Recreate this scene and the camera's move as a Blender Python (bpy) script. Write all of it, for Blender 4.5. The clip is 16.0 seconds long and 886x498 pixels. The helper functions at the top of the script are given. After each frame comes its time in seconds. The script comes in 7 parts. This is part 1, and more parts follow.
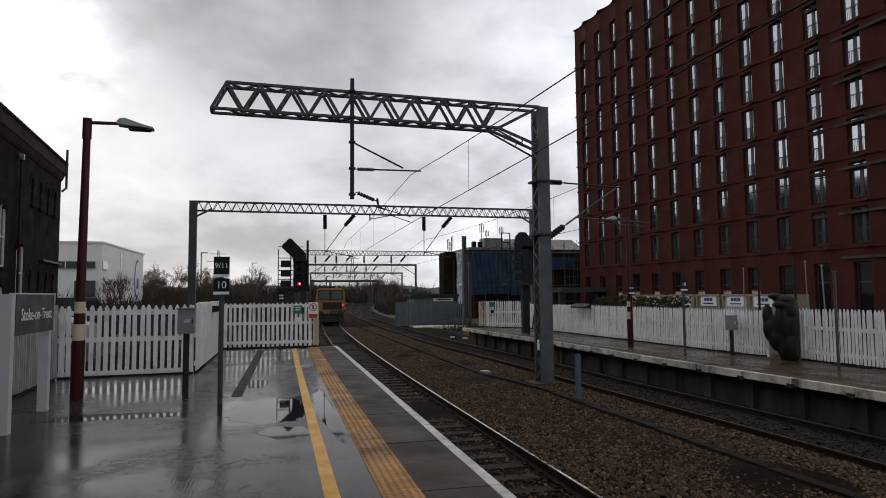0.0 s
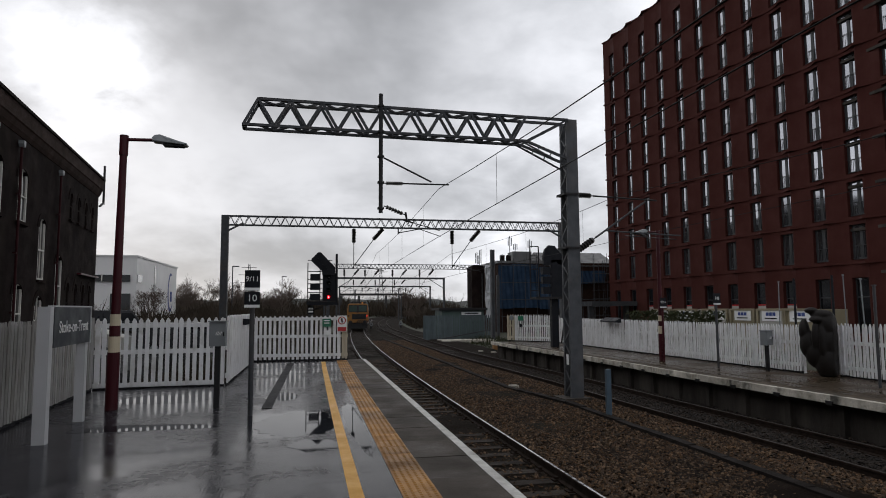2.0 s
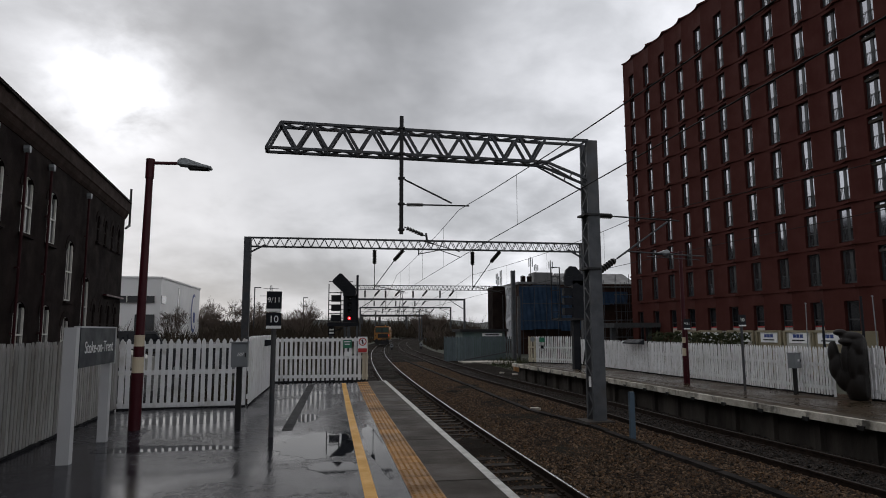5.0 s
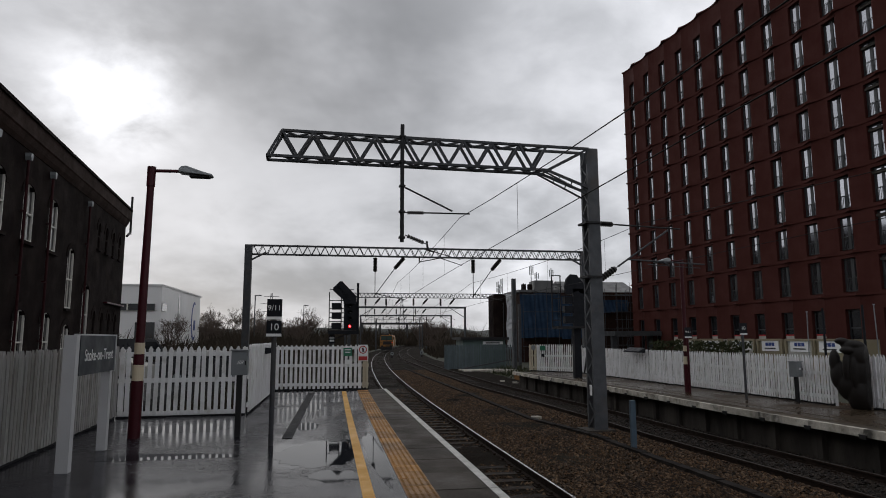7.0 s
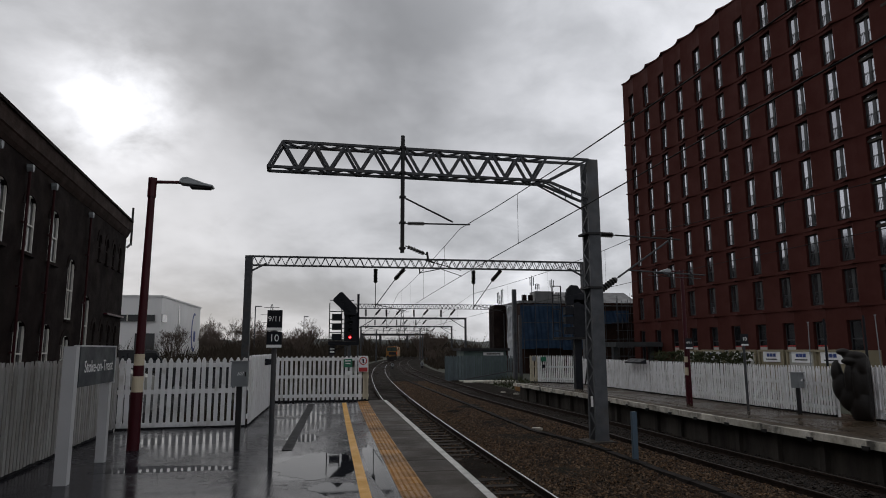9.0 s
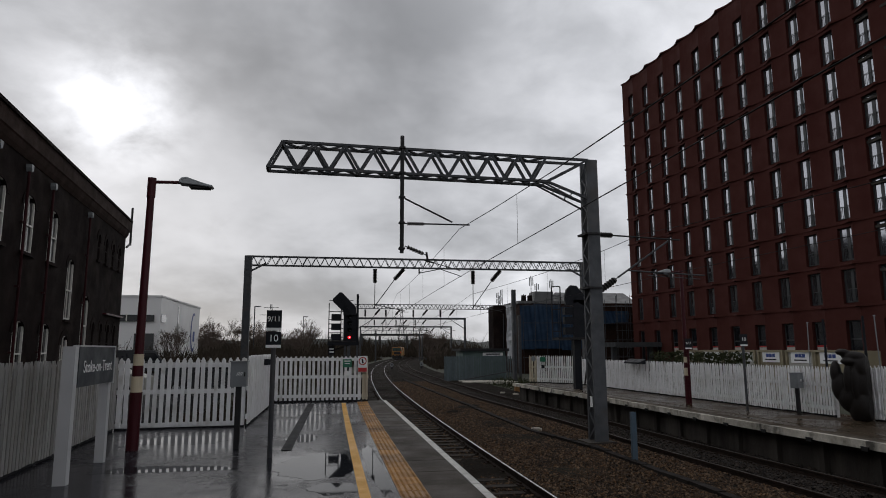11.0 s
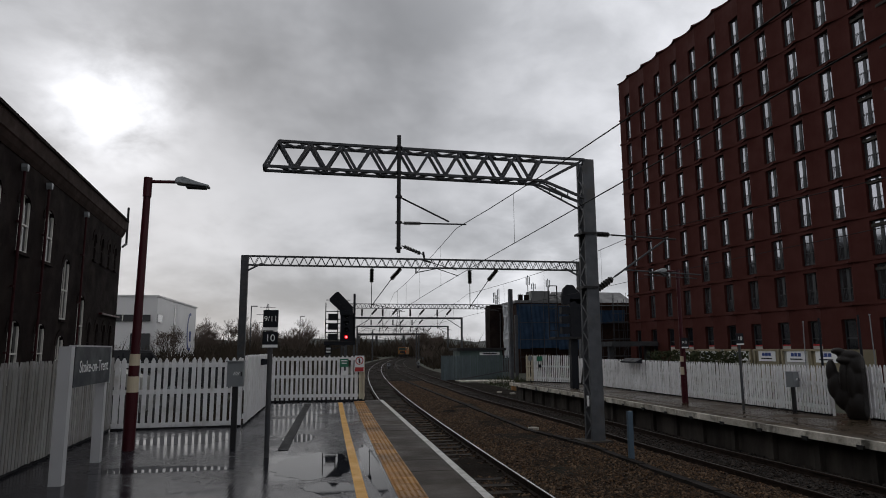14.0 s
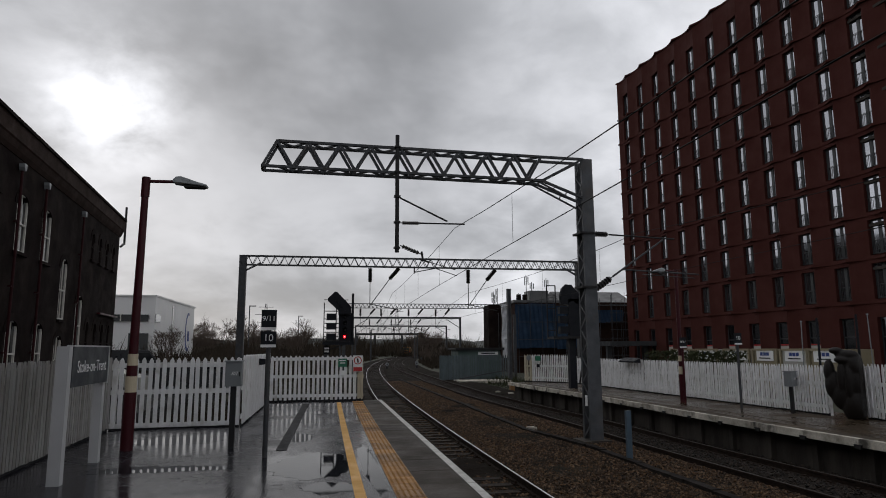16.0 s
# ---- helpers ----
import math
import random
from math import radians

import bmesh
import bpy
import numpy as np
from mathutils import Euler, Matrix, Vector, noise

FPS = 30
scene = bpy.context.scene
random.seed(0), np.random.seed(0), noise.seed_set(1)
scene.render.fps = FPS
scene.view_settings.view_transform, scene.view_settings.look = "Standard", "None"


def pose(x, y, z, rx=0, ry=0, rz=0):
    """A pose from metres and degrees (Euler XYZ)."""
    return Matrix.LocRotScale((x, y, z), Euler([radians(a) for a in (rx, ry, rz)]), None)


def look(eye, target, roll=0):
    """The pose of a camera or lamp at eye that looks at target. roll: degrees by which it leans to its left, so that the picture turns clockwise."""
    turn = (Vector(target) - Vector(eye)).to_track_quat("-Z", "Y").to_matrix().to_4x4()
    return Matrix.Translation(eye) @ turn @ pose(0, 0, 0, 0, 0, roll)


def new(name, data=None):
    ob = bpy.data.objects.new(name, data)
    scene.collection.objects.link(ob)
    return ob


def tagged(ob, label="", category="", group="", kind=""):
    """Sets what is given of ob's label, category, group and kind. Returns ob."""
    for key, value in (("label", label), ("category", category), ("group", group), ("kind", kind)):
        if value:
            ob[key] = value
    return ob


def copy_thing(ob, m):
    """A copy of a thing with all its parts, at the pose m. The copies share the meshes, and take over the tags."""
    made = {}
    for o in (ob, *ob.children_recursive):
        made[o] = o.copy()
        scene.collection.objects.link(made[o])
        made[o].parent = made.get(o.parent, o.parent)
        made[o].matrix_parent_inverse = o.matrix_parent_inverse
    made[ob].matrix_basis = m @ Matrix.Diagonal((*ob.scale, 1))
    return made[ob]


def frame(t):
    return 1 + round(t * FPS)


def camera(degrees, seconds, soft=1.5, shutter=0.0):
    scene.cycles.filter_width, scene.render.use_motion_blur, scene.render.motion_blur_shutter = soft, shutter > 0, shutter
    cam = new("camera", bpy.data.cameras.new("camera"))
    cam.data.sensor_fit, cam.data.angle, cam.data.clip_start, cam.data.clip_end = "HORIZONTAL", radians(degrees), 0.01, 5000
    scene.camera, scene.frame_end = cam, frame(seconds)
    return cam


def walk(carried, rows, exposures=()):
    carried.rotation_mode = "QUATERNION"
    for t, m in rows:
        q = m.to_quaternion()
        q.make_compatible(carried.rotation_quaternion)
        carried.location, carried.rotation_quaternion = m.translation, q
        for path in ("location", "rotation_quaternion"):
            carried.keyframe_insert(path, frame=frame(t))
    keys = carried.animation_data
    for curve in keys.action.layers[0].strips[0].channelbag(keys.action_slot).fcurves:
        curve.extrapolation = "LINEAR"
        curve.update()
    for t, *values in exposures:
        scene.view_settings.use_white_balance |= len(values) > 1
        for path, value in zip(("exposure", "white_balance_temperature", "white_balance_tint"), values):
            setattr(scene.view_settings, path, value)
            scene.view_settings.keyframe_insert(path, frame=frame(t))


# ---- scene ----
cam = camera(68.3, 16.0, soft=0.95)
walk(cam, [
    (0, pose(0, 0, 1.65, 94.035, 0.472, -14.080)),
    (0.5, pose(0, 0, 1.65, 94.542, 0.468, -13.423)),
    (1, pose(0, 0, 1.65, 95.049, 0.408, -12.810)),
    (1.5, pose(0, 0, 1.65, 95.281, 0.357, -12.207)),
    (2, pose(0, 0, 1.65, 95.237, 0.329, -11.617)),
    (2.5, pose(0, 0, 1.65, 95.493, 0.313, -11.006)),
    (3, pose(0, 0, 1.65, 95.949, 0.304, -10.424)),
    (3.5, pose(0, 0, 1.65, 96.315, 0.296, -9.891)),
    (4, pose(0, 0, 1.65, 96.502, 0.269, -9.854)),
    (6.5, pose(0, 0, 1.65, 97.789, 0.175, -9.778)),
    (7, pose(0, 0, 1.65, 97.789, 0.175, -9.778)),
    (7.5, pose(0, 0, 1.65, 97.789, 0.175, -9.778)),
    (8, pose(0, 0, 1.65, 98.275, 0.190, -9.761)),
    (8.5, pose(0, 0, 1.65, 98.613, 0.169, -9.747)),
    (9, pose(0, 0, 1.65, 98.737, 0.210, -9.738)),
    (11.5, pose(0, 0, 1.65, 98.765, 0.180, -9.819)),
    (12, pose(0, 0, 1.65, 98.774, 0.208, -9.880)),
    (12.5, pose(0, 0, 1.65, 98.756, 0.228, -9.927)),
    (13, pose(0, 0, 1.65, 98.735, 0.250, -9.982)),
    (13.5, pose(0, 0, 1.65, 98.716, 0.271, -10.020)),
    (14, pose(0, 0, 1.65, 98.712, 0.267, -10.064)),
    (14.5, pose(0, 0, 1.65, 98.709, 0.270, -10.100)),
    (15, pose(0, 0, 1.65, 98.711, 0.268, -10.135)),
    (15.5, pose(0, 0, 1.65, 98.702, 0.273, -10.173)),
    (16, pose(0, 0, 1.65, 98.689, 0.299, -10.201)),
], exposures=[(0, 0.11), (3.5, -0.05), (7, -0.18), (9, -0.26), (16, -0.28)])

# ---- light: overcast sky, thin bright gap in the cloud ahead to the left ----
SUN = Vector((-0.285, 0.905, 0.318)).normalized()


def build_world():
    w = bpy.data.worlds.new("world")
    scene.world = w
    w.use_nodes = True
    nt = w.node_tree
    nd, ln = nt.nodes, nt.links
    nd.clear()

    def math_node(op, a, b=None, c=None, clamp=False):
        n = nd.new("ShaderNodeMath")
        n.operation, n.use_clamp = op, clamp
        for i, v in enumerate((a, b, c)):
            if v is None:
                continue
            if isinstance(v, (int, float)):
                n.inputs[i].default_value = v
            else:
                ln.new(v, n.inputs[i])
        return n.outputs[0]

    out = nd.new("ShaderNodeOutputWorld")
    bg = nd.new("ShaderNodeBackground")
    sky = nd.new("ShaderNodeTexSky")
    sky.sky_type = "NISHITA"
    sky.sun_disc = False
    sky.sun_elevation = math.asin(SUN.z)
    sky.sun_rotation = math.atan2(SUN.x, SUN.y)
    co = nd.new("ShaderNodeTexCoord").outputs["Generated"]
    sep = nd.new("ShaderNodeSeparateXYZ")
    ln.new(co, sep.inputs[0])
    up = math_node("MAXIMUM", sep.outputs[2], 0.0)
    hgt = math_node("ADD", up, 0.42)
    comb = nd.new("ShaderNodeCombineXYZ")
    ln.new(math_node("DIVIDE", sep.outputs[0], hgt), comb.inputs[0])
    ln.new(math_node("DIVIDE", sep.outputs[1], hgt), comb.inputs[1])

    def cloud(scale, detail, rough, dist, off):
        mp = nd.new("ShaderNodeMapping")
        mp.inputs["Location"].default_value = off
        ln.new(comb.outputs[0], mp.inputs[0])
        n = nd.new("ShaderNodeTexNoise")
        n.inputs["Scale"].default_value = scale
        n.inputs["Detail"].default_value = detail
        n.inputs["Roughness"].default_value = rough
        n.inputs["Distortion"].default_value = dist
        ln.new(mp.outputs[0], n.inputs["Vector"])
        return n.outputs["Fac"]

    big = cloud(2.0, 5, 0.5, 0.2, (3.1, 7.7, 0))
    small = cloud(6.0, 6, 0.55, 0.2, (1.2, 4.4, 2))
    dot = nd.new("ShaderNodeVectorMath")
    dot.operation = "DOT_PRODUCT"
    dot.inputs[1].default_value = SUN
    ln.new(co, dot.inputs[0])
    facing = math_node("MAXIMUM", dot.outputs["Value"], 0.0)
    # thick cloud, lighter low down, with ragged lumps
    lumps = math_node("ADD", math_node("MULTIPLY", big, 0.74), math_node("MULTIPLY", small, 0.26))
    ramp = nd.new("ShaderNodeMapRange")
    ramp.interpolation_type = "SMOOTHSTEP"
    ramp.inputs["From Min"].default_value = 0.34
    ramp.inputs["From Max"].default_value = 0.66
    ramp.inputs["To Min"].default_value = 0.46
    ramp.inputs["To Max"].default_value = 0.92
    ln.new(lumps, ramp.inputs["Value"])
    # thick overcast is brightest round the veiled sun and dull behind
    wide = math_node("MULTIPLY_ADD", math_node("POWER", facing, 2.0), 0.14, 0.86)
    base = math_node("MULTIPLY", ramp.outputs[0], wide)
    glow = math_node("POWER", facing, 380.0)
    veil = math_node("MULTIPLY", glow, math_node("MULTIPLY_ADD", small, 3.2, -0.95, clamp=False))
    veil = math_node("MAXIMUM", veil, 0.0)
    low = math_node("POWER", math_node("SUBTRACT", 1.0, up, clamp=True), 5.0)
    base = math_node("ADD", base, math_node("MULTIPLY", math_node("MULTIPLY", low, 0.03), wide))
    # broad cloud banks: (direction, tightness, lift)
    banks = (((0.04, 0.924, 0.38), 30.0, -0.21), ((0.21, 0.927, 0.31), 60.0, -0.09), ((-0.09, 0.888, 0.45), 40.0, -0.08), ((0.12, 0.88, 0.46), 50.0, -0.06),
             ((0.40, 0.82, 0.42), 26.0, 0.26), ((-0.35, 0.90, 0.26), 40.0, 0.05), ((0.306, 0.936, 0.177), 70.0, 0.26), ((0.273, 0.847, 0.456), 40.0, 0.16), ((-0.21, 0.954, 0.22), 110.0, -0.10))
    banks += (((0.319, 0.898, 0.303), 60.0, -0.17), ((-0.124, 0.894, 0.430), 30.0, 0.07))
    for way, tight, lift in banks:
        dn = nd.new("ShaderNodeVectorMath")
        dn.operation = "DOT_PRODUCT"
        dn.inputs[1].default_value = Vector(way).normalized()
        ln.new(co, dn.inputs[0])
        soft = math_node("POWER", math_node("MAXIMUM", math_node("MULTIPLY_ADD", small, 0.05, math_node("SUBTRACT", dn.outputs["Value"], 0.028)), 0.0), tight)
        base = math_node("MULTIPLY_ADD", soft, lift, base)
    base = math_node("SMOOTH_MAX", base, 0.30, 0.15)
    value = math_node("ADD", base, veil)
    tint = nd.new("ShaderNodeMix")
    tint.data_type = "RGBA"
    tint.inputs["A"].default_value = (0.905, 0.935, 1.0, 1)
    tint.inputs["B"].default_value = (0.94, 0.95, 1.0, 1)
    ln.new(ramp.outputs[0], tint.inputs["Factor"])
    grey = nd.new("ShaderNodeVectorMath")
    grey.operation = "SCALE"
    ln.new(tint.outputs["Result"], grey.inputs[0])
    ln.new(value, grey.inputs["Scale"])
    # a little of the clear sky shines through the cloud
    thin = nd.new("ShaderNodeVectorMath")
    thin.operation = "SCALE"
    thin.inputs["Scale"].default_value = 0.003
    ln.new(sky.outputs[0], thin.inputs[0])
    add = nd.new("ShaderNodeVectorMath")
    add.operation = "ADD"
    ln.new(grey.outputs[0], add.inputs[0])
    ln.new(thin.outputs[0], add.inputs[1])
    ln.new(add.outputs[0], bg.inputs["Color"])
    bg.inputs["Strength"].default_value = 1.0
    ln.new(bg.outputs[0], out.inputs[0])


build_world()
sun = new("sun", bpy.data.lights.new("sun", "SUN"))
sun.data.energy, sun.data.angle, sun.data.color = 0.5, radians(140), (1.0, 0.97, 0.92)
sun.matrix_world = look(SUN * 100, (0, 0, 0))


# ---- materials ----
def material(name, base, rough=0.7, metal=0.0, second=None, scale=4.0, amount=0.5, grain=60.0, bump=0.1, island=0.0,
             stain=None, stain_scale=0.6, stain_amount=0.0, spec=0.5, coat=0.0, rough_var=0.15, stretch=(1, 1, 1)):
    """A surface with blotches, fine grain, relief and a stain of its own colour."""
    m = bpy.data.materials.new(name)
    m.use_nodes = True
    nt = m.node_tree
    nd, ln = nt.nodes, nt.links
    bs = nd["Principled BSDF"]
    co = nd.new("ShaderNodeTexCoord").outputs["Object"]
    mp = nd.new("ShaderNodeMapping")
    mp.inputs["Scale"].default_value = stretch
    info = nd.new("ShaderNodeObjectInfo")
    shift = nd.new("ShaderNodeVectorMath")
    shift.operation = "MULTIPLY_ADD"
    shift.inputs[1].default_value = (37.0, 53.0, 71.0)
    ln.new(info.outputs["Random"], shift.inputs[0])
    ln.new(co, shift.inputs[2])
    ln.new(shift.outputs[0], mp.inputs[0])

    def noise_tex(s, d=4, r=0.6):
        n = nd.new("ShaderNodeTexNoise")
        n.inputs["Scale"].default_value = s
        n.inputs["Detail"].default_value = d
        n.inputs["Roughness"].default_value = r
        ln.new(mp.outputs[0], n.inputs["Vector"])
        return n.outputs["Fac"]

    def mix(fac, a, b):
        n = nd.new("ShaderNodeMix")
        n.data_type = "RGBA"
        for key, v in (("Factor", fac), ("A", a), ("B", b)):
            if isinstance(v, (int, float)):
                n.inputs[key].default_value = v
            elif isinstance(v, tuple):
                n.inputs[key].default_value = (*v, 1)
            else:
                ln.new(v, n.inputs[key])
        return n.outputs["Result"]

    def rng(v, a, b, c, d):
        n = nd.new("ShaderNodeMapRange")
        for i, q in enumerate((a, b, c, d)):
            n.inputs[i + 1].default_value = q
        ln.new(v, n.inputs[0])
        return n.outputs[0]

    second = second or tuple(c * 0.6 for c in base)
    blot = noise_tex(scale)
    fine = noise_tex(grain, 3, 0.7)
    col = mix(rng(blot, 0.35, 0.65, 0, amount), base, second)
    col = mix(rng(fine, 0.3, 0.7, 0, amount * 0.5), col, second)
    if island:
        hsv = nd.new("ShaderNodeHueSaturation")
        ln.new(rng(info.outputs["Random"], 0, 1, 1 - island, 1 + island), hsv.inputs["Value"])
        ln.new(col, hsv.inputs["Color"])
        col = hsv.outputs[0]
    if stain:
        st = noise_tex(stain_scale, 5, 0.65)
        col = mix(rng(st, 0.5, 0.68, 0, stain_amount), col, stain)
    ln.new(col, bs.inputs["Base Color"])
    ln.new(rng(blot, 0.3, 0.7, max(0.02, rough - rough_var), min(1, rough + rough_var)), bs.inputs["Roughness"])
    bs.inputs["Metallic"].default_value = metal
    bs.inputs["Specular IOR Level"].default_value = spec
    bs.inputs["Coat Weight"].default_value = coat
    if bump:
        bp = nd.new("ShaderNodeBump")
        bp.inputs["Strength"].default_value = min(1, bump * 3)
        bp.inputs["Distance"].default_value = bump * 0.03
        ln.new(fine, bp.inputs["Height"])
        ln.new(bp.outputs[0], bs.inputs["Normal"])
    return m


def glass_material(name, tint, rough=0.02, ior=1.45):
    m = bpy.data.materials.new(name)
    m.use_nodes = True
    bs = m.node_tree.nodes["Principled BSDF"]
    bs.inputs["Base Color"].default_value = (*tint, 1)
    bs.inputs["Roughness"].default_value = rough
    bs.inputs["IOR"].default_value = ior
    return m


def glow_material(name, col, strength):
    m = bpy.data.materials.new(name)
    m.use_nodes = True
    bs = m.node_tree.nodes["Principled BSDF"]
    bs.inputs["Base Color"].default_value = (*col, 1)
    bs.inputs["Emission Color"].default_value = (*col, 1)
    bs.inputs["Emission Strength"].default_value = strength
    return m


def wet_tarmac(name, base, second, lo, hi, scale):
    """Rain-wet surface: a film of water that is smooth in the hollows and broken by the grit elsewhere."""
    m = bpy.data.materials.new(name)
    m.use_nodes = True
    nt = m.node_tree
    nd, ln = nt.nodes, nt.links
    bs = nd["Principled BSDF"]
    co = nd.new("ShaderNodeTexCoord").outputs["Object"]

    def noise_tex(s, d, r, dist=0.0):
        n = nd.new("ShaderNodeTexNoise")
        n.inputs["Scale"].default_value = s
        n.inputs["Detail"].default_value = d
        n.inputs["Roughness"].default_value = r
        n.inputs["Distortion"].default_value = dist
        ln.new(co, n.inputs["Vector"])
        return n.outputs["Fac"]

    def rng(v, a, b, c, d):
        n = nd.new("ShaderNodeMapRange")
        n.interpolation_type = "SMOOTHSTEP"
        for i, q in enumerate((a, b, c, d)):
            n.inputs[i + 1].default_value = q
        ln.new(v, n.inputs[0])
        return n.outputs[0]

    broad, fleck = noise_tex(scale, 4, 0.55, 0.4), noise_tex(9.0, 5, 0.65, 0.6)
    both = nd.new("ShaderNodeMath")
    both.operation = "MULTIPLY_ADD"
    both.inputs[1].default_value = 0.34
    ln.new(fleck, both.inputs[0])
    keep = nd.new("ShaderNodeMath")
    keep.operation = "MULTIPLY"
    keep.inputs[1].default_value = 0.66
    ln.new(broad, keep.inputs[0])
    ln.new(keep.outputs[0], both.inputs[2])
    wet = both.outputs[0]
    grit = noise_tex(160, 2, 0.6)
    film = rng(wet, 0.40, 0.62, 1, 0)
    mixn = nd.new("ShaderNodeMix")
    mixn.data_type = "RGBA"
    mixn.inputs["A"].default_value = (*base, 1)
    mixn.inputs["B"].default_value = (*second, 1)
    ln.new(rng(noise_tex(2.3, 5, 0.7), 0.35, 0.65, 0, 1), mixn.inputs["Factor"])
    ln.new(mixn.outputs["Result"], bs.inputs["Base Color"])
    ln.new(rng(wet, 0.40, 0.62, lo, hi), bs.inputs["Roughness"])
    bs.inputs["IOR"].default_value = 1.33
    bs.inputs["Specular IOR Level"].default_value = 0.135
    bp = nd.new("ShaderNodeBump")
    bp.inputs["Distance"].default_value = 0.002
    ln.new(rng(wet, 0.40, 0.62, 0.02, 0.35), bp.inputs["Strength"])
    ln.new(grit, bp.inputs["Height"])
    # fine diagonal ribbing of the anti-slip surface
    rib = nd.new("ShaderNodeTexWave")
    rib.inputs["Scale"].default_value = 9.0
    rib.inputs["Distortion"].default_value = 1.5
    ln.new(co, rib.inputs["Vector"])
    rp = nd.new("ShaderNodeBump")
    rp.inputs["Strength"].default_value = 1.0
    rp.inputs["Distance"].default_value = 0.00022
    ln.new(rib.outputs["Fac"], rp.inputs["Height"])
    ln.new(bp.outputs[0], rp.inputs["Normal"])
    ln.new(rp.outputs[0], bs.inputs["Normal"])
    return m


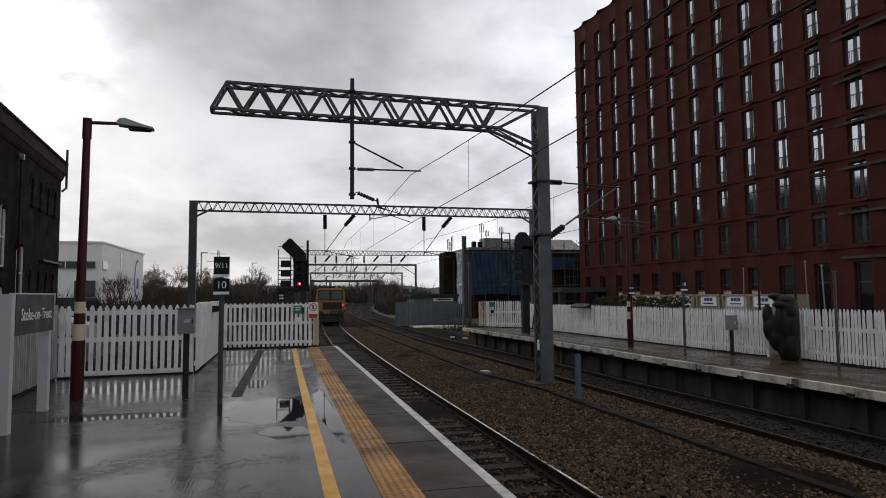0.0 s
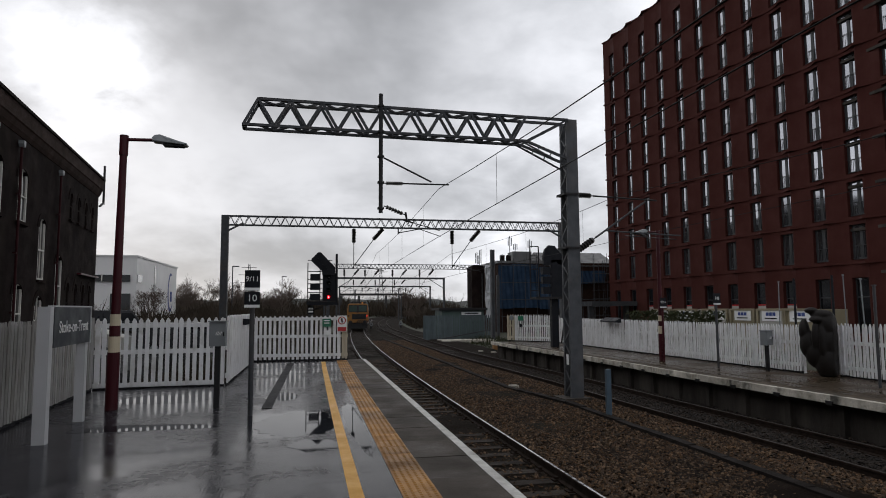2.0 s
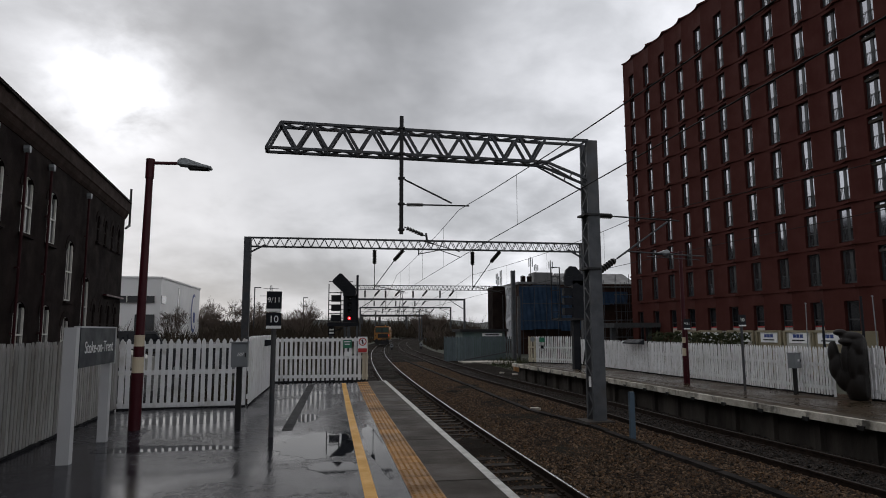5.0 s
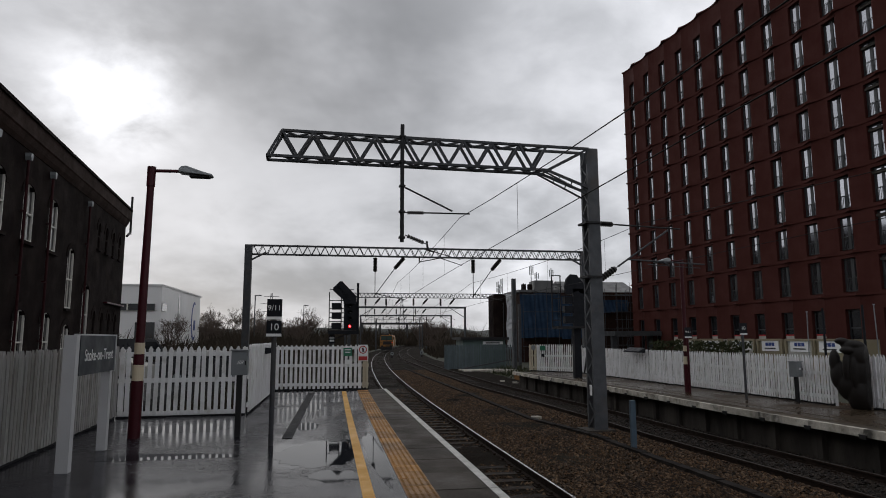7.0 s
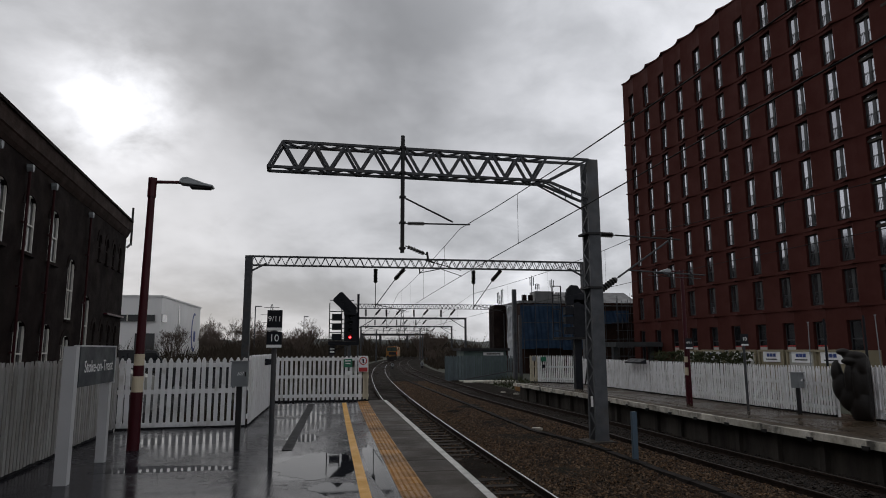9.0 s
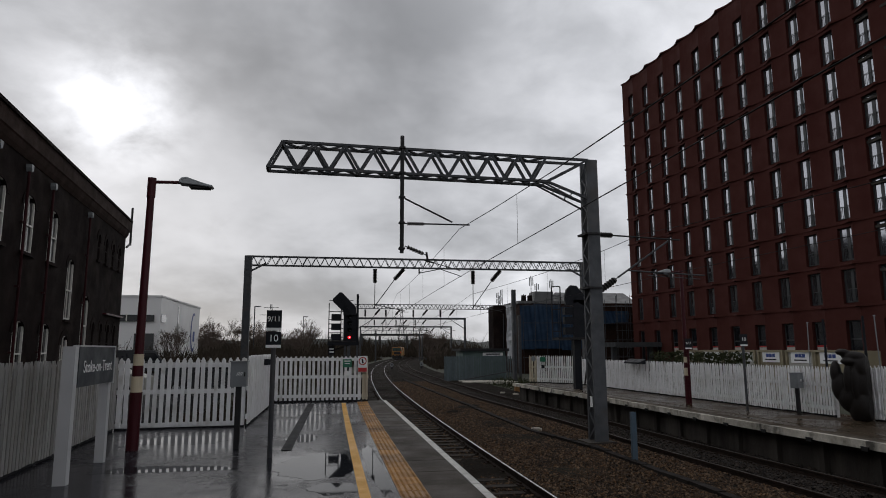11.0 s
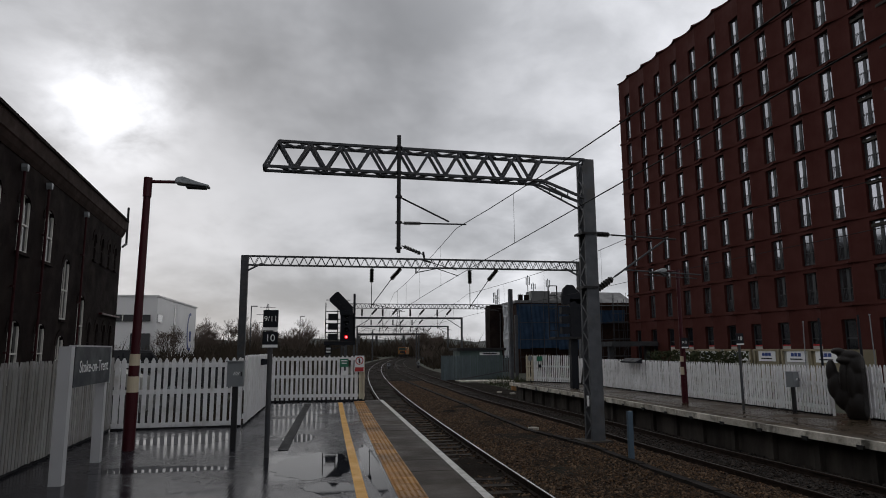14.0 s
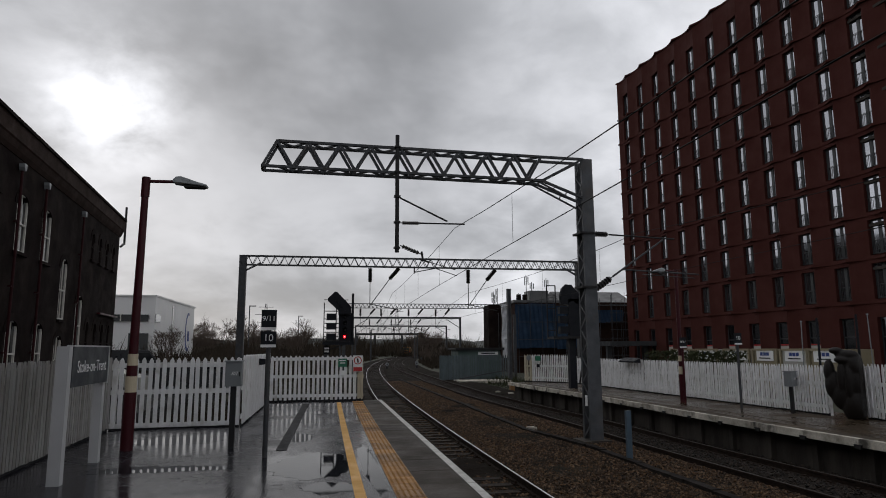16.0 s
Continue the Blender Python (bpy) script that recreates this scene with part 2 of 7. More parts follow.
M = {
    "tarmac": wet_tarmac("wet_tarmac", (0.014, 0.014, 0.017), (0.024, 0.023, 0.028), 0.085, 0.31, 0.55),
    "slab": material("damp_slab", (0.060, 0.049, 0.039), 0.7, second=(0.034, 0.028, 0.023), scale=1.3, amount=0.7, grain=60, bump=0.25, island=0.18, spec=0.16, stain=(0.03, 0.027, 0.024), stain_scale=0.8, stain_amount=0.5),
    "tarmac_far": wet_tarmac("wet_platform", (0.040, 0.030, 0.020), (0.062, 0.045, 0.030), 0.14, 0.48, 0.7),
    "water": glass_material("rain_water", (0.014, 0.015, 0.018), 0.03, 1.12),
    "patch": material("tarmac_patch", (0.018, 0.018, 0.020), 0.7, bump=0.3, grain=90, spec=0.2),
    "yellow_line": material("yellow_line_paint", (0.66, 0.34, 0.04), 0.5, spec=0.3, second=(0.42, 0.22, 0.03), scale=3, amount=0.6, grain=90, bump=0.1),
    "tactile": material("yellow_tactile", (0.38, 0.175, 0.022), 0.55, spec=0.3, second=(0.20, 0.10, 0.03), scale=2.2, amount=0.9, grain=70, bump=0.2, island=0.32, stain=(0.10, 0.055, 0.025), stain_scale=1.2, stain_amount=0.75),
    "white_line": material("white_edge_paint", (0.62, 0.61, 0.58), 0.6, second=(0.30, 0.29, 0.27), scale=5, amount=0.75, grain=40, bump=0.2),
    "white": material("white_fence_paint", (0.80, 0.80, 0.81), 0.5, second=(0.66, 0.65, 0.64), scale=3, amount=0.5, grain=30, bump=0.08,
                      island=0.06, stain=(0.30, 0.27, 0.22), stain_scale=2.2, stain_amount=0.45),
    # a darker grey than the white fences, with brownish stains, for the long left fence
    "greyish": material("grey_fence_paint", (0.36, 0.35, 0.345), 0.7, spec=0.2, second=(0.22, 0.21, 0.20), scale=2.5, amount=0.7, grain=30, bump=0.12,
                          island=0.10, stain=(0.17, 0.145, 0.12), stain_scale=1.6, stain_amount=0.7, stretch=(1, 1, 0.35)),
    "cream": material("cream_fence_paint", (0.58, 0.52, 0.40), 0.55, second=(0.40, 0.34, 0.24), scale=3, amount=0.6, grain=30, island=0.1),
    "board": material("board_paint", (0.52, 0.52, 0.53), 0.45, second=(0.42, 0.42, 0.42), scale=2, amount=0.4, bump=0.04),
    "grey_sign": material("grey_sign_face", (0.04, 0.046, 0.052), 0.5, spec=0.2, second=(0.045, 0.05, 0.06), scale=3, amount=0.3, bump=0.02),
    "lettering": material("white_lettering", (0.82, 0.82, 0.82), 0.5, amount=0.1, bump=0),
    "black_sign": material("black_sign_face", (0.010, 0.011, 0.015), 0.6, spec=0.2, amount=0.2, bump=0.02),
    "maroon": material("maroon_paint", (0.056, 0.005, 0.010), 0.42, spec=0.25, second=(0.036, 0.005, 0.008), scale=4, amount=0.5, bump=0.06),
    "buff": material("buff_band_paint", (0.62, 0.53, 0.38), 0.45, amount=0.2, bump=0.05),
    "lamp_head": material("lamp_head_alloy", (0.34, 0.36, 0.37), 0.45, metal=0.3, amount=0.3, bump=0.03),
    "galv": material("galvanised_steel", (0.065, 0.068, 0.075), 0.6, metal=0.1, spec=0.3, second=(0.04, 0.043, 0.047), scale=6, amount=0.6, grain=40, bump=0.06,
                     stain=(0.10, 0.07, 0.05), stain_scale=1.7, stain_amount=0.35),
    "dark_steel": material("dark_steel", (0.02, 0.021, 0.024), 0.6, metal=0.1, spec=0.25, second=(0.03, 0.026, 0.023), scale=5, amount=0.5, bump=0.05),
    "mast": material("mast_steel", (0.10, 0.105, 0.115), 0.6, metal=0.15, spec=0.3, second=(0.06, 0.064, 0.07), scale=2.5, amount=0.7, grain=25, bump=0.08,
                     stain=(0.11, 0.085, 0.065), stain_scale=1.3, stain_amount=0.4),
    "wire": material("copper_wire", (0.02, 0.02, 0.02), 0.7, metal=0.1, spec=0.1, amount=0.3, bump=0),
    "insulator": material("brown_insulator", (0.014, 0.011, 0.010), 0.4, amount=0.3, bump=0),
    "rail_side": material("rusty_rail", (0.030, 0.019, 0.014), 0.85, spec=0.1, second=(0.016, 0.012, 0.010), scale=8, amount=0.7, grain=60, bump=0.15),
    "rail_top": material("polished_railhead", (0.42, 0.42, 0.43), 0.26, metal=1.0, amount=0.15, scale=9, bump=0.01),
    "rail_dull": material("dull_railhead", (0.035, 0.028, 0.024), 0.65, metal=0.35, amount=0.4, scale=9, bump=0.02),
    "sleeper": material("weathered_sleeper", (0.042, 0.034, 0.028), 0.8, spec=0.1, second=(0.022, 0.018, 0.015), scale=5, amount=0.8, grain=45, bump=0.3, island=0.35),
    "ballast": material("ballast_bed", (0.017, 0.012, 0.009), 0.95, spec=0.03, second=(0.009, 0.007, 0.0055), scale=1.4, amount=0.75, grain=22, bump=1.0,
                        stain=(0.028, 0.026, 0.02), stain_scale=0.35, stain_amount=0.8),
    "earth": material("scrubby_earth", (0.05, 0.047, 0.032), 0.95, second=(0.028, 0.035, 0.018), scale=0.25, amount=0.8, grain=6, bump=0.6),
    "concrete": material("stained_concrete", (0.062, 0.054, 0.047), 0.85, spec=0.15, second=(0.03, 0.026, 0.023), scale=1.6, amount=0.8, grain=30, bump=0.3, island=0.2,
                         stain=(0.11, 0.095, 0.08), stain_scale=1.3, stain_amount=0.32, stretch=(1, 1, 0.3)),
    "far_slab": material("brown_damp_slab", (0.075, 0.058, 0.04), 0.7, spec=0.15, second=(0.045, 0.036, 0.026), scale=1.5, amount=0.7, grain=30, bump=0.2, island=0.15),
    "coping": material("dirty_coping", (0.72, 0.68, 0.60), 0.7, second=(0.26, 0.23, 0.18), scale=2.2, amount=0.85, grain=24, bump=0.25, island=0.18, stain=(0.028, 0.026, 0.02), stain_scale=1.6, stain_amount=0.9),
    "red_brick": material("red_brick", (0.066, 0.020, 0.016), 0.85, spec=0.12, second=(0.046, 0.0145, 0.012), scale=0.7, amount=0.55, grain=18, bump=0.2,
                          stain=(0.06, 0.019, 0.016), stain_scale=0.12, stain_amount=0.4),
    "window_frame": material("dark_window_frame", (0.03, 0.032, 0.035), 0.45, amount=0.2, bump=0.02),
    "pane": glass_material("window_glass", (0.025, 0.028, 0.032), 0.03, 3.0),
    "coated_glass": material("coated_glass", (0.44, 0.45, 0.48), 0.04, metal=0.95, second=(0.33, 0.35, 0.39), scale=0.5, amount=0.3, grain=2, bump=0, rough_var=0.03),
    "dark_glass": glass_material("dark_glass", (0.012, 0.013, 0.015), 0.08),
    "curtain": material("pale_blind", (0.5, 0.5, 0.5), 0.8, amount=0.3),
    "black_brick": material("sooty_brick", (0.017, 0.0105, 0.0095), 0.9, spec=0.05, second=(0.009, 0.0065, 0.0062), scale=1.1, amount=0.7, grain=16, bump=0.3,
                            stain=(0.035, 0.026, 0.021), stain_scale=0.5, stain_amount=0.5),
    "cornice": material("brown_cornice", (0.042, 0.019, 0.013), 0.85, spec=0.12, second=(0.022, 0.015, 0.012), scale=1.5, amount=0.8, grain=14, bump=0.3),
    "lead": material("grey_sheet_roof", (0.17, 0.17, 0.17), 0.6, second=(0.10, 0.10, 0.10), scale=0.8, amount=0.6, grain=5, bump=0.1),
    "van_red": material("red_vehicle_paint", (0.22, 0.02, 0.015), 0.35, amount=0.2, bump=0),
    "van_dark": material("dark_vehicle_paint", (0.025, 0.026, 0.03), 0.35, amount=0.2, bump=0),
    "slate": material("roof_slate", (0.045, 0.047, 0.05), 0.6, amount=0.4, scale=2),
    "sash": material("white_sash", (0.62, 0.60, 0.55), 0.55, amount=0.3, bump=0.03),
    "white_clad": material("white_cladding", (0.74, 0.73, 0.72), 0.5, second=(0.66, 0.65, 0.645), scale=0.3, amount=0.5, grain=4, bump=0.02),
    "blue_logo": material("blue_emblem", (0.02, 0.05, 0.22), 0.5, amount=0.2),
    "train_yellow": material("train_yellow", (0.29, 0.125, 0.010), 0.45, second=(0.20, 0.085, 0.013), scale=1.3, amount=0.6, bump=0.03,
                             stain=(0.10, 0.07, 0.05), stain_scale=0.9, stain_amount=0.4),
    "train_dark": material("train_underframe", (0.015, 0.015, 0.016), 0.7, amount=0.4),
    "blue_net": material("blue_debris_net", (0.044, 0.078, 0.135), 0.9, spec=0.1, second=(0.017, 0.033, 0.060), scale=0.5, amount=0.8, grain=3, bump=0.4),
    "white_sheet": material("white_plastic_sheet", (0.62, 0.63, 0.65), 0.5, second=(0.45, 0.46, 0.48), scale=1.5, amount=0.7, bump=0.3),
    "hut_green": material("green_hut_panel", (0.075, 0.115, 0.105), 0.6, amount=0.4, scale=1),
    "palisade": material("grey_green_palisade", (0.10, 0.130, 0.140), 0.6, metal=0.1, amount=0.5, scale=2, island=0.15),
    "cont_white": material("white_container", (0.42, 0.41, 0.37), 0.55, amount=0.3, scale=1),
    "cont_yellow": material("buff_container_frame", (0.26, 0.22, 0.14), 0.55, amount=0.3, scale=1),
    "sculpt": material("dark_carved_wood", (0.013, 0.010, 0.0085), 0.5, spec=0.25, second=(0.010, 0.008, 0.007), scale=3, amount=0.7, grain=25, bump=0.3, stretch=(1, 1, 0.3)),
    "bark": material("bare_bark", (0.115, 0.085, 0.066), 0.9, second=(0.070, 0.052, 0.042), scale=2, amount=0.6, bump=0.2),
    "scrub": material("leafless_scrub", (0.060, 0.044, 0.033), 0.95, spec=0.1, second=(0.030, 0.027, 0.019), scale=0.4, amount=0.8, grain=3, bump=0.4),
    "ivy": material("ivy_leaf", (0.028, 0.036, 0.018), 0.8, spec=0.15, second=(0.05, 0.05, 0.02), scale=3, amount=0.6),
    "hill": material("distant_hill", (0.05, 0.055, 0.05), 1.0, scale=0.02, amount=0.5, grain=0.2, bump=0),
    "blue_post": material("faded_blue_paint", (0.05, 0.088, 0.125), 0.6, second=(0.06, 0.09, 0.12), scale=5, amount=0.7, grain=40, bump=0.1),
    "green_sign": material("green_sign_face", (0.02, 0.16, 0.09), 0.4, amount=0.2, bump=0),
    "red_sign": material("red_sign_face", (0.42, 0.02, 0.02), 0.4, amount=0.2, bump=0),
    "grey_box": material("grey_cabinet_paint", (0.22, 0.235, 0.245), 0.5, second=(0.16, 0.17, 0.18), scale=4, amount=0.5, bump=0.05),
    "orange": material("orange_plastic", (0.62, 0.22, 0.02), 0.5, amount=0.3),
    "pipe_paint": material("dull_maroon_pipe", (0.042, 0.0065, 0.009), 0.6, spec=0.15, second=(0.018, 0.005, 0.006), scale=3, amount=0.6, bump=0.05),
    "core_glow": glow_material("bright_lens_core", (1.0, 0.30, 0.28), 5.0),
    "slate_dark": material("grimy_concrete_lid", (0.024, 0.020, 0.018), 0.9, spec=0.08, second=(0.013, 0.011, 0.010), scale=3, amount=0.8, grain=30, bump=0.3, island=0.25),
    "cab_glass": glass_material("cab_glass", (0.05, 0.075, 0.065), 0.12, 1.4),
    "red_glow": glow_material("red_signal_lens", (1.0, 0.01, 0.02), 3.0),
    "tail_glow": glow_material("red_tail_lamp", (1.0, 0.05, 0.03), 0.7),
}


# ---- mesh helpers ----
def quad_box(bm, c, s, rz=0.0, m=None):
    """A box with centre c and size s, turned rz degrees about z."""
    a, hx, hy, hz = radians(rz), s[0] / 2, s[1] / 2, s[2] / 2
    ca, sa = math.cos(a), math.sin(a)
    vs = []
    for dz in (-hz, hz):
        for dx, dy in ((-hx, -hy), (hx, -hy), (hx, hy), (-hx, hy)):
            p = Vector((c[0] + dx * ca - dy * sa, c[1] + dx * sa + dy * ca, c[2] + dz))
            vs.append(bm.verts.new(m @ p if m else p))
    for f in ((0, 3, 2, 1), (4, 5, 6, 7), (0, 1, 5, 4), (1, 2, 6, 5), (2, 3, 7, 6), (3, 0, 4, 7)):
        bm.faces.new([vs[i] for i in f])
    return bm


def bar(bm, p, q, w, h=None, n=4, w2=None):
    """A bar from p to q: n=4 gives a w by h section, more sides a round tube of width w (w2 at q)."""
    p, q = Vector(p), Vector(q)
    d = (q - p).normalized()
    ref = Vector((0, 0, 1)) if abs(d.z) < 0.95 else Vector((0, 1, 0))
    u = d.cross(ref).normalized()
    v = u.cross(d)
    h = w if h is None else h
    rings = []
    for k, o in enumerate((p, q)):
        f = 1.0 if k == 0 or w2 is None else w2 / w
        ring = []
        for i in range(n):
            a = math.tau * (i + 0.5) / n
            r = 1 / math.cos(math.pi / n) if n == 4 else 1
            ring.append(bm.verts.new(o + (u * math.cos(a) * w / 2 + v * math.sin(a) * h / 2) * f * r))
        rings.append(ring)
    for i in range(n):
        j = (i + 1) % n
        bm.faces.new((rings[0][i], rings[0][j], rings[1][j], rings[1][i]))
    bm.faces.new(rings[0][::-1])
    bm.faces.new(rings[1])
    return bm


def prism(bm, pts, axis, a, b):
    """A polygon of (u, v) points pushed from a to b along axis x, y or z."""
    def at(u, v, w):
        return {"x": (w, u, v), "y": (u, w, v), "z": (u, v, w)}[axis]
    lo = [bm.verts.new(at(u, v, a)) for u, v in pts]
    hi = [bm.verts.new(at(u, v, b)) for u, v in pts]
    n = len(pts)
    for i in range(n):
        j = (i + 1) % n
        bm.faces.new((lo[i], lo[j], hi[j], hi[i]))
    bm.faces.new(lo[::-1])
    bm.faces.new(hi)
    bmesh.ops.recalc_face_normals(bm, faces=bm.faces[:])
    return bm


def lathe(bm, profile, n=12, origin=(0, 0, 0)):
    """Turn (radius, z) pairs about the z axis through origin."""
    o = Vector(origin)
    rings = [[bm.verts.new(o + Vector((r * math.cos(math.tau * i / n), r * math.sin(math.tau * i / n), z))) for i in range(n)] for r, z in profile]
    for a, b in zip(rings, rings[1:]):
        for i in range(n):
            j = (i + 1) % n
            bm.faces.new((a[i], a[j], b[j], b[i]))
    bm.faces.new(rings[0][::-1])
    bm.faces.new(rings[-1])
    return bm


def turn_to(bm, verts, m):
    for v in verts:
        v.co = m @ v.co


def finish(bm, name, bevel=0.0, smooth=False):
    if bevel:
        bmesh.ops.bevel(bm, geom=[e for e in bm.edges if e.is_manifold and e.calc_face_angle(0) > 0.6], offset=bevel, segments=2, affect="EDGES", profile=0.6)
    me = bpy.data.meshes.new(name)
    bm.to_mesh(me)
    bm.free()
    if smooth:
        for p in me.polygons:
            p.use_smooth = True
    return me


def part(name, bm, mat, parent=None, label="", bevel=0.0, smooth=False, at=None):
    """One mesh object from a bmesh (or ready mesh), under a thing or a part."""
    me = bm if isinstance(bm, bpy.types.Mesh) else finish(bm, name, bevel, smooth)
    if not me.materials:
        me.materials.append(M[mat])
    ob = new(name, me)
    ob.parent = parent
    if at:
        ob.matrix_basis = at
    return tagged(ob, label)


def thing(name, at, label, category, group="", kind=""):
    """An empty at a thing's base, to carry its parts."""
    e = new(name)
    e.empty_display_size = 0.2
    e.matrix_basis = at if isinstance(at, Matrix) else Matrix.Translation(at)
    return tagged(e, label, category, group, kind)


def B():
    return bmesh.new()


def box_mesh(name, size, centre=(0, 0, 0), bevel=0.0):
    return finish(quad_box(B(), centre, size), name, bevel)


def words(name, text, size, mat, parent, at, extrude=0.002):
    """Lettering as a mesh under a sign."""
    cu = bpy.data.curves.new(name, "FONT")
    cu.body, cu.size, cu.extrude, cu.align_x, cu.align_y = text, size, extrude, "CENTER", "CENTER"
    tmp = new(name, cu)
    dg = bpy.context.evaluated_depsgraph_get()
    me = bpy.data.meshes.new_from_object(tmp.evaluated_get(dg))
    bpy.data.objects.remove(tmp)
    me.materials.clear()
    return part(name, me, mat, parent, at=at)


# ---- the plan ----
RAIL = -0.915          # top of rail below the platform
GROUND = -1.12         # ballast between sleepers
FAR = -0.22            # top of the far platform


def tx1(y):
    d = max(0.0, y - 12.0)
    return 3.22 + 0.00061 * d * d - 4.7e-7 * d ** 3


GAPS = ((-30, 6.38), (8, 6.32), (19, 6.02), (41, 5.05), (55, 4.65), (92, 3.75), (140, 3.45), (600, 3.45))


def tx2(y):
    for (a, u), (b, v) in zip(GAPS, GAPS[1:]):
        if y <= b:
            k = (y - a) / (b - a)
            return tx1(y) + u + (v - u) * k * k * (3 - 2 * k)
    return tx1(y) + 3.45


def edge1(y):
    return min(1.81, tx1(y) - 1.41) if y < 14 else 1.81


def edge2(y):
    return tx2(y) + 1.45 - 0.16 * max(0.0, min(1.0, (41 - y) / 25))


# ---- ground, track bed, platforms ----
def sheet(name, rows, mat, label, category="", kind="structure"):
    """A surface from rows of points of equal length."""
    bm = B()
    vs = [[bm.verts.new(p) for p in r] for r in rows]
    for a, b in zip(vs, vs[1:]):
        for i in range(len(a) - 1):
            bm.faces.new((a[i], a[i + 1], b[i + 1], b[i]))
    bmesh.ops.recalc_face_normals(bm, faces=bm.faces[:])
    ob = part(name, bm, mat)
    return tagged(ob, label, category or name, kind=kind)


def build_ground():
    n, rows = 36, []
    xs = [-3000, -1200, -500, -250, -120, -60, -30, -12, 0, 12, 24, 40, 80, 160, 320, 700, 1500, 3000]
    ys = [-300, -60, 0, 20, 40, 60, 90, 130, 180, 240, 320, 450, 700, 1200, 3200]
    for y in ys:
        rows.append([(x, y, -1.22 + (noise.noise((x * 0.02, y * 0.02, 3)) * 0.5 if abs(x - 15) > 40 and y > 60 else 0)) for x in xs])
    sheet("ground", rows, "earth", "dark scrubby ground beside the railway", "ground")
    # ballast bed: gently rolling between the tracks, denser near the platform
    rows = []
    y = -10.0
    while y < 330:
        a, b = tx1(y) - (1.6 if y < 22 else 3.2), tx2(y) + (1.6 if y < 36 else 3.6)
        row = []
        for i in range(n + 1):
            x = a + (b - a) * i / n
            near1, near2 = abs(x - tx1(y)), abs(x - tx2(y))
            z = GROUND + 0.025
            mid = min(near1, near2)
            if mid > 1.35:
                z += 0.065 * min(1, (mid - 1.35) / 0.4)
            z += 0.03 * noise.noise((x * 1.7, y * 1.7, 0.5)) + 0.05 * noise.noise((x * 0.4, y * 0.3, 9))
            if i in (0, n):
                z = -1.30
            row.append((x, y, z))
        rows.append(row)
        y += 0.6 if y < 45 else (2.0 if y < 120 else 6.0)
    sheet("ballast_bed", rows, "ballast", "brown and grey stone ballast between the tracks", "ballast")


def stones(name, seed, count, region, size, z, mat, label):
    """Loose stones as one mesh of squashed octahedra."""
    rnd = np.random.RandomState(seed)
    base = np.array([(1, 0, 0), (0, 1, 0), (-1, 0, 0), (0, -1, 0), (0, 0, 1), (0, 0, -1)], float)
    tri = np.array([(0, 1, 4), (1, 2, 4), (2, 3, 4), (3, 0, 4), (1, 0, 5), (2, 1, 5), (3, 2, 5), (0, 3, 5)])
    pts = region(rnd, count)
    s = size * (0.55 + rnd.rand(count) * 0.9)
    v = base[None] * (0.6 + 0.7 * rnd.rand(count, 6, 1)) * s[:, None, None]
    v[:, :, 2] *= 0.7
    a = rnd.rand(count) * math.tau
    ca, sa = np.cos(a)[:, None], np.sin(a)[:, None]
    x, y = v[:, :, 0] * ca - v[:, :, 1] * sa, v[:, :, 0] * sa + v[:, :, 1] * ca
    tilt = (rnd.rand(count, 2) - 0.5)[:, None, :]
    zz = v[:, :, 2] + x * tilt[:, :, 0] + y * tilt[:, :, 1]
    v = np.stack([x + pts[:, 0:1], y + pts[:, 1:2], zz + pts[:, 2:3]], -1).reshape(-1, 3)
    f = (tri[None] + 6 * np.arange(count)[:, None, None]).reshape(-1, 3)
    me = bpy.data.meshes.new(name)
    me.from_pydata(v.tolist(), [], f.tolist())
    me.materials.append(mat)
    return tagged(new(name, me), label, "ballast", kind="stuff")


def stone_material(name, cols):
    m = bpy.data.materials.new(name)
    m.use_nodes = True
    nd, ln = m.node_tree.nodes, m.node_tree.links
    geo = nd.new("ShaderNodeNewGeometry")
    ramp = nd.new("ShaderNodeValToRGB")
    el = ramp.color_ramp.elements
    while len(el) < len(cols):
        el.new(0.5)
    for i, c in enumerate(cols):
        el[i].position, el[i].color = i / (len(cols) - 1), (*c, 1)
    ln.new(geo.outputs["Random Per Island"], ramp.inputs[0])
    ln.new(ramp.outputs[0], nd["Principled BSDF"].inputs["Base Color"])
    nd["Principled BSDF"].inputs["Roughness"].default_value = 0.8
    nd["Principled BSDF"].inputs["Specular IOR Level"].default_value = 0.2
    return m


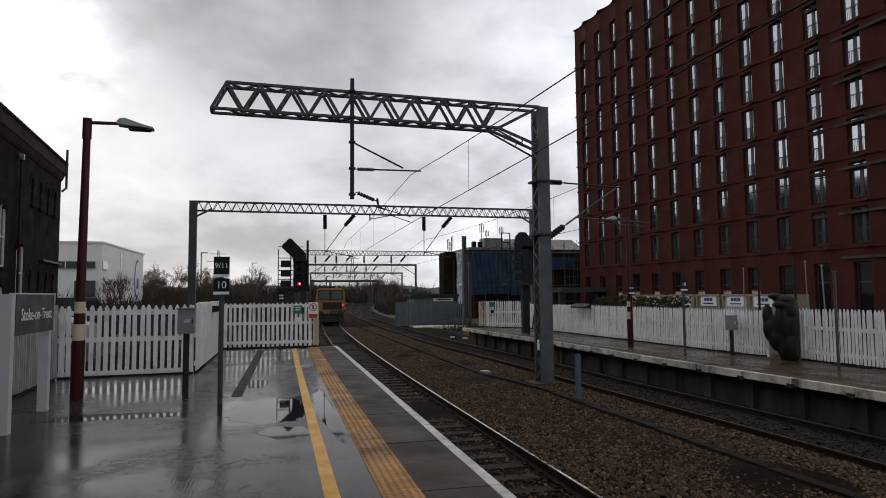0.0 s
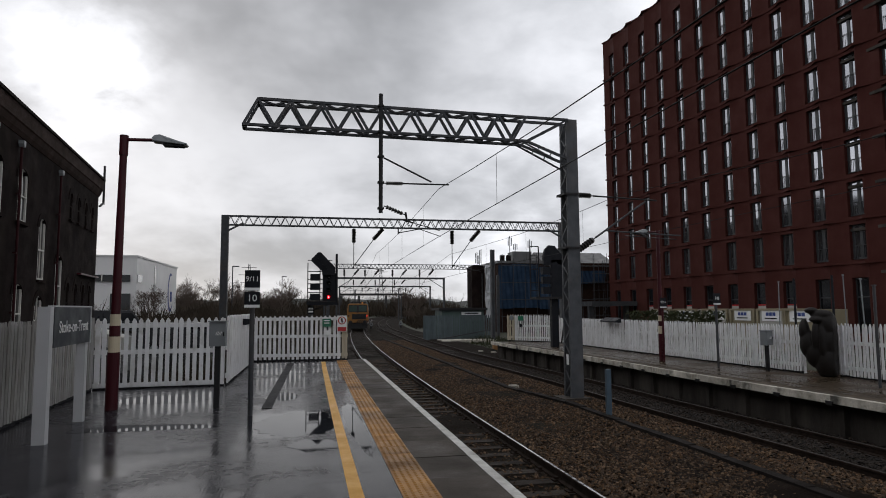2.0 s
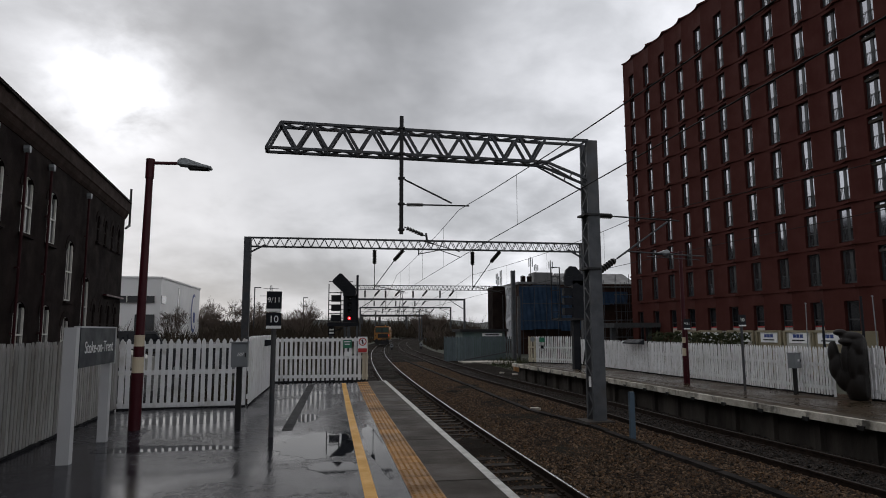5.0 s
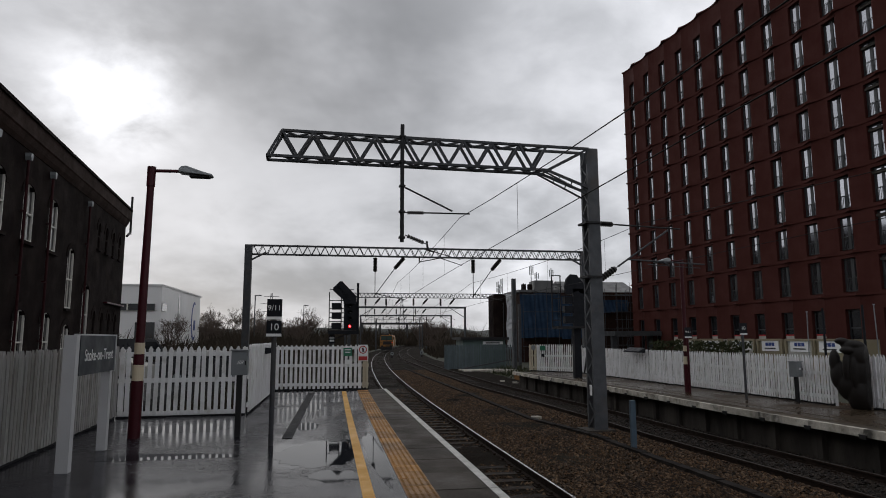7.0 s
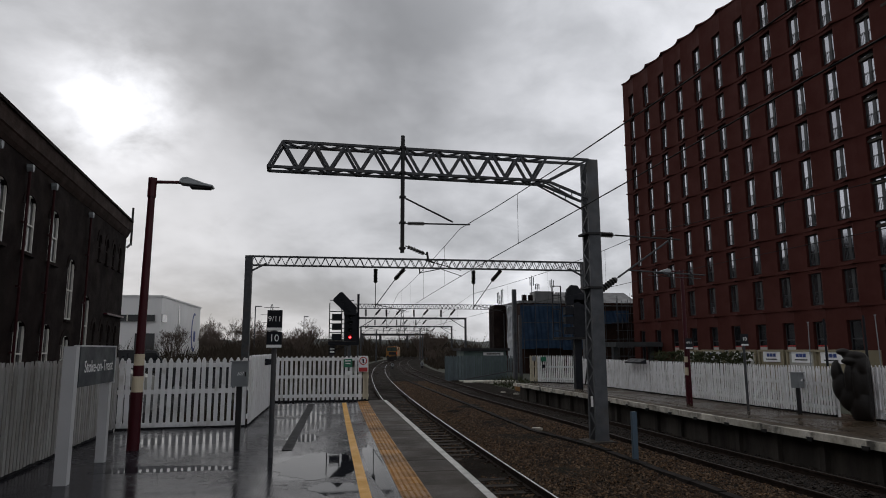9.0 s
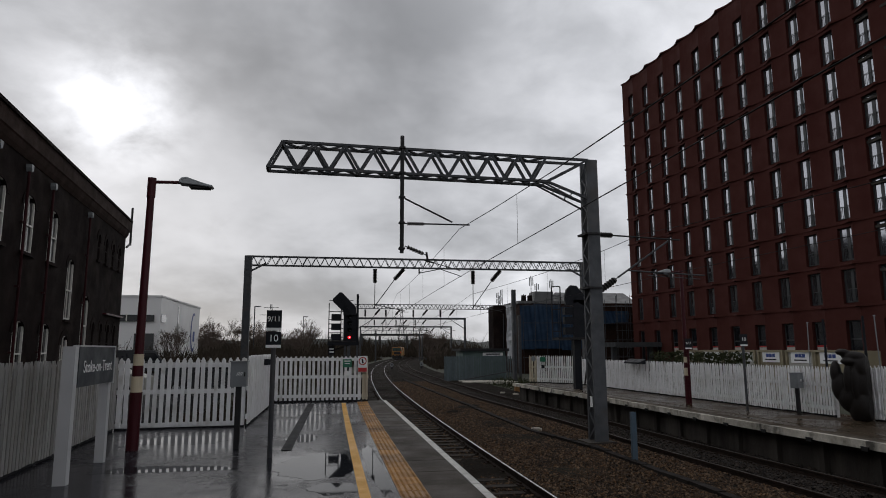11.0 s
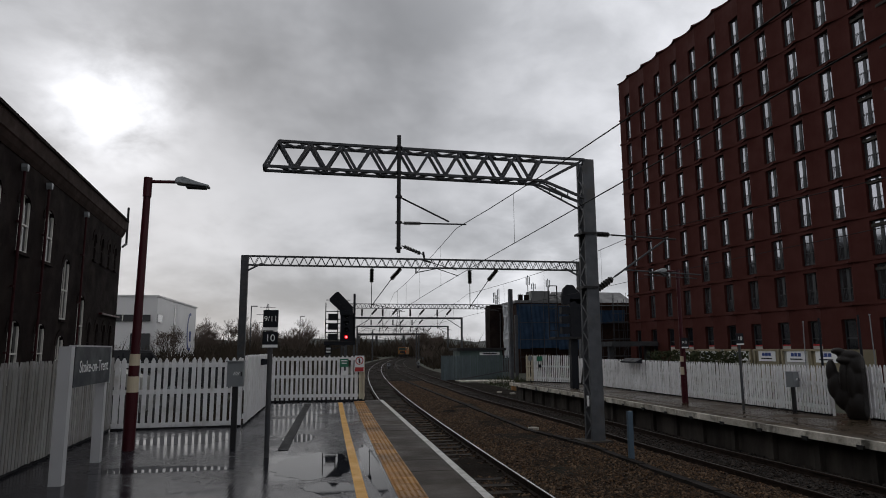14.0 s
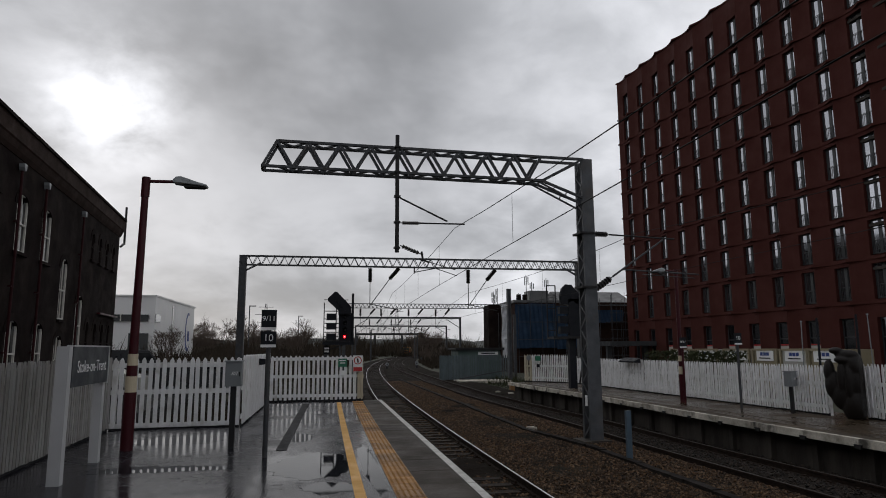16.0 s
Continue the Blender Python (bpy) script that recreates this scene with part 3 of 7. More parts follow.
def build_ballast():
    m = stone_material("ballast_stone", [(0.009, 0.007, 0.006), (0.066, 0.036, 0.018), (0.030, 0.020, 0.013), (0.115, 0.062, 0.028), (0.021, 0.017, 0.014), (0.17, 0.11, 0.066), (0.010, 0.009, 0.008)])

    def between(rnd, n):
        u = rnd.rand(n) ** 1.5
        y = 6 + u * 50
        t = rnd.rand(n)
        a = np.array([tx1(v) + 0.85 for v in y])
        b = np.array([tx2(v) - 0.85 for v in y])
        x = a + (b - a) * t
        z = GROUND + 0.085 + 0.02 * rnd.rand(n)
        return np.stack([x, y, z], -1)

    def cribs(rnd, n):
        u = rnd.rand(n) ** 1.4
        y = 6 + u * 30
        x = np.array([tx1(v) for v in y]) + (rnd.rand(n) - 0.5) * 3.0
        return np.stack([x, y, GROUND + 0.015 + 0.02 * rnd.rand(n)], -1)

    def cribs2(rnd, n):
        y = 6 + rnd.rand(n) ** 1.3 * 34
        x = np.array([tx2(v) for v in y]) + (rnd.rand(n) - 0.5) * 3.2
        return np.stack([x, y, GROUND + 0.035 + 0.025 * rnd.rand(n)], -1)

    # darker stone colours for the bed of the far track
    dark_stone = stone_material("dark_ballast_stone", [(0.009, 0.008, 0.008), (0.030, 0.022, 0.017), (0.018, 0.016, 0.015), (0.046, 0.034, 0.026), (0.014, 0.013, 0.013)])
    stones("ballast_stones", 1, 72000, between, 0.030, 0, m, "loose brown and grey ballast stones between tracks")
    stones("crib_stones", 2, 9000, cribs, 0.032, 0, m, "dark ballast stones between the sleepers")
    stones("crib_stones", 3, 22000, cribs2, 0.036, 0, dark_stone, "dark ballast stones along the far track")


def rail_mesh(name, fx, off, y0, y1):
    prof = [(-0.07, -0.16), (0.07, -0.16), (0.07, -0.145), (0.012, -0.13), (0.012, -0.045), (0.035, -0.035), (0.035, -0.006), (0.019, 0.0), (-0.019, 0.0),
            (-0.035, -0.006), (-0.035, -0.035), (-0.012, -0.045), (-0.012, -0.13), (-0.07, -0.145)]
    bm, rings, y = B(), [], y0
    while y <= y1:
        rings.append([bm.verts.new((fx(y) + off + u, y, RAIL + v)) for u, v in prof])
        y += 1.0 if y < 60 else 3.0
    n = len(prof)
    for a, b in zip(rings, rings[1:]):
        for i in range(n):
            f = bm.faces.new((a[i], b[i], b[(i + 1) % n], a[(i + 1) % n]))
            f.material_index = 1 if i == 7 else 0
    return finish(bm, name)


def build_track(name, fx, top, label, y0, y1):
    tr = thing(name, (0, 0, 0), label, "railway track", kind="structure")
    for off in (-0.7525, 0.7525):
        me = rail_mesh("rail", fx, off, y0, y1)
        me.materials.append(M["rail_side"])
        me.materials.append(M[top])
        part("rail", me, "rail_side", tr)
    sl = box_mesh("sleeper", (2.55, 0.25, 0.13), (0, 0, -0.065), 0.015)
    chair = B()
    for off in (-0.7525, 0.7525):
        quad_box(chair, (off, 0, 0.012), (0.34, 0.16, 0.024))
        quad_box(chair, (off - 0.10, 0, 0.035), (0.05, 0.10, 0.05))
        quad_box(chair, (off + 0.10, 0, 0.035), (0.05, 0.10, 0.05))
    chair = finish(chair, "rail_chair")
    y, rnd = y0 + 0.3, random.Random(4)
    while y < min(y1, 125):
        ang = -math.degrees(math.atan(fx(y + 0.5) - fx(y - 0.5)))
        at = pose(fx(y) + rnd.uniform(-0.03, 0.03), y, RAIL - 0.165, 0, 0, ang + rnd.uniform(-0.6, 0.6))
        s = part("sleeper", sl, "sleeper", tr, at=at)
        if y < 45:
            part("rail_chair", chair, "rail_side", s)
        y += 0.66
    return tr


def ribbon(name, x0, x1, y0, y1, z, mat, parent, step=0.5):
    """A strip laid on a surface, between two curves x0(y) and x1(y), 4 mm thick."""
    bm, rows, y = B(), [], y0
    n = max(2, int((y1 - y0) / step))
    for i in range(n + 1):
        y = y0 + (y1 - y0) * i / n
        rows.append([bm.verts.new((x0(y), y, z)), bm.verts.new((x0(y), y, z + 0.004)), bm.verts.new((x1(y), y, z + 0.004)), bm.verts.new((x1(y), y, z))])
    for a, b in zip(rows, rows[1:]):
        for i in range(3):
            bm.faces.new((a[i], b[i], b[i + 1], a[i + 1]))
    bmesh.ops.recalc_face_normals(bm, faces=bm.faces[:])
    return part(name, bm, mat, parent)


def build_platform():
    pf = thing("platform", (0, 0, 0), "rain-wet dark tarmac station platform", "platform", kind="structure")
    bm = B()
    prism(bm, [(-6.0, -12), (1.16, -12), (1.16, 22.1), (-1.74, 22.2), (-1.82, 15.5), (-6.0, 15.2)], "z", -1.3, 0.0)
    part("surface", bm, "tarmac", pf)
    bm = quad_box(B(), (1.40, 5.05, -0.72), (0.48, 34.1, 1.16))
    part("platform_wall", bm, "concrete", pf)
    line = lambda y: 0.378 + (max(0, y - 9) ** 2) * 0.0003
    ribbon("yellow_line", line, lambda y: line(y) + 0.13, -10, 21.3, 0.0, "yellow_line", pf)
    # coping slabs to the edge, with a white-painted nose
    rnd, y = random.Random(8), -9.2
    while y < 21.8:
        ln = 0.92
        s = box_mesh("coping_slab", (0.62, ln - 0.012, 0.12), (0, 0, -0.06), 0.008)
        part("coping_slab", s, "slab", pf, at=pose(1.475, y + ln / 2, rnd.uniform(-0.002, 0.003)))
        part("white_nose", box_mesh("white_nose", (0.105, ln - 0.012, 0.13), (0, 0, -0.065), 0.01), "white_line", pf,
             at=pose(1.842, y + ln / 2, rnd.uniform(0, 0.004)))
        y += ln
    # blistered tactile slabs
    bm = quad_box(B(), (0, 0, -0.02), (0.335, 0.395, 0.04))
    for i in range(5):
        for j in range(6):
            cx, cy = -0.134 + 0.067 * i, -0.165 + 0.066 * j
            vs = [bm.verts.new((cx + a, cy + b, 0.0)) for a, b in ((-0.016, -0.016), (0.016, -0.016), (0.016, 0.016), (-0.016, 0.016))]
            tp = [bm.verts.new((cx + a, cy + b, 0.007)) for a, b in ((-0.010, -0.010), (0.010, -0.010), (0.010, 0.010), (-0.010, 0.010))]
            for k in range(4):
                bm.faces.new((vs[k], vs[(k + 1) % 4], tp[(k + 1) % 4], tp[k]))
            bm.faces.new(tp)
    tile = finish(bm, "tactile_slab")
    y = -9.0
    while y < 21.7:
        x = 1.008 + (max(0, y - 10) ** 2) * 0.0006
        part("tactile_slab", tile, "tactile", pf, at=pose(x, y, rnd.uniform(0.004, 0.008), rnd.uniform(-0.3, 0.3), rnd.uniform(-0.3, 0.3)))
        y += 0.4
    return pf


def build_puddles():
    """Shallow standing water with ragged outlines on the tarmac."""
    def blob(name, cx, cy, rx, ry, seed, label):
        bm = B()
        pts, n = [], 120
        for i in range(n):
            a = math.tau * i / n
            r = 1 + 0.30 * noise.noise((math.cos(a) * 1.6 + seed, math.sin(a) * 1.6, seed)) + 0.17 * noise.noise((math.cos(a) * 4, math.sin(a) * 4, seed + 4)) + 0.10 * noise.noise((math.cos(a) * 11, math.sin(a) * 11, seed + 8))
            pts.append((cx + rx * r * math.cos(a), cy + ry * r * math.sin(a)))
        lo = [bm.verts.new((x, y, 0.0)) for x, y in pts]
        hi = [bm.verts.new((cx + (x - cx) * 0.985, cy + (y - cy) * 0.985, 0.0022)) for x, y in pts]
        for i in range(n):
            bm.faces.new((lo[i], lo[(i + 1) % n], hi[(i + 1) % n], hi[i]))
        bm.faces.new(hi)
        tagged(part(name, bm, "water"), label, "puddle", "puddles on the platform", "structure")
    blob("puddle", -0.12, 9.92, 0.66, 0.98, 1.0, "clear rain puddle beside the yellow line")
    blob("puddle", 0.69, 9.9, 0.14, 2.1, 3.0, "narrow clear puddle between line and tactile paving")
    blob("puddle", 0.14, 8.33, 0.34, 0.36, 9.0, "clear shallow rain puddle over the yellow line")
    blob("puddle", -0.38, 16.6, 0.21, 1.1, 17.0, "clear puddle before the white gate")
    blob("puddle", -0.46, 13.0, 0.30, 0.55, 21.0, "small clear puddle on dark tarmac")
    blob("puddle", -2.62, 13.15, 0.85, 0.60, 27.0, "wide clear puddle before the white picket fence")
    blob("puddle", -2.30, 10.05, 1.00, 0.26, 33.0, "long thin puddle across the dark tarmac")


def build_far_platform():
    pf = thing("far_platform", (0, 0, 0), "far station platform with dirty white coping", "platform", kind="structure")
    bm, rows = B(), []
    ys = [3 + 0.8 * i for i in range(42)]
    for y in ys:
        e = edge2(y) + 0.55
        rows.append([bm.verts.new((e, y, -1.3)), bm.verts.new((e, y, FAR)), bm.verts.new((14.6, y, FAR)), bm.verts.new((14.6, y, -1.3))])
    for a, b in zip(rows, rows[1:]):
        for i in range(3):
            bm.faces.new((a[i], b[i], b[i + 1], a[i + 1]))
    bm.faces.new(rows[-1])
    bmesh.ops.recalc_face_normals(bm, faces=bm.faces[:])
    part("surface", bm, "tarmac_far", pf)
    ribbon("edge_line", lambda y: edge2(y) + 1.02, lambda y: edge2(y) + 1.07, 3.2, 35.2, FAR, "far_slab", pf)
    rnd = random.Random(3)
    y, i = 3.0, 0
    slab = box_mesh("coping_slab", (0.56, 1.488, 0.08), (0.28, 0, -0.04), 0.012)
    nose = box_mesh("white_nose", (0.13, 1.486, 0.165), (0.045, 0, -0.072), 0.014)
    panel = box_mesh("wall_panel", (0.10, 1.36, 0.86), (0, 0, -0.43))
    post = box_mesh("wall_post", (0.20, 0.16, 0.95), (0, 0, -0.475), 0.01)
    lug = finish(prism(B(), [(-0.10, 0.03), (0.10, 0.03), (0.07, -0.06), (-0.07, -0.06)], "x", -0.01, 0.25), "bracket")
    while y < 34.9:
        x = edge2(y + 0.75)
        ang = -math.degrees(math.atan(edge2(y + 1) - edge2(y)))
        s = part("coping_slab", slab, "far_slab", pf, at=pose(x + rnd.uniform(-0.012, 0.012), y + 0.75, FAR + rnd.uniform(0.002, 0.012), 0, 0, ang))
        part("white_nose", nose, "coping", s)
        part("bracket", lug, "dark_steel", s, at=pose(-0.035, -0.74, -0.135, 0, 0, 0))
        part("wall_panel", panel, "concrete", pf, at=pose(x + 0.42, y + 0.75, FAR - 0.12, 0, 0, ang))
        part("wall_post", post, "concrete", pf, at=pose(x + 0.36, y, FAR - 0.115, 0, 0, ang))
        y += 1.5
        i += 1
    return pf


# ---- white picket fences ----
def picket_fence(name, p, q, z, height, pitch, width, label, mat="white", rails=(0.20, 0.62), lean=0.0, point=0.09, back=1.0, seed=0, skip=None):
    p, q = Vector((*p, z)), Vector((*q, z))
    d = q - p
    ln = d.length
    ang = math.degrees(math.atan2(d.y, d.x))
    f = thing(name, Matrix.Translation(p) @ pose(0, 0, 0, lean, 0, ang), label, "fence", "white picket fences")
    h = height
    pk = finish(prism(B(), [(-width / 2, 0.05), (width / 2, 0.05), (width / 2, h - point), (width * 0.12, h), (-width * 0.12, h), (-width / 2, h - point)], "y", -0.011, 0.011), "picket")
    rnd = random.Random(seed)
    n = int(ln / pitch)
    for i in range(n):
        x = (i + 0.5) * ln / n
        if skip and skip[0] < x < skip[1]:
            continue
        part("picket", pk, mat, f, at=pose(x, -0.03, rnd.uniform(-0.008, 0.008), rnd.uniform(-0.5, 0.5), rnd.uniform(-0.7, 0.7), 0))
    for r in rails:
        part("rail", quad_box(B(), (ln / 2, -0.001, r * h + 0.05), (ln, 0.034, 0.095)), mat, f)
    part("gravel_board", quad_box(B(), (ln / 2, 0.0, 0.035), (ln, 0.03, 0.07)), "patch", f)
    m = max(2, int(ln / 1.9) + 1)
    post = box_mesh("post", (0.09, 0.09, h - 0.06), (0, 0.06, h / 2 - 0.03), 0.008)
    for i in range(m):
        part("post", post, mat, f, at=pose(0.06 + (ln - 0.12) * i / (m - 1), 0.02, 0))
    return f


def build_fences():
    picket_fence("picket_fence", (-1.70, 21.95), (1.07, 21.87), 0.0, 1.45, 0.139, 0.085, "white timber picket fence across the platform end", rails=(0.09, 0.51, 0.895), seed=1, point=0.05)
    picket_fence("picket_gate", (1.08, 21.87), (1.29, 21.86), 0.0, 1.45, 0.08, 0.05, "narrow cream picket gate at the platform end", "cream", rails=(0.09, 0.51), seed=2)
    picket_fence("picket_fence", (-4.40, 15.06), (-1.80, 15.27), 0.0, 1.49, 0.137, 0.085, "white timber picket fence with wide gaps", rails=(0.02, 0.485, 0.86), seed=3, point=0.06)
    picket_fence("picket_fence", (-1.775, 15.32), (-1.72, 21.9), 0.0, 1.53, 0.10, 0.095, "close-boarded white picket fence stepping back", rails=(0.1, 0.5), seed=4, point=0.04)
    picket_fence("picket_fence", (-3.80, 1.5), (-4.42, 15.0), 0.0, 1.50, 0.115, 0.088, "long grey-white picket fence behind the name board", "greyish", rails=(0.12, 0.55), seed=5)
    picket_fence("picket_fence", (11.62, 36.1), (13.45, 34.0), FAR, 1.52, 0.115, 0.07, "white picket fence at the far platform's end", rails=(0.12, 0.55), seed=6)
    picket_fence("picket_gate", (11.28, 36.5), (11.60, 36.12), FAR, 1.52, 0.13, 0.08, "narrow cream picket gate on the far platform", "cream", rails=(0.12, 0.55), seed=9)
    picket_fence("picket_fence", (13.35, 34.35), (13.70, 16.22), FAR, 1.36, 0.110, 0.066, "long white picket fence along the far platform", rails=(0.14, 0.60), seed=7)
    picket_fence("picket_fence", (14.02, 15.26), (14.2, 6.0), FAR, 1.42, 0.110, 0.066, "white picket fence along the far platform", rails=(0.14, 0.60), seed=8)


# ---- overhead line structures ----
def lattice(bm, p, q, up, side, bays, chord, web):
    """A box truss from p to q: four chords, zig-zag webs on all sides. up, side: its depth and width."""
    p, q, up, side = Vector(p), Vector(q), Vector(up), Vector(side)
    c = [p, p + up, p + side, p + up + side]
    d = q - p
    for o in c:
        bar(bm, o, o + d, chord)
    for i in range(bays):
        a, b, m = d * (i / bays), d * ((i + 1) / bays), d * ((i + 0.5) / bays)
        for base, top in ((c[0], c[1]), (c[2], c[3])):
            bar(bm, base + a, top + m, web)
            bar(bm, top + m, base + b, web)
        for l, r in ((c[0], c[2]), (c[1], c[3])):
            bar(bm, l + a, r + m, web * 0.8)
            bar(bm, r + m, l + b, web * 0.8)
    return bm


def string_insulator(bm, p, q, sheds=8, r=0.075):
    p, q = Vector(p), Vector(q)
    bar(bm, p, q, 0.03, n=8)
    d = (q - p)
    for i in range(sheds):
        a = p + d * (0.12 + 0.76 * i / sheds)
        bar(bm, a, a + d * (0.66 / sheds), r * 2, n=10, w2=r * 1.2)
    return bm


def build_gantry():
    g = thing("cantilever_gantry", (7.72, 18.1, GROUND), "grey steel overhead line cantilever gantry between tracks", "gantry")
    o = Matrix.Translation((-7.72, -18.1, -GROUND))

    def put(name, bm, mat, parent=g, label=""):
        ob = part(name, bm, mat, parent, label)
        if parent is g:
            ob.data.transform(o)
        return ob
    # mast: two channels with lacing on the narrow faces
    z0, z1 = GROUND, 7.38
    for y, s in ((17.86, 1), (18.36, -1)):
        prof = [(7.58, y), (7.96, y), (7.96, y + 0.09 * s), (7.945, y + 0.09 * s), (7.945, y + 0.015 * s), (7.595, y + 0.015 * s), (7.595, y + 0.09 * s), (7.58, y + 0.09 * s)]
        ch = put("channel", prism(B(), prof, "z", z0, z1), "mast")
        for v in ch.data.vertices:
            v.co.x = 0.05 + (v.co.x - 0.05) * (1.06 if v.co.z < 1 else 0.93)
    n = 21
    for i in range(n):
        a, b = z0 + 0.2 + (z1 - z0 - 0.3) * i / n, z0 + 0.2 + (z1 - z0 - 0.3) * (i + 1) / n
        for x in (7.588, 7.952):
            ya_, yb_ = (17.9, 18.32) if i % 2 else (18.32, 17.9)
            put("lacing_bar", bar(B(), (x, ya_, a), (x, yb_, b), 0.012, 0.055), "mast")
    put("base_plate", quad_box(B(), (7.70, 18.1, GROUND + 0.05), (0.85, 0.85, 0.20)), "concrete")
    for z in (5.08, 3.45):
        put("clamp_band", quad_box(B(), (7.69, 18.1, z), (0.46, 0.58, 0.06)), "dark_steel")
    # boom
    lo, hi, ya, yb = 6.63, 7.36, 17.88, 18.36
    for y in (ya, yb):
        put("boom_chord", bar(B(), (-1.80, y, lo), (6.30, y, lo), 0.085, 0.07), "galv")
        put("boom_chord", bar(B(), (-1.42, y, hi), (7.65, y, hi), 0.085, 0.07), "galv")
        put("boom_end", bar(B(), (-1.80, y, lo), (-1.42, y, hi), 0.07), "galv")
    for x, z in ((-1.80, lo), (-1.42, hi)):
        put("boom_end", bar(B(), (x, ya, z), (x, yb, z), 0.07), "galv")
    bm = B()
    n, x0, x1 = 9, -1.42, 6.30
    for i in range(n):
        a, b = x0 + (x1 - x0) * i / n, x0 + (x1 - x0) * (i + 1) / n
        m = (a + b) / 2
        for y in (ya, yb):
            bar(bm, (a, y, hi), (m, y, lo), 0.072)
            bar(bm, (m, y, lo), (b, y, hi), 0.072)
        bar(bm, (a, ya, hi), (m, yb, hi), 0.05)
        bar(bm, (m, yb, hi), (b, ya, hi), 0.05)
        bar(bm, (a, ya, lo), (m, yb, lo), 0.05)
        bar(bm, (m, yb, lo), (b, ya, lo), 0.05)
    put("boom_lattice", bm, "galv")
    for y in (ya, yb):
        for p_, q_, w_ in (((6.30, lo), (7.60, hi - 0.02), 0.06), ((6.30, lo), (7.60, 6.16), 0.07), ((6.12, lo), (7.60, 5.93), 0.045), ((6.72, 6.48), (6.66, 6.36), 0.03), ((7.10, 6.34), (7.04, 6.18), 0.03)):
            put("knee_brace", bar(B(), (p_[0], y, p_[1]), (q_[0], y, q_[1]), w_), "galv")
    # drop tube with its bracket arms
    put("drop_tube", bar(B(), (1.92, 17.82, 4.32), (1.92, 17.82, 7.72), 0.115, n=12), "dark_steel")
    for z in (7.37, 6.63, 5.92, 5.18, 4.45):
        put("tube_clamp", quad_box(B(), (1.92, 17.83, z), (0.17, 0.17, 0.05)), "dark_steel")
    put("top_stay", bar(B(), (2.0, 17.8, 5.88), (3.37, 17.8, 5.25), 0.05, n=8), "dark_steel")
    put("bracket_tube", bar(B(), (2.45, 17.8, 5.17), (3.88, 17.8, 5.19), 0.045, n=8), "dark_steel")
    bm = string_insulator(B(), (2.0, 17.8, 5.16), (2.62, 17.8, 5.17), 8, 0.06)
    put("insulator", bm, "insulator")
    bm = string_insulator(B(), (2.0, 17.8, 4.52), (2.62, 17.8, 4.28), 6, 0.065)
    put("insulator", bm, "insulator")
    bm = bar(B(), (2.62, 17.8, 4.36), (2.66, 17.8, 4.10), 0.06, n=8)
    bar(bm, (2.56, 17.8, 4.14), (2.84, 17.8, 4.06), 0.05, n=8)
    bar(bm, (2.84, 17.8, 4.06), (3.60, 17.8, 3.86), 0.022, n=6)
    put("registration_arm", bm, "dark_steel")
    # arms over the far track
    bm = string_insulator(B(), (7.98, 18.1, 5.10), (8.55, 18.1, 5.09), 7, 0.088)
    put("insulator", bm, "insulator")
    put("bracket_tube", bar(B(), (8.55, 18.1, 5.09), (10.75, 18.1, 5.02), 0.05, n=8), "dark_steel")
    bm = string_insulator(B(), (7.98, 18.1, 3.38), (8.60, 18.1, 3.80), 6, 0.11)
    put("insulator", bm, "insulator")
    put("strut", bar(B(), (8.60, 18.1, 3.80), (10.35, 18.1, 4.98), 0.06, n=8), "galv")
    bm = bar(B(), (8.95, 18.1, 4.02), (11.55, 18.1, 3.92), 0.045, n=8)
    bar(bm, (10.1, 18.1, 3.98), (10.3, 18.1, 3.88), 0.12, 0.05)
    bar(bm, (9.6, 18.1, 3.88), (11.4, 18.1, 3.80), 0.025, n=6)
    put("registration_arm", bm, "galv")
    put("number_plate", quad_box(B(), (7.47, 17.86, 0.15), (0.012, 0.14, 0.30)), "lettering")
    g.matrix_basis = pose(7.726, 18.52, GROUND, 0, 0, 2.4)
    return g


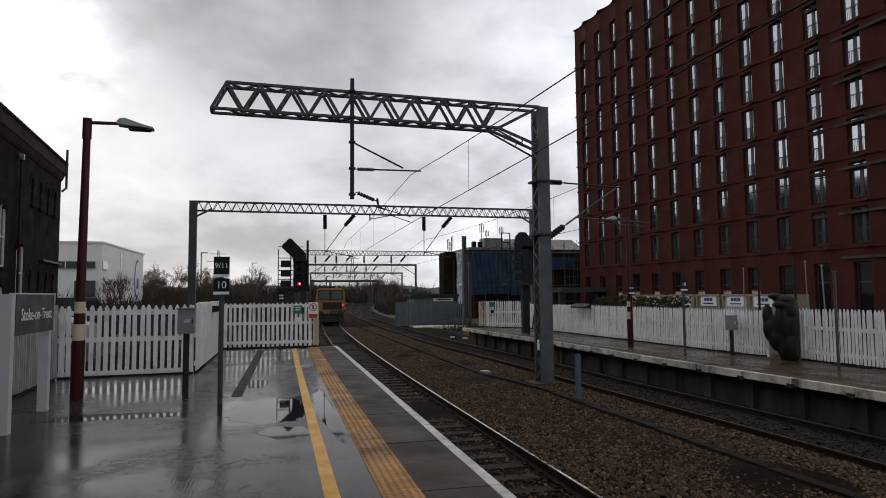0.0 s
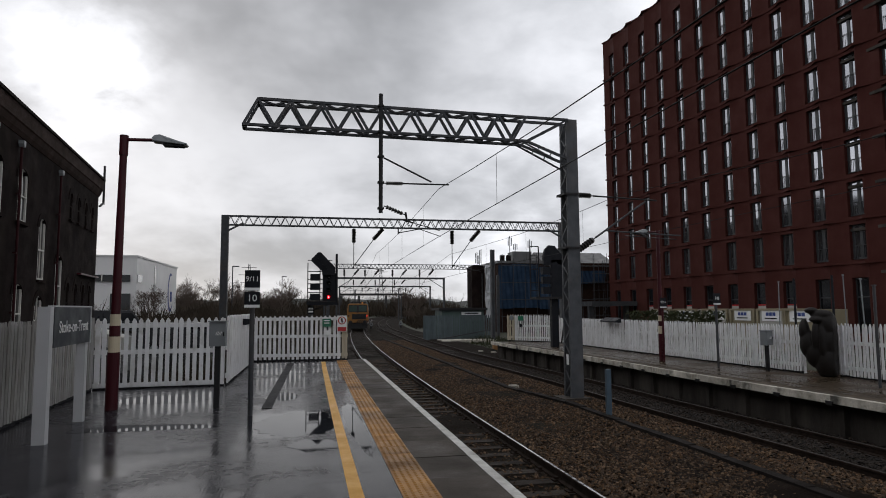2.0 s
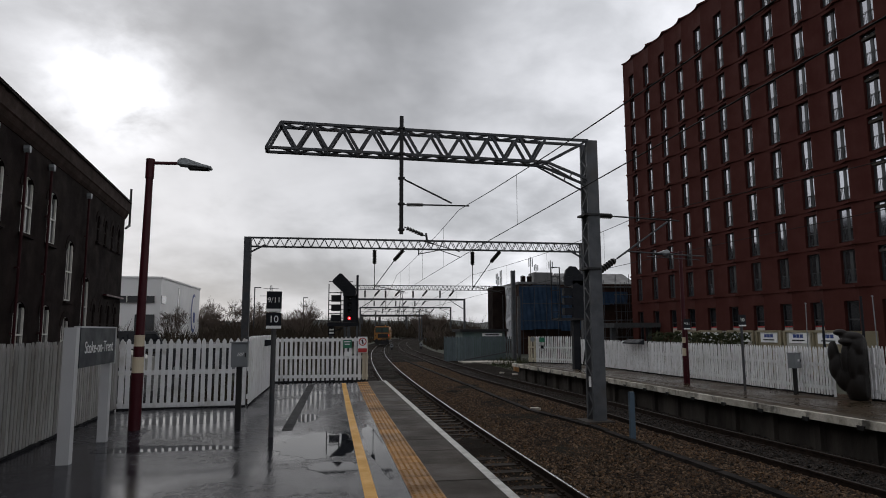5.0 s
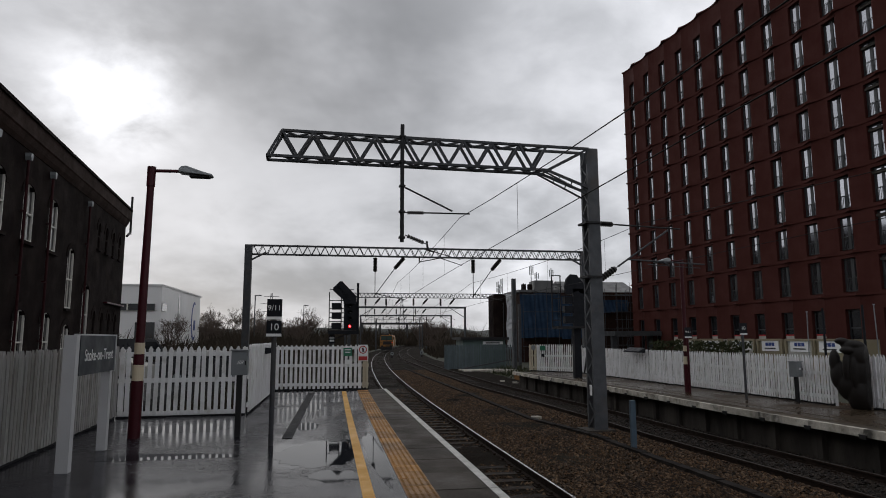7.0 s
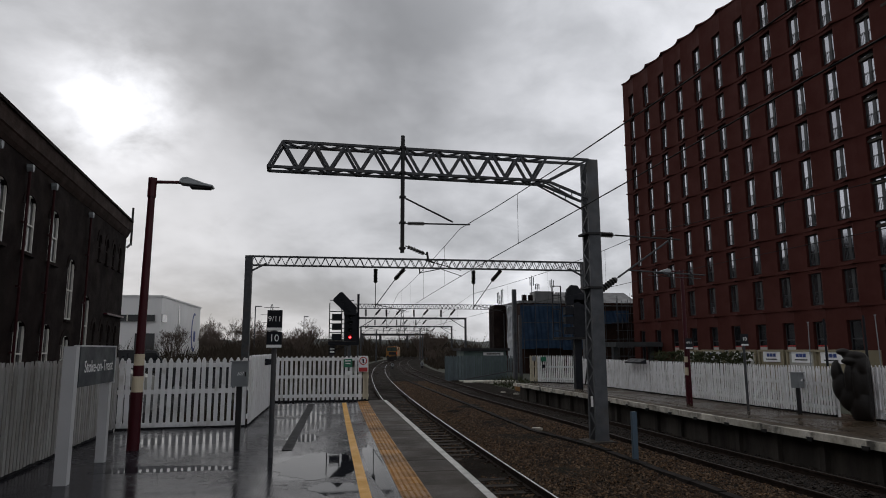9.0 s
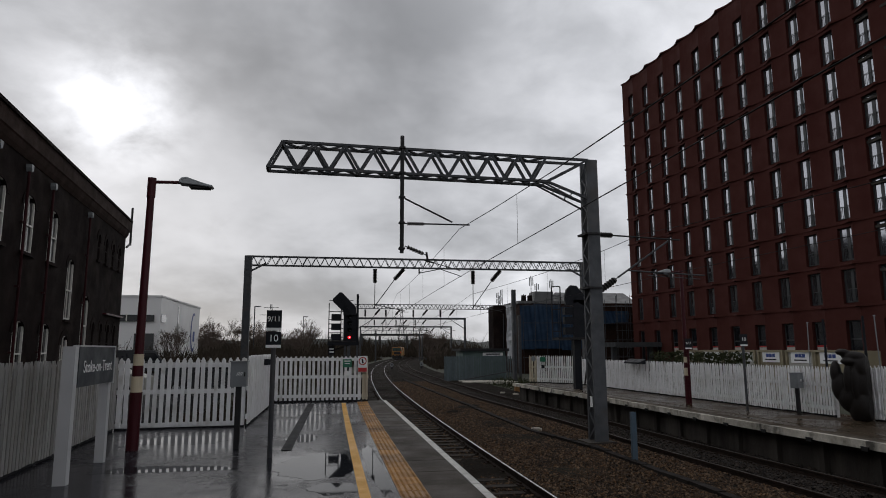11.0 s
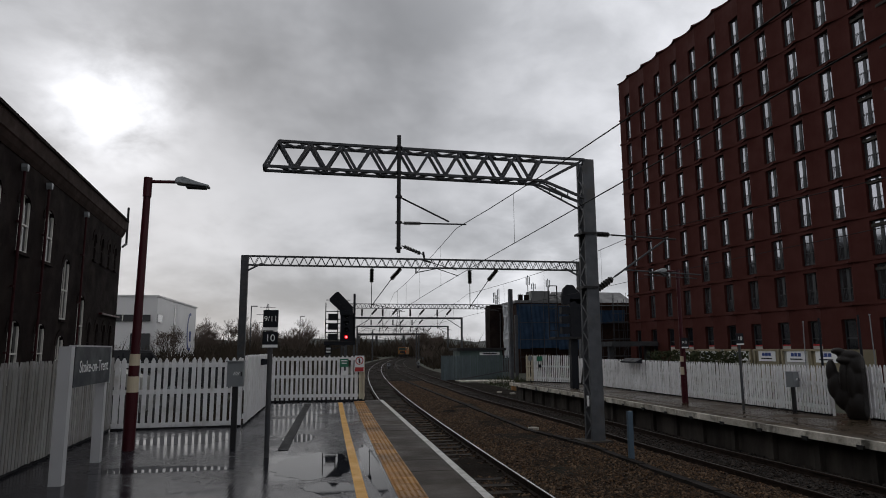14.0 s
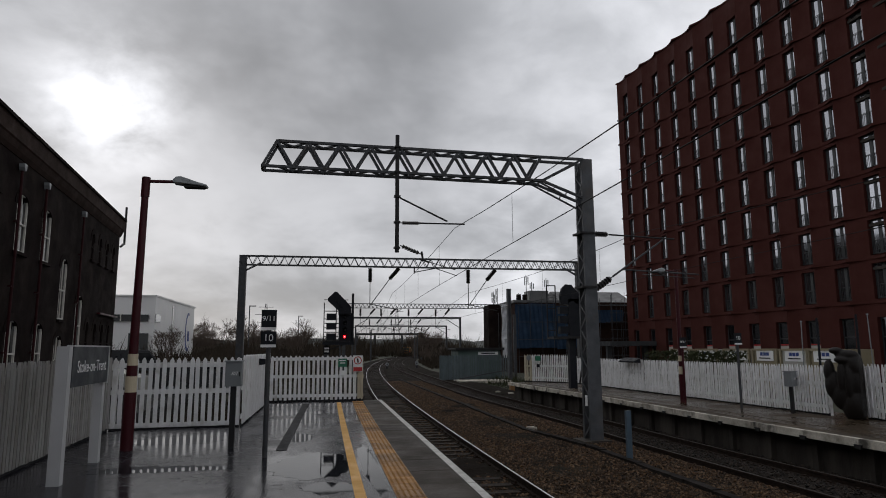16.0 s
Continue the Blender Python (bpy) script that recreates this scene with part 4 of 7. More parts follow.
def portal(y, xa, xb, top, depth, leg, lattice_beam=True, drops=(), label="", zb=GROUND, bays=40):
    p = thing("overhead_portal", (xa, y, zb), label or "grey steel lattice portal carrying the overhead wires", "gantry", "overhead line portals")
    o = Matrix.Translation((-xa, -y, -zb))

    def put(name, bm, mat):
        ob = part(name, bm, mat, p)
        ob.data.transform(o)
        return ob
    for x in (xa, xb):
        put("leg", quad_box(B(), (x, y, (top + zb) / 2), (leg, leg, top - zb)), "galv")
    if lattice_beam:
        put("beam", lattice(B(), (xa, y, top - depth), (xb, y, top - depth), (0, 0, depth), (0, 0.4, 0), bays, 0.06, 0.035), "galv")
    else:
        put("beam", quad_box(B(), ((xa + xb) / 2, y, top - depth / 2), (xb - xa, 0.2, depth)), "galv")
    k = depth * (0.85 if lattice_beam else 5.0)
    put("knee_brace", bar(B(), (xa, y, top - depth - k), (xa + k * 1.4 + 0.4, y, top - depth * 0.8), 0.10), "galv")
    put("knee_brace", bar(B(), (xb, y, top - depth - k), (xb - k * 1.4 - 0.4, y, top - depth * 0.8), 0.10), "galv")
    for x in drops:
        put("insulator", string_insulator(B(), (x, y, top - depth), (x, y, top - depth - 1.15), 9, 0.15), "insulator")
        put("drop_rod", bar(B(), (x, y, top - depth - 0.9), (x, y, top - depth - 2.6), 0.05, n=6), "dark_steel")
        put("insulator", string_insulator(B(), (x + 1.9, y, top - depth), (x + 1.12, y, top - depth - 0.90), 9, 0.15), "insulator")
        bm = bar(B(), (x + 1.25, y, top - depth - 0.75), (x - 0.05, y, top - depth - 2.55), 0.05, n=6)
        bar(bm, (x - 0.1, y, top - depth - 2.35), (x + 1.9, y, top - depth - 2.75), 0.045, n=6)
        put("registration_arm", bm, "dark_steel")
    return p



def portal_stay():
    """A cranked pull-off arm hung from the nearest portal."""
    t = thing("pull_off_arm", (5.55, 41.0, 6.85), "cranked dark steel pull-off arm under the portal", "arm")
    part("stub", bar(B(), (0, 0, 0), (0, 0, -0.45), 0.09, n=8), "dark_steel", t)
    part("arm", bar(B(), (0, 0, -0.38), (1.35, 0, -0.10), 0.06, n=8), "dark_steel", t)
    part("arm", bar(B(), (1.35, 0, -0.10), (2.75, 0, -0.55), 0.05, n=8), "dark_steel", t)
    return t


def wire(name, pts, r, label, group="overhead wires"):
    cu = bpy.data.curves.new(name, "CURVE")
    cu.dimensions, cu.bevel_depth, cu.bevel_resolution = "3D", r, 1
    sp = cu.splines.new("POLY")
    sp.points.add(len(pts) - 1)
    for q, p in zip(sp.points, pts):
        q.co = (*p, 1)
    cu.materials.append(M["wire"])
    tmp = new(name, cu)
    me = bpy.data.meshes.new_from_object(tmp.evaluated_get(bpy.context.evaluated_depsgraph_get()))
    bpy.data.objects.remove(tmp)
    return tagged(new(name, me), label, "wire", group)


SPANS = [-30.0, 18.5, 41.0, 83.0, 112.0, 150.0, 210.0, 270.0]


def build_wires():
    for fx, dx, nm in ((tx1, 0.45, "near"), (tx2, 0.15, "far")):
        ys = []
        for a, b in zip(SPANS, SPANS[1:]):
            ys += [(a + (b - a) * i / 12, i / 12, b - a) for i in range(12)]
        mess = [(fx(y) + dx, y, 5.15 - 0.00039 * ln * ln * 4 * u * (1 - u)) for y, u, ln in ys]
        cont = [(fx(y) + dx, y, 3.74) for y, u, ln in ys]
        wire("messenger_wire", mess, 0.009, "dark stranded messenger wire over the track")
        wire("contact_wire", cont, 0.008, "dark contact wire over the track")
        for a, b in zip(SPANS, SPANS[1:]):
            if b > 120:
                break
            k = 4
            for i in range(k):
                u = (i + 0.5) / k
                y = a + (b - a) * u
                z = 5.15 - 0.00039 * (b - a) ** 2 * 4 * u * (1 - u)
                wire("dropper_wire", [(fx(y) + dx, y, z), (fx(y) + dx, y, 3.74)], 0.004, "thin dropper between messenger and contact wire")


# ---- red brick block with wavy floors ----
def facade_x(y):
    return 34.46 + (69.1 - y) * 0.0764


def build_red_block():
    blk = thing("apartment_building", (34.36, 70.44, -1.2), "tall dark red brick apartment block with scalloped front", "building")
    org = Matrix.Translation((-34.36, -70.44, 1.2))
    bay, first, cols, rows = 3.10, 68.69, 15, 9
    hw, hh = 0.72, 2.42
    top = 33.35
    deep = 0.42
    # distance s runs along the front from its far corner towards the near end
    c0 = 70.44 - first

    def wave(s):
        u = ((s - c0 - 0.27 * bay) / bay) % 1.0
        return -0.22 * (2 * u - 1) ** 2

    k = 1 / math.hypot(1, 0.0764)

    def pt(s, z, inset=0.0):
        y = 70.44 - s * k
        x = facade_x(y) + wave(s) + inset
        return (x, y, z)
    length = c0 + bay * (cols - 0.5)
    ss = {0.0, length}
    for i in range(cols):
        c = c0 + i * bay
        ss |= {c - hw, c + hw}
        for q in range(7):
            v = c + (0.27 + q / 7 - 1) * bay
            if v > 0.15 and v < length and abs(v - c) > hw + 0.1:
                ss.add(round(v, 3))
        ss |= {c - hw / 3, c + hw / 3}
    ss = sorted(s for s in ss if 0 <= s <= length)
    zs = [-1.2, -0.2, 3.62]
    for r in range(rows):
        zt = 31.27 - 3.0 * (rows - 1 - r)
        zs += [zt - hh, zt]
    zs.append(top)
    bm = B()
    grid = {}

    def vert(i, j):
        if (i, j) not in grid:
            grid[i, j] = bm.verts.new(pt(ss[i], zs[j]))
        return grid[i, j]

    def hole(i, j):
        m = (ss[i] + ss[i + 1]) / 2
        c = round((m - c0) / bay)
        if abs(m - c0 - c * bay) > hw or not 0 <= c < cols:
            return False
        return j % 2 == 1 if j >= 1 else False
    for i in range(len(ss) - 1):
        for j in range(len(zs) - 1):
            if not hole(i, j):
                bm.faces.new((vert(i, j), vert(i + 1, j), vert(i + 1, j + 1), vert(i, j + 1)))
    # reveals of the openings
    for c in range(cols):
        a, b = c0 + c * bay - hw, c0 + c * bay + hw
        if b > length:
            continue
        for j in range(1, len(zs) - 1, 2):
            z0, z1 = zs[j], zs[j + 1]
            q = [pt(a, z0), pt(b, z0), pt(b, z1), pt(a, z1)]
            w = [(facade_x(p[1]) + 0.36, p[1], p[2]) for p in q]
            qs, ws = [bm.verts.new(p) for p in q], [bm.verts.new(p) for p in w]
            for n in range(4):
                bm.faces.new((qs[n], qs[(n + 1) % 4], ws[(n + 1) % 4], ws[n]))
    # end walls, back and roof
    e0, e1 = pt(0, 0), pt(length, 0)
    xb = 52.0
    for e in (e0, e1):
        vs = [bm.verts.new(v) for v in ((e[0], e[1], -1.2), (xb, e[1], -1.2), (xb, e[1], top), (e[0], e[1], top))]
        bm.faces.new(vs)
    vs = [bm.verts.new(v) for v in ((xb, e0[1], -1.2), (xb, e1[1], -1.2), (xb, e1[1], top), (xb, e0[1], top))]
    bm.faces.new(vs)
    bmesh.ops.recalc_face_normals(bm, faces=bm.faces[:])
    bmesh.ops.remove_doubles(bm, verts=bm.verts[:], dist=1e-4)
    wall = part("wall", bm, "red_brick", blk)
    wall.data.transform(org)
    bm = quad_box(B(), ((xb + 36.2) / 2 + 0.3, (e0[1] + e1[1]) / 2, top - 0.8), (xb - 36.2 - 1.0, e0[1] - e1[1] - 0.6, 0.2))
    part("roof", bm, "slate", blk).data.transform(org)
    # dark floor behind the glass keeps daylight from passing straight through
    for r in range(rows + 1):
        z = 4.05 + 3.0 * r if r else 4.05
        part("floor_slab", quad_box(B(), (44.2, (e0[1] + e1[1]) / 2, z - 0.12 + 0.0), (14.6, e0[1] - e1[1] - 1.0, 0.2)), "concrete", blk).data.transform(org)
    # a band course under every storey, following the waves
    fine = [length * i / 420 for i in range(421)]
    for r in range(rows + 1):
        z = 31.27 - 3.0 * (rows - 1 - r) - hh - 0.22 if r < rows else top - 0.10
        bm, rings = B(), []
        for s in fine:
            rings.append([bm.verts.new(pt(s, z + dz, ix)) for dz, ix in ((-0.08, 0.1), (-0.08, 1.0 * wave(s) - 0.05), (0.08, 1.0 * wave(s) - 0.05), (0.08, 0.1))])
        for a, b in zip(rings, rings[1:]):
            for n in range(3):
                bm.faces.new((a[n], b[n], b[n + 1], a[n + 1]))
        bm.faces.new(rings[0])
        bm.faces.new(rings[-1])
        bmesh.ops.recalc_face_normals(bm, faces=bm.faces[:])
        part("band_course", bm, "red_brick", blk).data.transform(org)
    # tall windows: frame, two casements, low railing
    fr = B()
    w2, h = hw, hh
    for x in (-w2 + 0.07, w2 - 0.07):
        quad_box(fr, (x, 0, h / 2), (0.18, 0.09, h))
    quad_box(fr, (0, 0, h / 2), (0.24, 0.10, h))
    for z in (0.04, h - 0.04):
        quad_box(fr, (0, 0, z), (2 * w2, 0.09, 0.08))
    fr = finish(fr, "window")
    pane = box_mesh("pane", (w2 - 0.13, 0.02, h - 0.16), (0, 0, h / 2))
    rl = B()
    for z in (0.10, 0.98):
        quad_box(rl, (0, 0, z), (2 * w2 - 0.04, 0.03, 0.035))
    for i in range(11):
        quad_box(rl, (-w2 + 0.08 + (2 * w2 - 0.16) * i / 10, 0, 0.54), (0.016, 0.016, 0.88))
    rl = finish(rl, "railing")
    gfr = B()
    gh = 3.8
    for x in (-w2 + 0.05, w2 - 0.05):
        quad_box(gfr, (x, 0, gh / 2), (0.1, 0.1, gh))
    for z in (0.05, 2.5, gh - 0.05):
        quad_box(gfr, (0, 0, z), (2 * w2, 0.1, 0.1))
    gfr = finish(gfr, "shopfront")
    gpane = box_mesh("pane", (2 * w2 - 0.2, 0.02, gh - 0.2), (0, 0, gh / 2))
    hoard = box_mesh("hoarding", (2 * w2 - 0.2, 0.04, 1.9), (0, -0.06, 1.0))
    strip = box_mesh("red_strip", (2 * w2 - 0.2, 0.05, 0.10), (0, -0.06, 2.02))
    rnd = random.Random(12)
    ang = math.degrees(math.atan2(-1, 0.0764))
    for c in range(cols - 1):
        s = c0 + c * bay
        y = 70.44 - s * k
        for r in range(rows):
            z = 31.27 - 3.0 * (rows - 1 - r) - hh
            m = org @ pose(facade_x(y) + 0.27, y, z, 0, 0, ang)
            w = part("window", fr, "window_frame", blk, at=m)
            for sx in (-1, 1):
                part("pane", pane, "coated_glass", w, at=pose(sx * (w2 / 2 + 0.0), 0.0, 0, rnd.uniform(-0.5, 0.5), 0, rnd.uniform(-0.7, 0.7)))
            part("railing", rl, "window_frame", w, at=pose(0, 0.0 - 0.09, 0.02))
        m = org @ pose(facade_x(y) + 0.30, y, -0.2, 0, 0, ang)
        w = part("shopfront", gfr, "window_frame", blk, at=m)
        if 1 < c < 9:
            part("hoarding", hoard, "cont_white", w)
            part("red_strip", strip, "red_sign", w)
        part("pane", gpane, "dark_glass", w)
    return blk


# ---- sooty brick building beside the station ----
WALL = pose(-11.95, 40.56, -0.4, 0, 0, math.degrees(math.atan2(-18.89, 1.70)))


def pierced_wall(s1, z1, holes, thick):
    """A wall from s=0 to s1 and z=0 to z1 with rectangular openings right through it; outer face at y=0."""
    ss = sorted({0.0, s1, *(h[0] for h in holes), *(h[1] for h in holes)})
    zs = sorted({0.0, z1, *(h[2] for h in holes), *(h[3] for h in holes)})
    bm, g = B(), {}

    def v(s, z, y):
        if (s, z, y) not in g:
            g[s, z, y] = bm.verts.new((s, y, z))
        return g[s, z, y]
    for a, b in zip(ss, ss[1:]):
        for c, d in zip(zs, zs[1:]):
            if any(h[0] <= a and b <= h[1] and h[2] <= c and d <= h[3] for h in holes):
                continue
            for y in (0.0, -thick):
                bm.faces.new([v(*q) for q in ((a, c, y), (b, c, y), (b, d, y), (a, d, y))])
    for a, b, c, d in holes:
        q = ((a, c), (b, c), (b, d), (a, d))
        for i in range(4):
            p, r = q[i], q[(i + 1) % 4]
            bm.faces.new([bm.verts.new(t) for t in ((p[0], 0, p[1]), (r[0], 0, r[1]), (r[0], -thick, r[1]), (p[0], -thick, p[1]))])
    bmesh.ops.remove_doubles(bm, verts=bm.verts[:], dist=1e-4)
    bmesh.ops.recalc_face_normals(bm, faces=bm.faces[:])
    return bm


def build_brick_building():
    bd = thing("station_building", WALL, "two-storey soot-blackened brick building with sash windows", "building")
    up = [(12.60 + 2.74 * i, 13.70 + 2.74 * i) for i in range(7)]
    holes = [(a, b, 5.45, 7.5) for a, b in up] + [(a, b, 0.9, 3.1) for a, b in up]
    holes += [(9.95, 10.9, 3.35, 5.95), (7.1, 8.2, 1.9, 4.6), (10.0, 11.0, 0.7, 2.7)]
    small = [(5.74, 6.26), (4.2, 4.72), (2.64, 3.16), (1.12, 1.64)]
    holes += [(a, b, 6.5, 7.82) for a, b in small] + [(a, b, 1.5, 3.45) for a, b in small]
    part("wall", pierced_wall(34.0, 8.6, holes, 0.35), "black_brick", bd)
    bm = quad_box(B(), (0.17, -5.5, 4.3), (0.34, 10.3, 8.6))
    part("end_wall", bm, "black_brick", bd)
    part("end_wall", quad_box(B(), (33.8, -5.5, 4.3), (0.34, 10.3, 8.6)), "black_brick", bd)
    part("back_wall", quad_box(B(), (17, -10.8, 4.3), (34, 0.3, 8.6)), "black_brick", bd)
    part("upper_floor", quad_box(B(), (17, -5.5, 4.4), (33, 10, 0.3)), "slate", bd)
    # corbelled cornice in three steps
    part("cornice", prism(B(), [(-0.4, 8.6), (0.03, 8.6), (0.12, 8.75), (0.20, 8.95), (0.24, 9.0), (0.26, 9.54), (-0.4, 9.54)], "x", 0.0, 34.1), "cornice", bd)
    part("coping_stone", quad_box(B(), (17.0, -0.05, 9.60), (34.2, 0.75, 0.12)), "black_brick", bd)
    bm = prism(B(), [(0.2, 9.55), (-5.5, 10.7), (-11, 9.55)], "x", 0.1, 33.9)
    part("roof", bm, "slate", bd)

    def sash(a, b, c, d, arched=True, mat="sash"):
        w, h = b - a, d - c
        win = thing("window", pose((a + b) / 2, -0.06, c), "", "")
        for k in ("label", "category"):
            if k in win:
                del win[k]
        win.parent = bd
        f = B()
        for x in (-w / 2 + 0.035, w / 2 - 0.035):
            quad_box(f, (x - math.copysign(0.02, x), 0, h / 2), (0.075, 0.10, h))
        for z in (0.035, h - 0.035):
            quad_box(f, (0, 0, z), (w - 0.14, 0.08, 0.07))
        quad_box(f, (0, 0.01, h * 0.48), (w - 0.14, 0.08, 0.06))
        quad_box(f, (0, 0.0, h / 2), (0.028, 0.05, h - 0.14))
        part("frame", f, mat, win)
        part("pane", quad_box(B(), (0, -0.02, h / 2), (w - 0.1, 0.01, h - 0.1)), "dark_glass", win)
        part("sill", quad_box(B(), (0, 0.06, -0.06), (w + 0.18, 0.22, 0.11)), "black_brick", win)
        if arched:
            n, r = 10, w / 2
            pts = [(-r, 0.02)] + [(-r * math.cos(math.pi * i / n), -0.42 + 0.40 * math.sin(math.pi * i / n)) for i in range(n + 1)] + [(r, 0.02)]
            bm = B()
            for i in range(n):
                q = [pts[i + 1], pts[i + 2], (pts[i + 2][0], 0.02), (pts[i + 1][0], 0.02)]
                vs = [bm.verts.new((x, -0.05, z + h)) for x, z in q] + [bm.verts.new((x, 0.056, z + h)) for x, z in q]
                bm.faces.new(vs[4:])
                bm.faces.new((vs[0], vs[1], vs[5], vs[4]))
            part("arch_head", bm, "black_brick", win)
            bm = B()
            for i in range(11):
                t0, t1 = math.pi * i / 11, math.pi * (i + 1) / 11
                q = [(-math.cos(t) * rr, -0.42 + math.sin(t) * (rr - r + 0.40)) for t, rr in ((t0, r), (t1, r), (t1, r + 0.26), (t0, r + 0.26))]
                lo = [bm.verts.new((x, 0.05, z + h)) for x, z in q]
                hi = [bm.verts.new((x, 0.085, z + h)) for x, z in q]
                bm.faces.new(hi)
                for k in range(4):
                    bm.faces.new((lo[k], lo[(k + 1) % 4], hi[(k + 1) % 4], hi[k]))
            bmesh.ops.remove_doubles(bm, verts=bm.verts[:], dist=1e-4)
            bmesh.ops.recalc_face_normals(bm, faces=bm.faces[:])
            part("arch_ring", bm, "black_brick", win)
    for h in holes:
        sash(*h, mat="black_brick" if h[1] - h[0] < 0.55 else "sash")
    # rainwater pipes with hoppers; the hoppers' pale grey paints in the highlight on them
    for s in (13.92, 16.62, 8.42, 19.4, 24.8):
        p = part("downpipe", bar(B(), (s, 0.12, 0.0), (s, 0.12, 8.2), 0.10, n=10), "pipe_paint", bd)
        part("hopper", prism(B(), [(-0.11, 8.42), (0.11, 8.42), (0.11, 8.3), (0.05, 8.18), (-0.05, 8.18), (-0.11, 8.3)], "y", 0.03, 0.22), "grey_box", p).data.transform(Matrix.Translation((s, 0, 0)))
        for z in (2.0, 4.2, 6.4):
            part("pipe_clip", quad_box(B(), (s, 0.08, z), (0.2, 0.12, 0.06)), "pipe_paint", p)
    # gutter end and vent pipe at the corner
    p = part("vent_pipe", bar(B(), (-0.85, 0.1, 8.3), (-0.85, 0.1, 10.6), 0.13, n=10), "dark_steel", bd)
    part("pipe_bend", bar(B(), (-0.85, 0.1, 8.38), (0.1, 0.1, 8.05), 0.13, n=10), "dark_steel", p)
    part("iron_bracket", quad_box(B(), (2.1, 0.09, 3.95), (4.2, 0.18, 0.08)), "maroon", bd)


def build_white_building():
    w = thing("office_building", (-20.4, 85, -1.2), "white clad modern office block with flat roof", "building")
    pts = [(0, 0), (0.25, 23), (-30, 26), (-30, -0.6)]
    part("wall", prism(B(), pts, "z", 0, 9.35), "white_clad", w)
    part("roof_edge", prism(B(), [(0.12, -0.12), (0.40, 23.2), (-30.1, 26.2), (-30.1, -0.8)], "z", 9.35, 9.55), "white_clad", w)
    part("window_strip", quad_box(B(), (-6.0, -0.2, 6.75), (10.6, 0.35, 0.80), 1.2), "dark_glass", w)
    bm = B()
    for x in (-9.0, -6.4, -3.8, -1.9):
        quad_box(bm, (x, -0.40, 6.75), (0.12, 0.08, 0.95), 1.2)
    part("mullion", bm, "sash", w)
    part("window_strip", quad_box(B(), (0.02, 1.2, 6.75), (0.2, 2.2, 0.95)), "pane", w)
    part("entrance", quad_box(B(), (-1.71, -0.2, 3.5), (2.2, 0.35, 2.8), 1.2), "dark_glass", w)
    part("slit_window", quad_box(B(), (0.05, 9.0, 6.6), (0.2, 0.5, 4.2), -0.6), "pane", w)
    part("roof_plant", quad_box(B(), (-9.0, 4, 9.85), (2.2, 2.0, 0.6)), "galv", w)
    # crescent emblem on the side wall
    bm = B()
    n = 26
    ro = [(1.9 * math.cos(a), 2.9 * math.sin(a)) for a in [math.radians(70 + 250 * i / n) for i in range(n + 1)]]
    ri = [(0.25 + 1.5 * math.cos(a), 0.1 + 2.45 * math.sin(a)) for a in [math.radians(70 + 250 * i / n) for i in range(n + 1)]]
    for i in range(n):
        bm.faces.new([bm.verts.new((0.0, y, z)) for y, z in (ro[i], ro[i + 1], ri[i + 1], ri[i])])
    quad_box(bm, (0, 0.4, -0.6), (0.05, 1.0, 1.5))
    part("emblem", bm, "blue_logo", w, at=pose(0.24, 18.8, 5.5, 0, 0, -0.6))


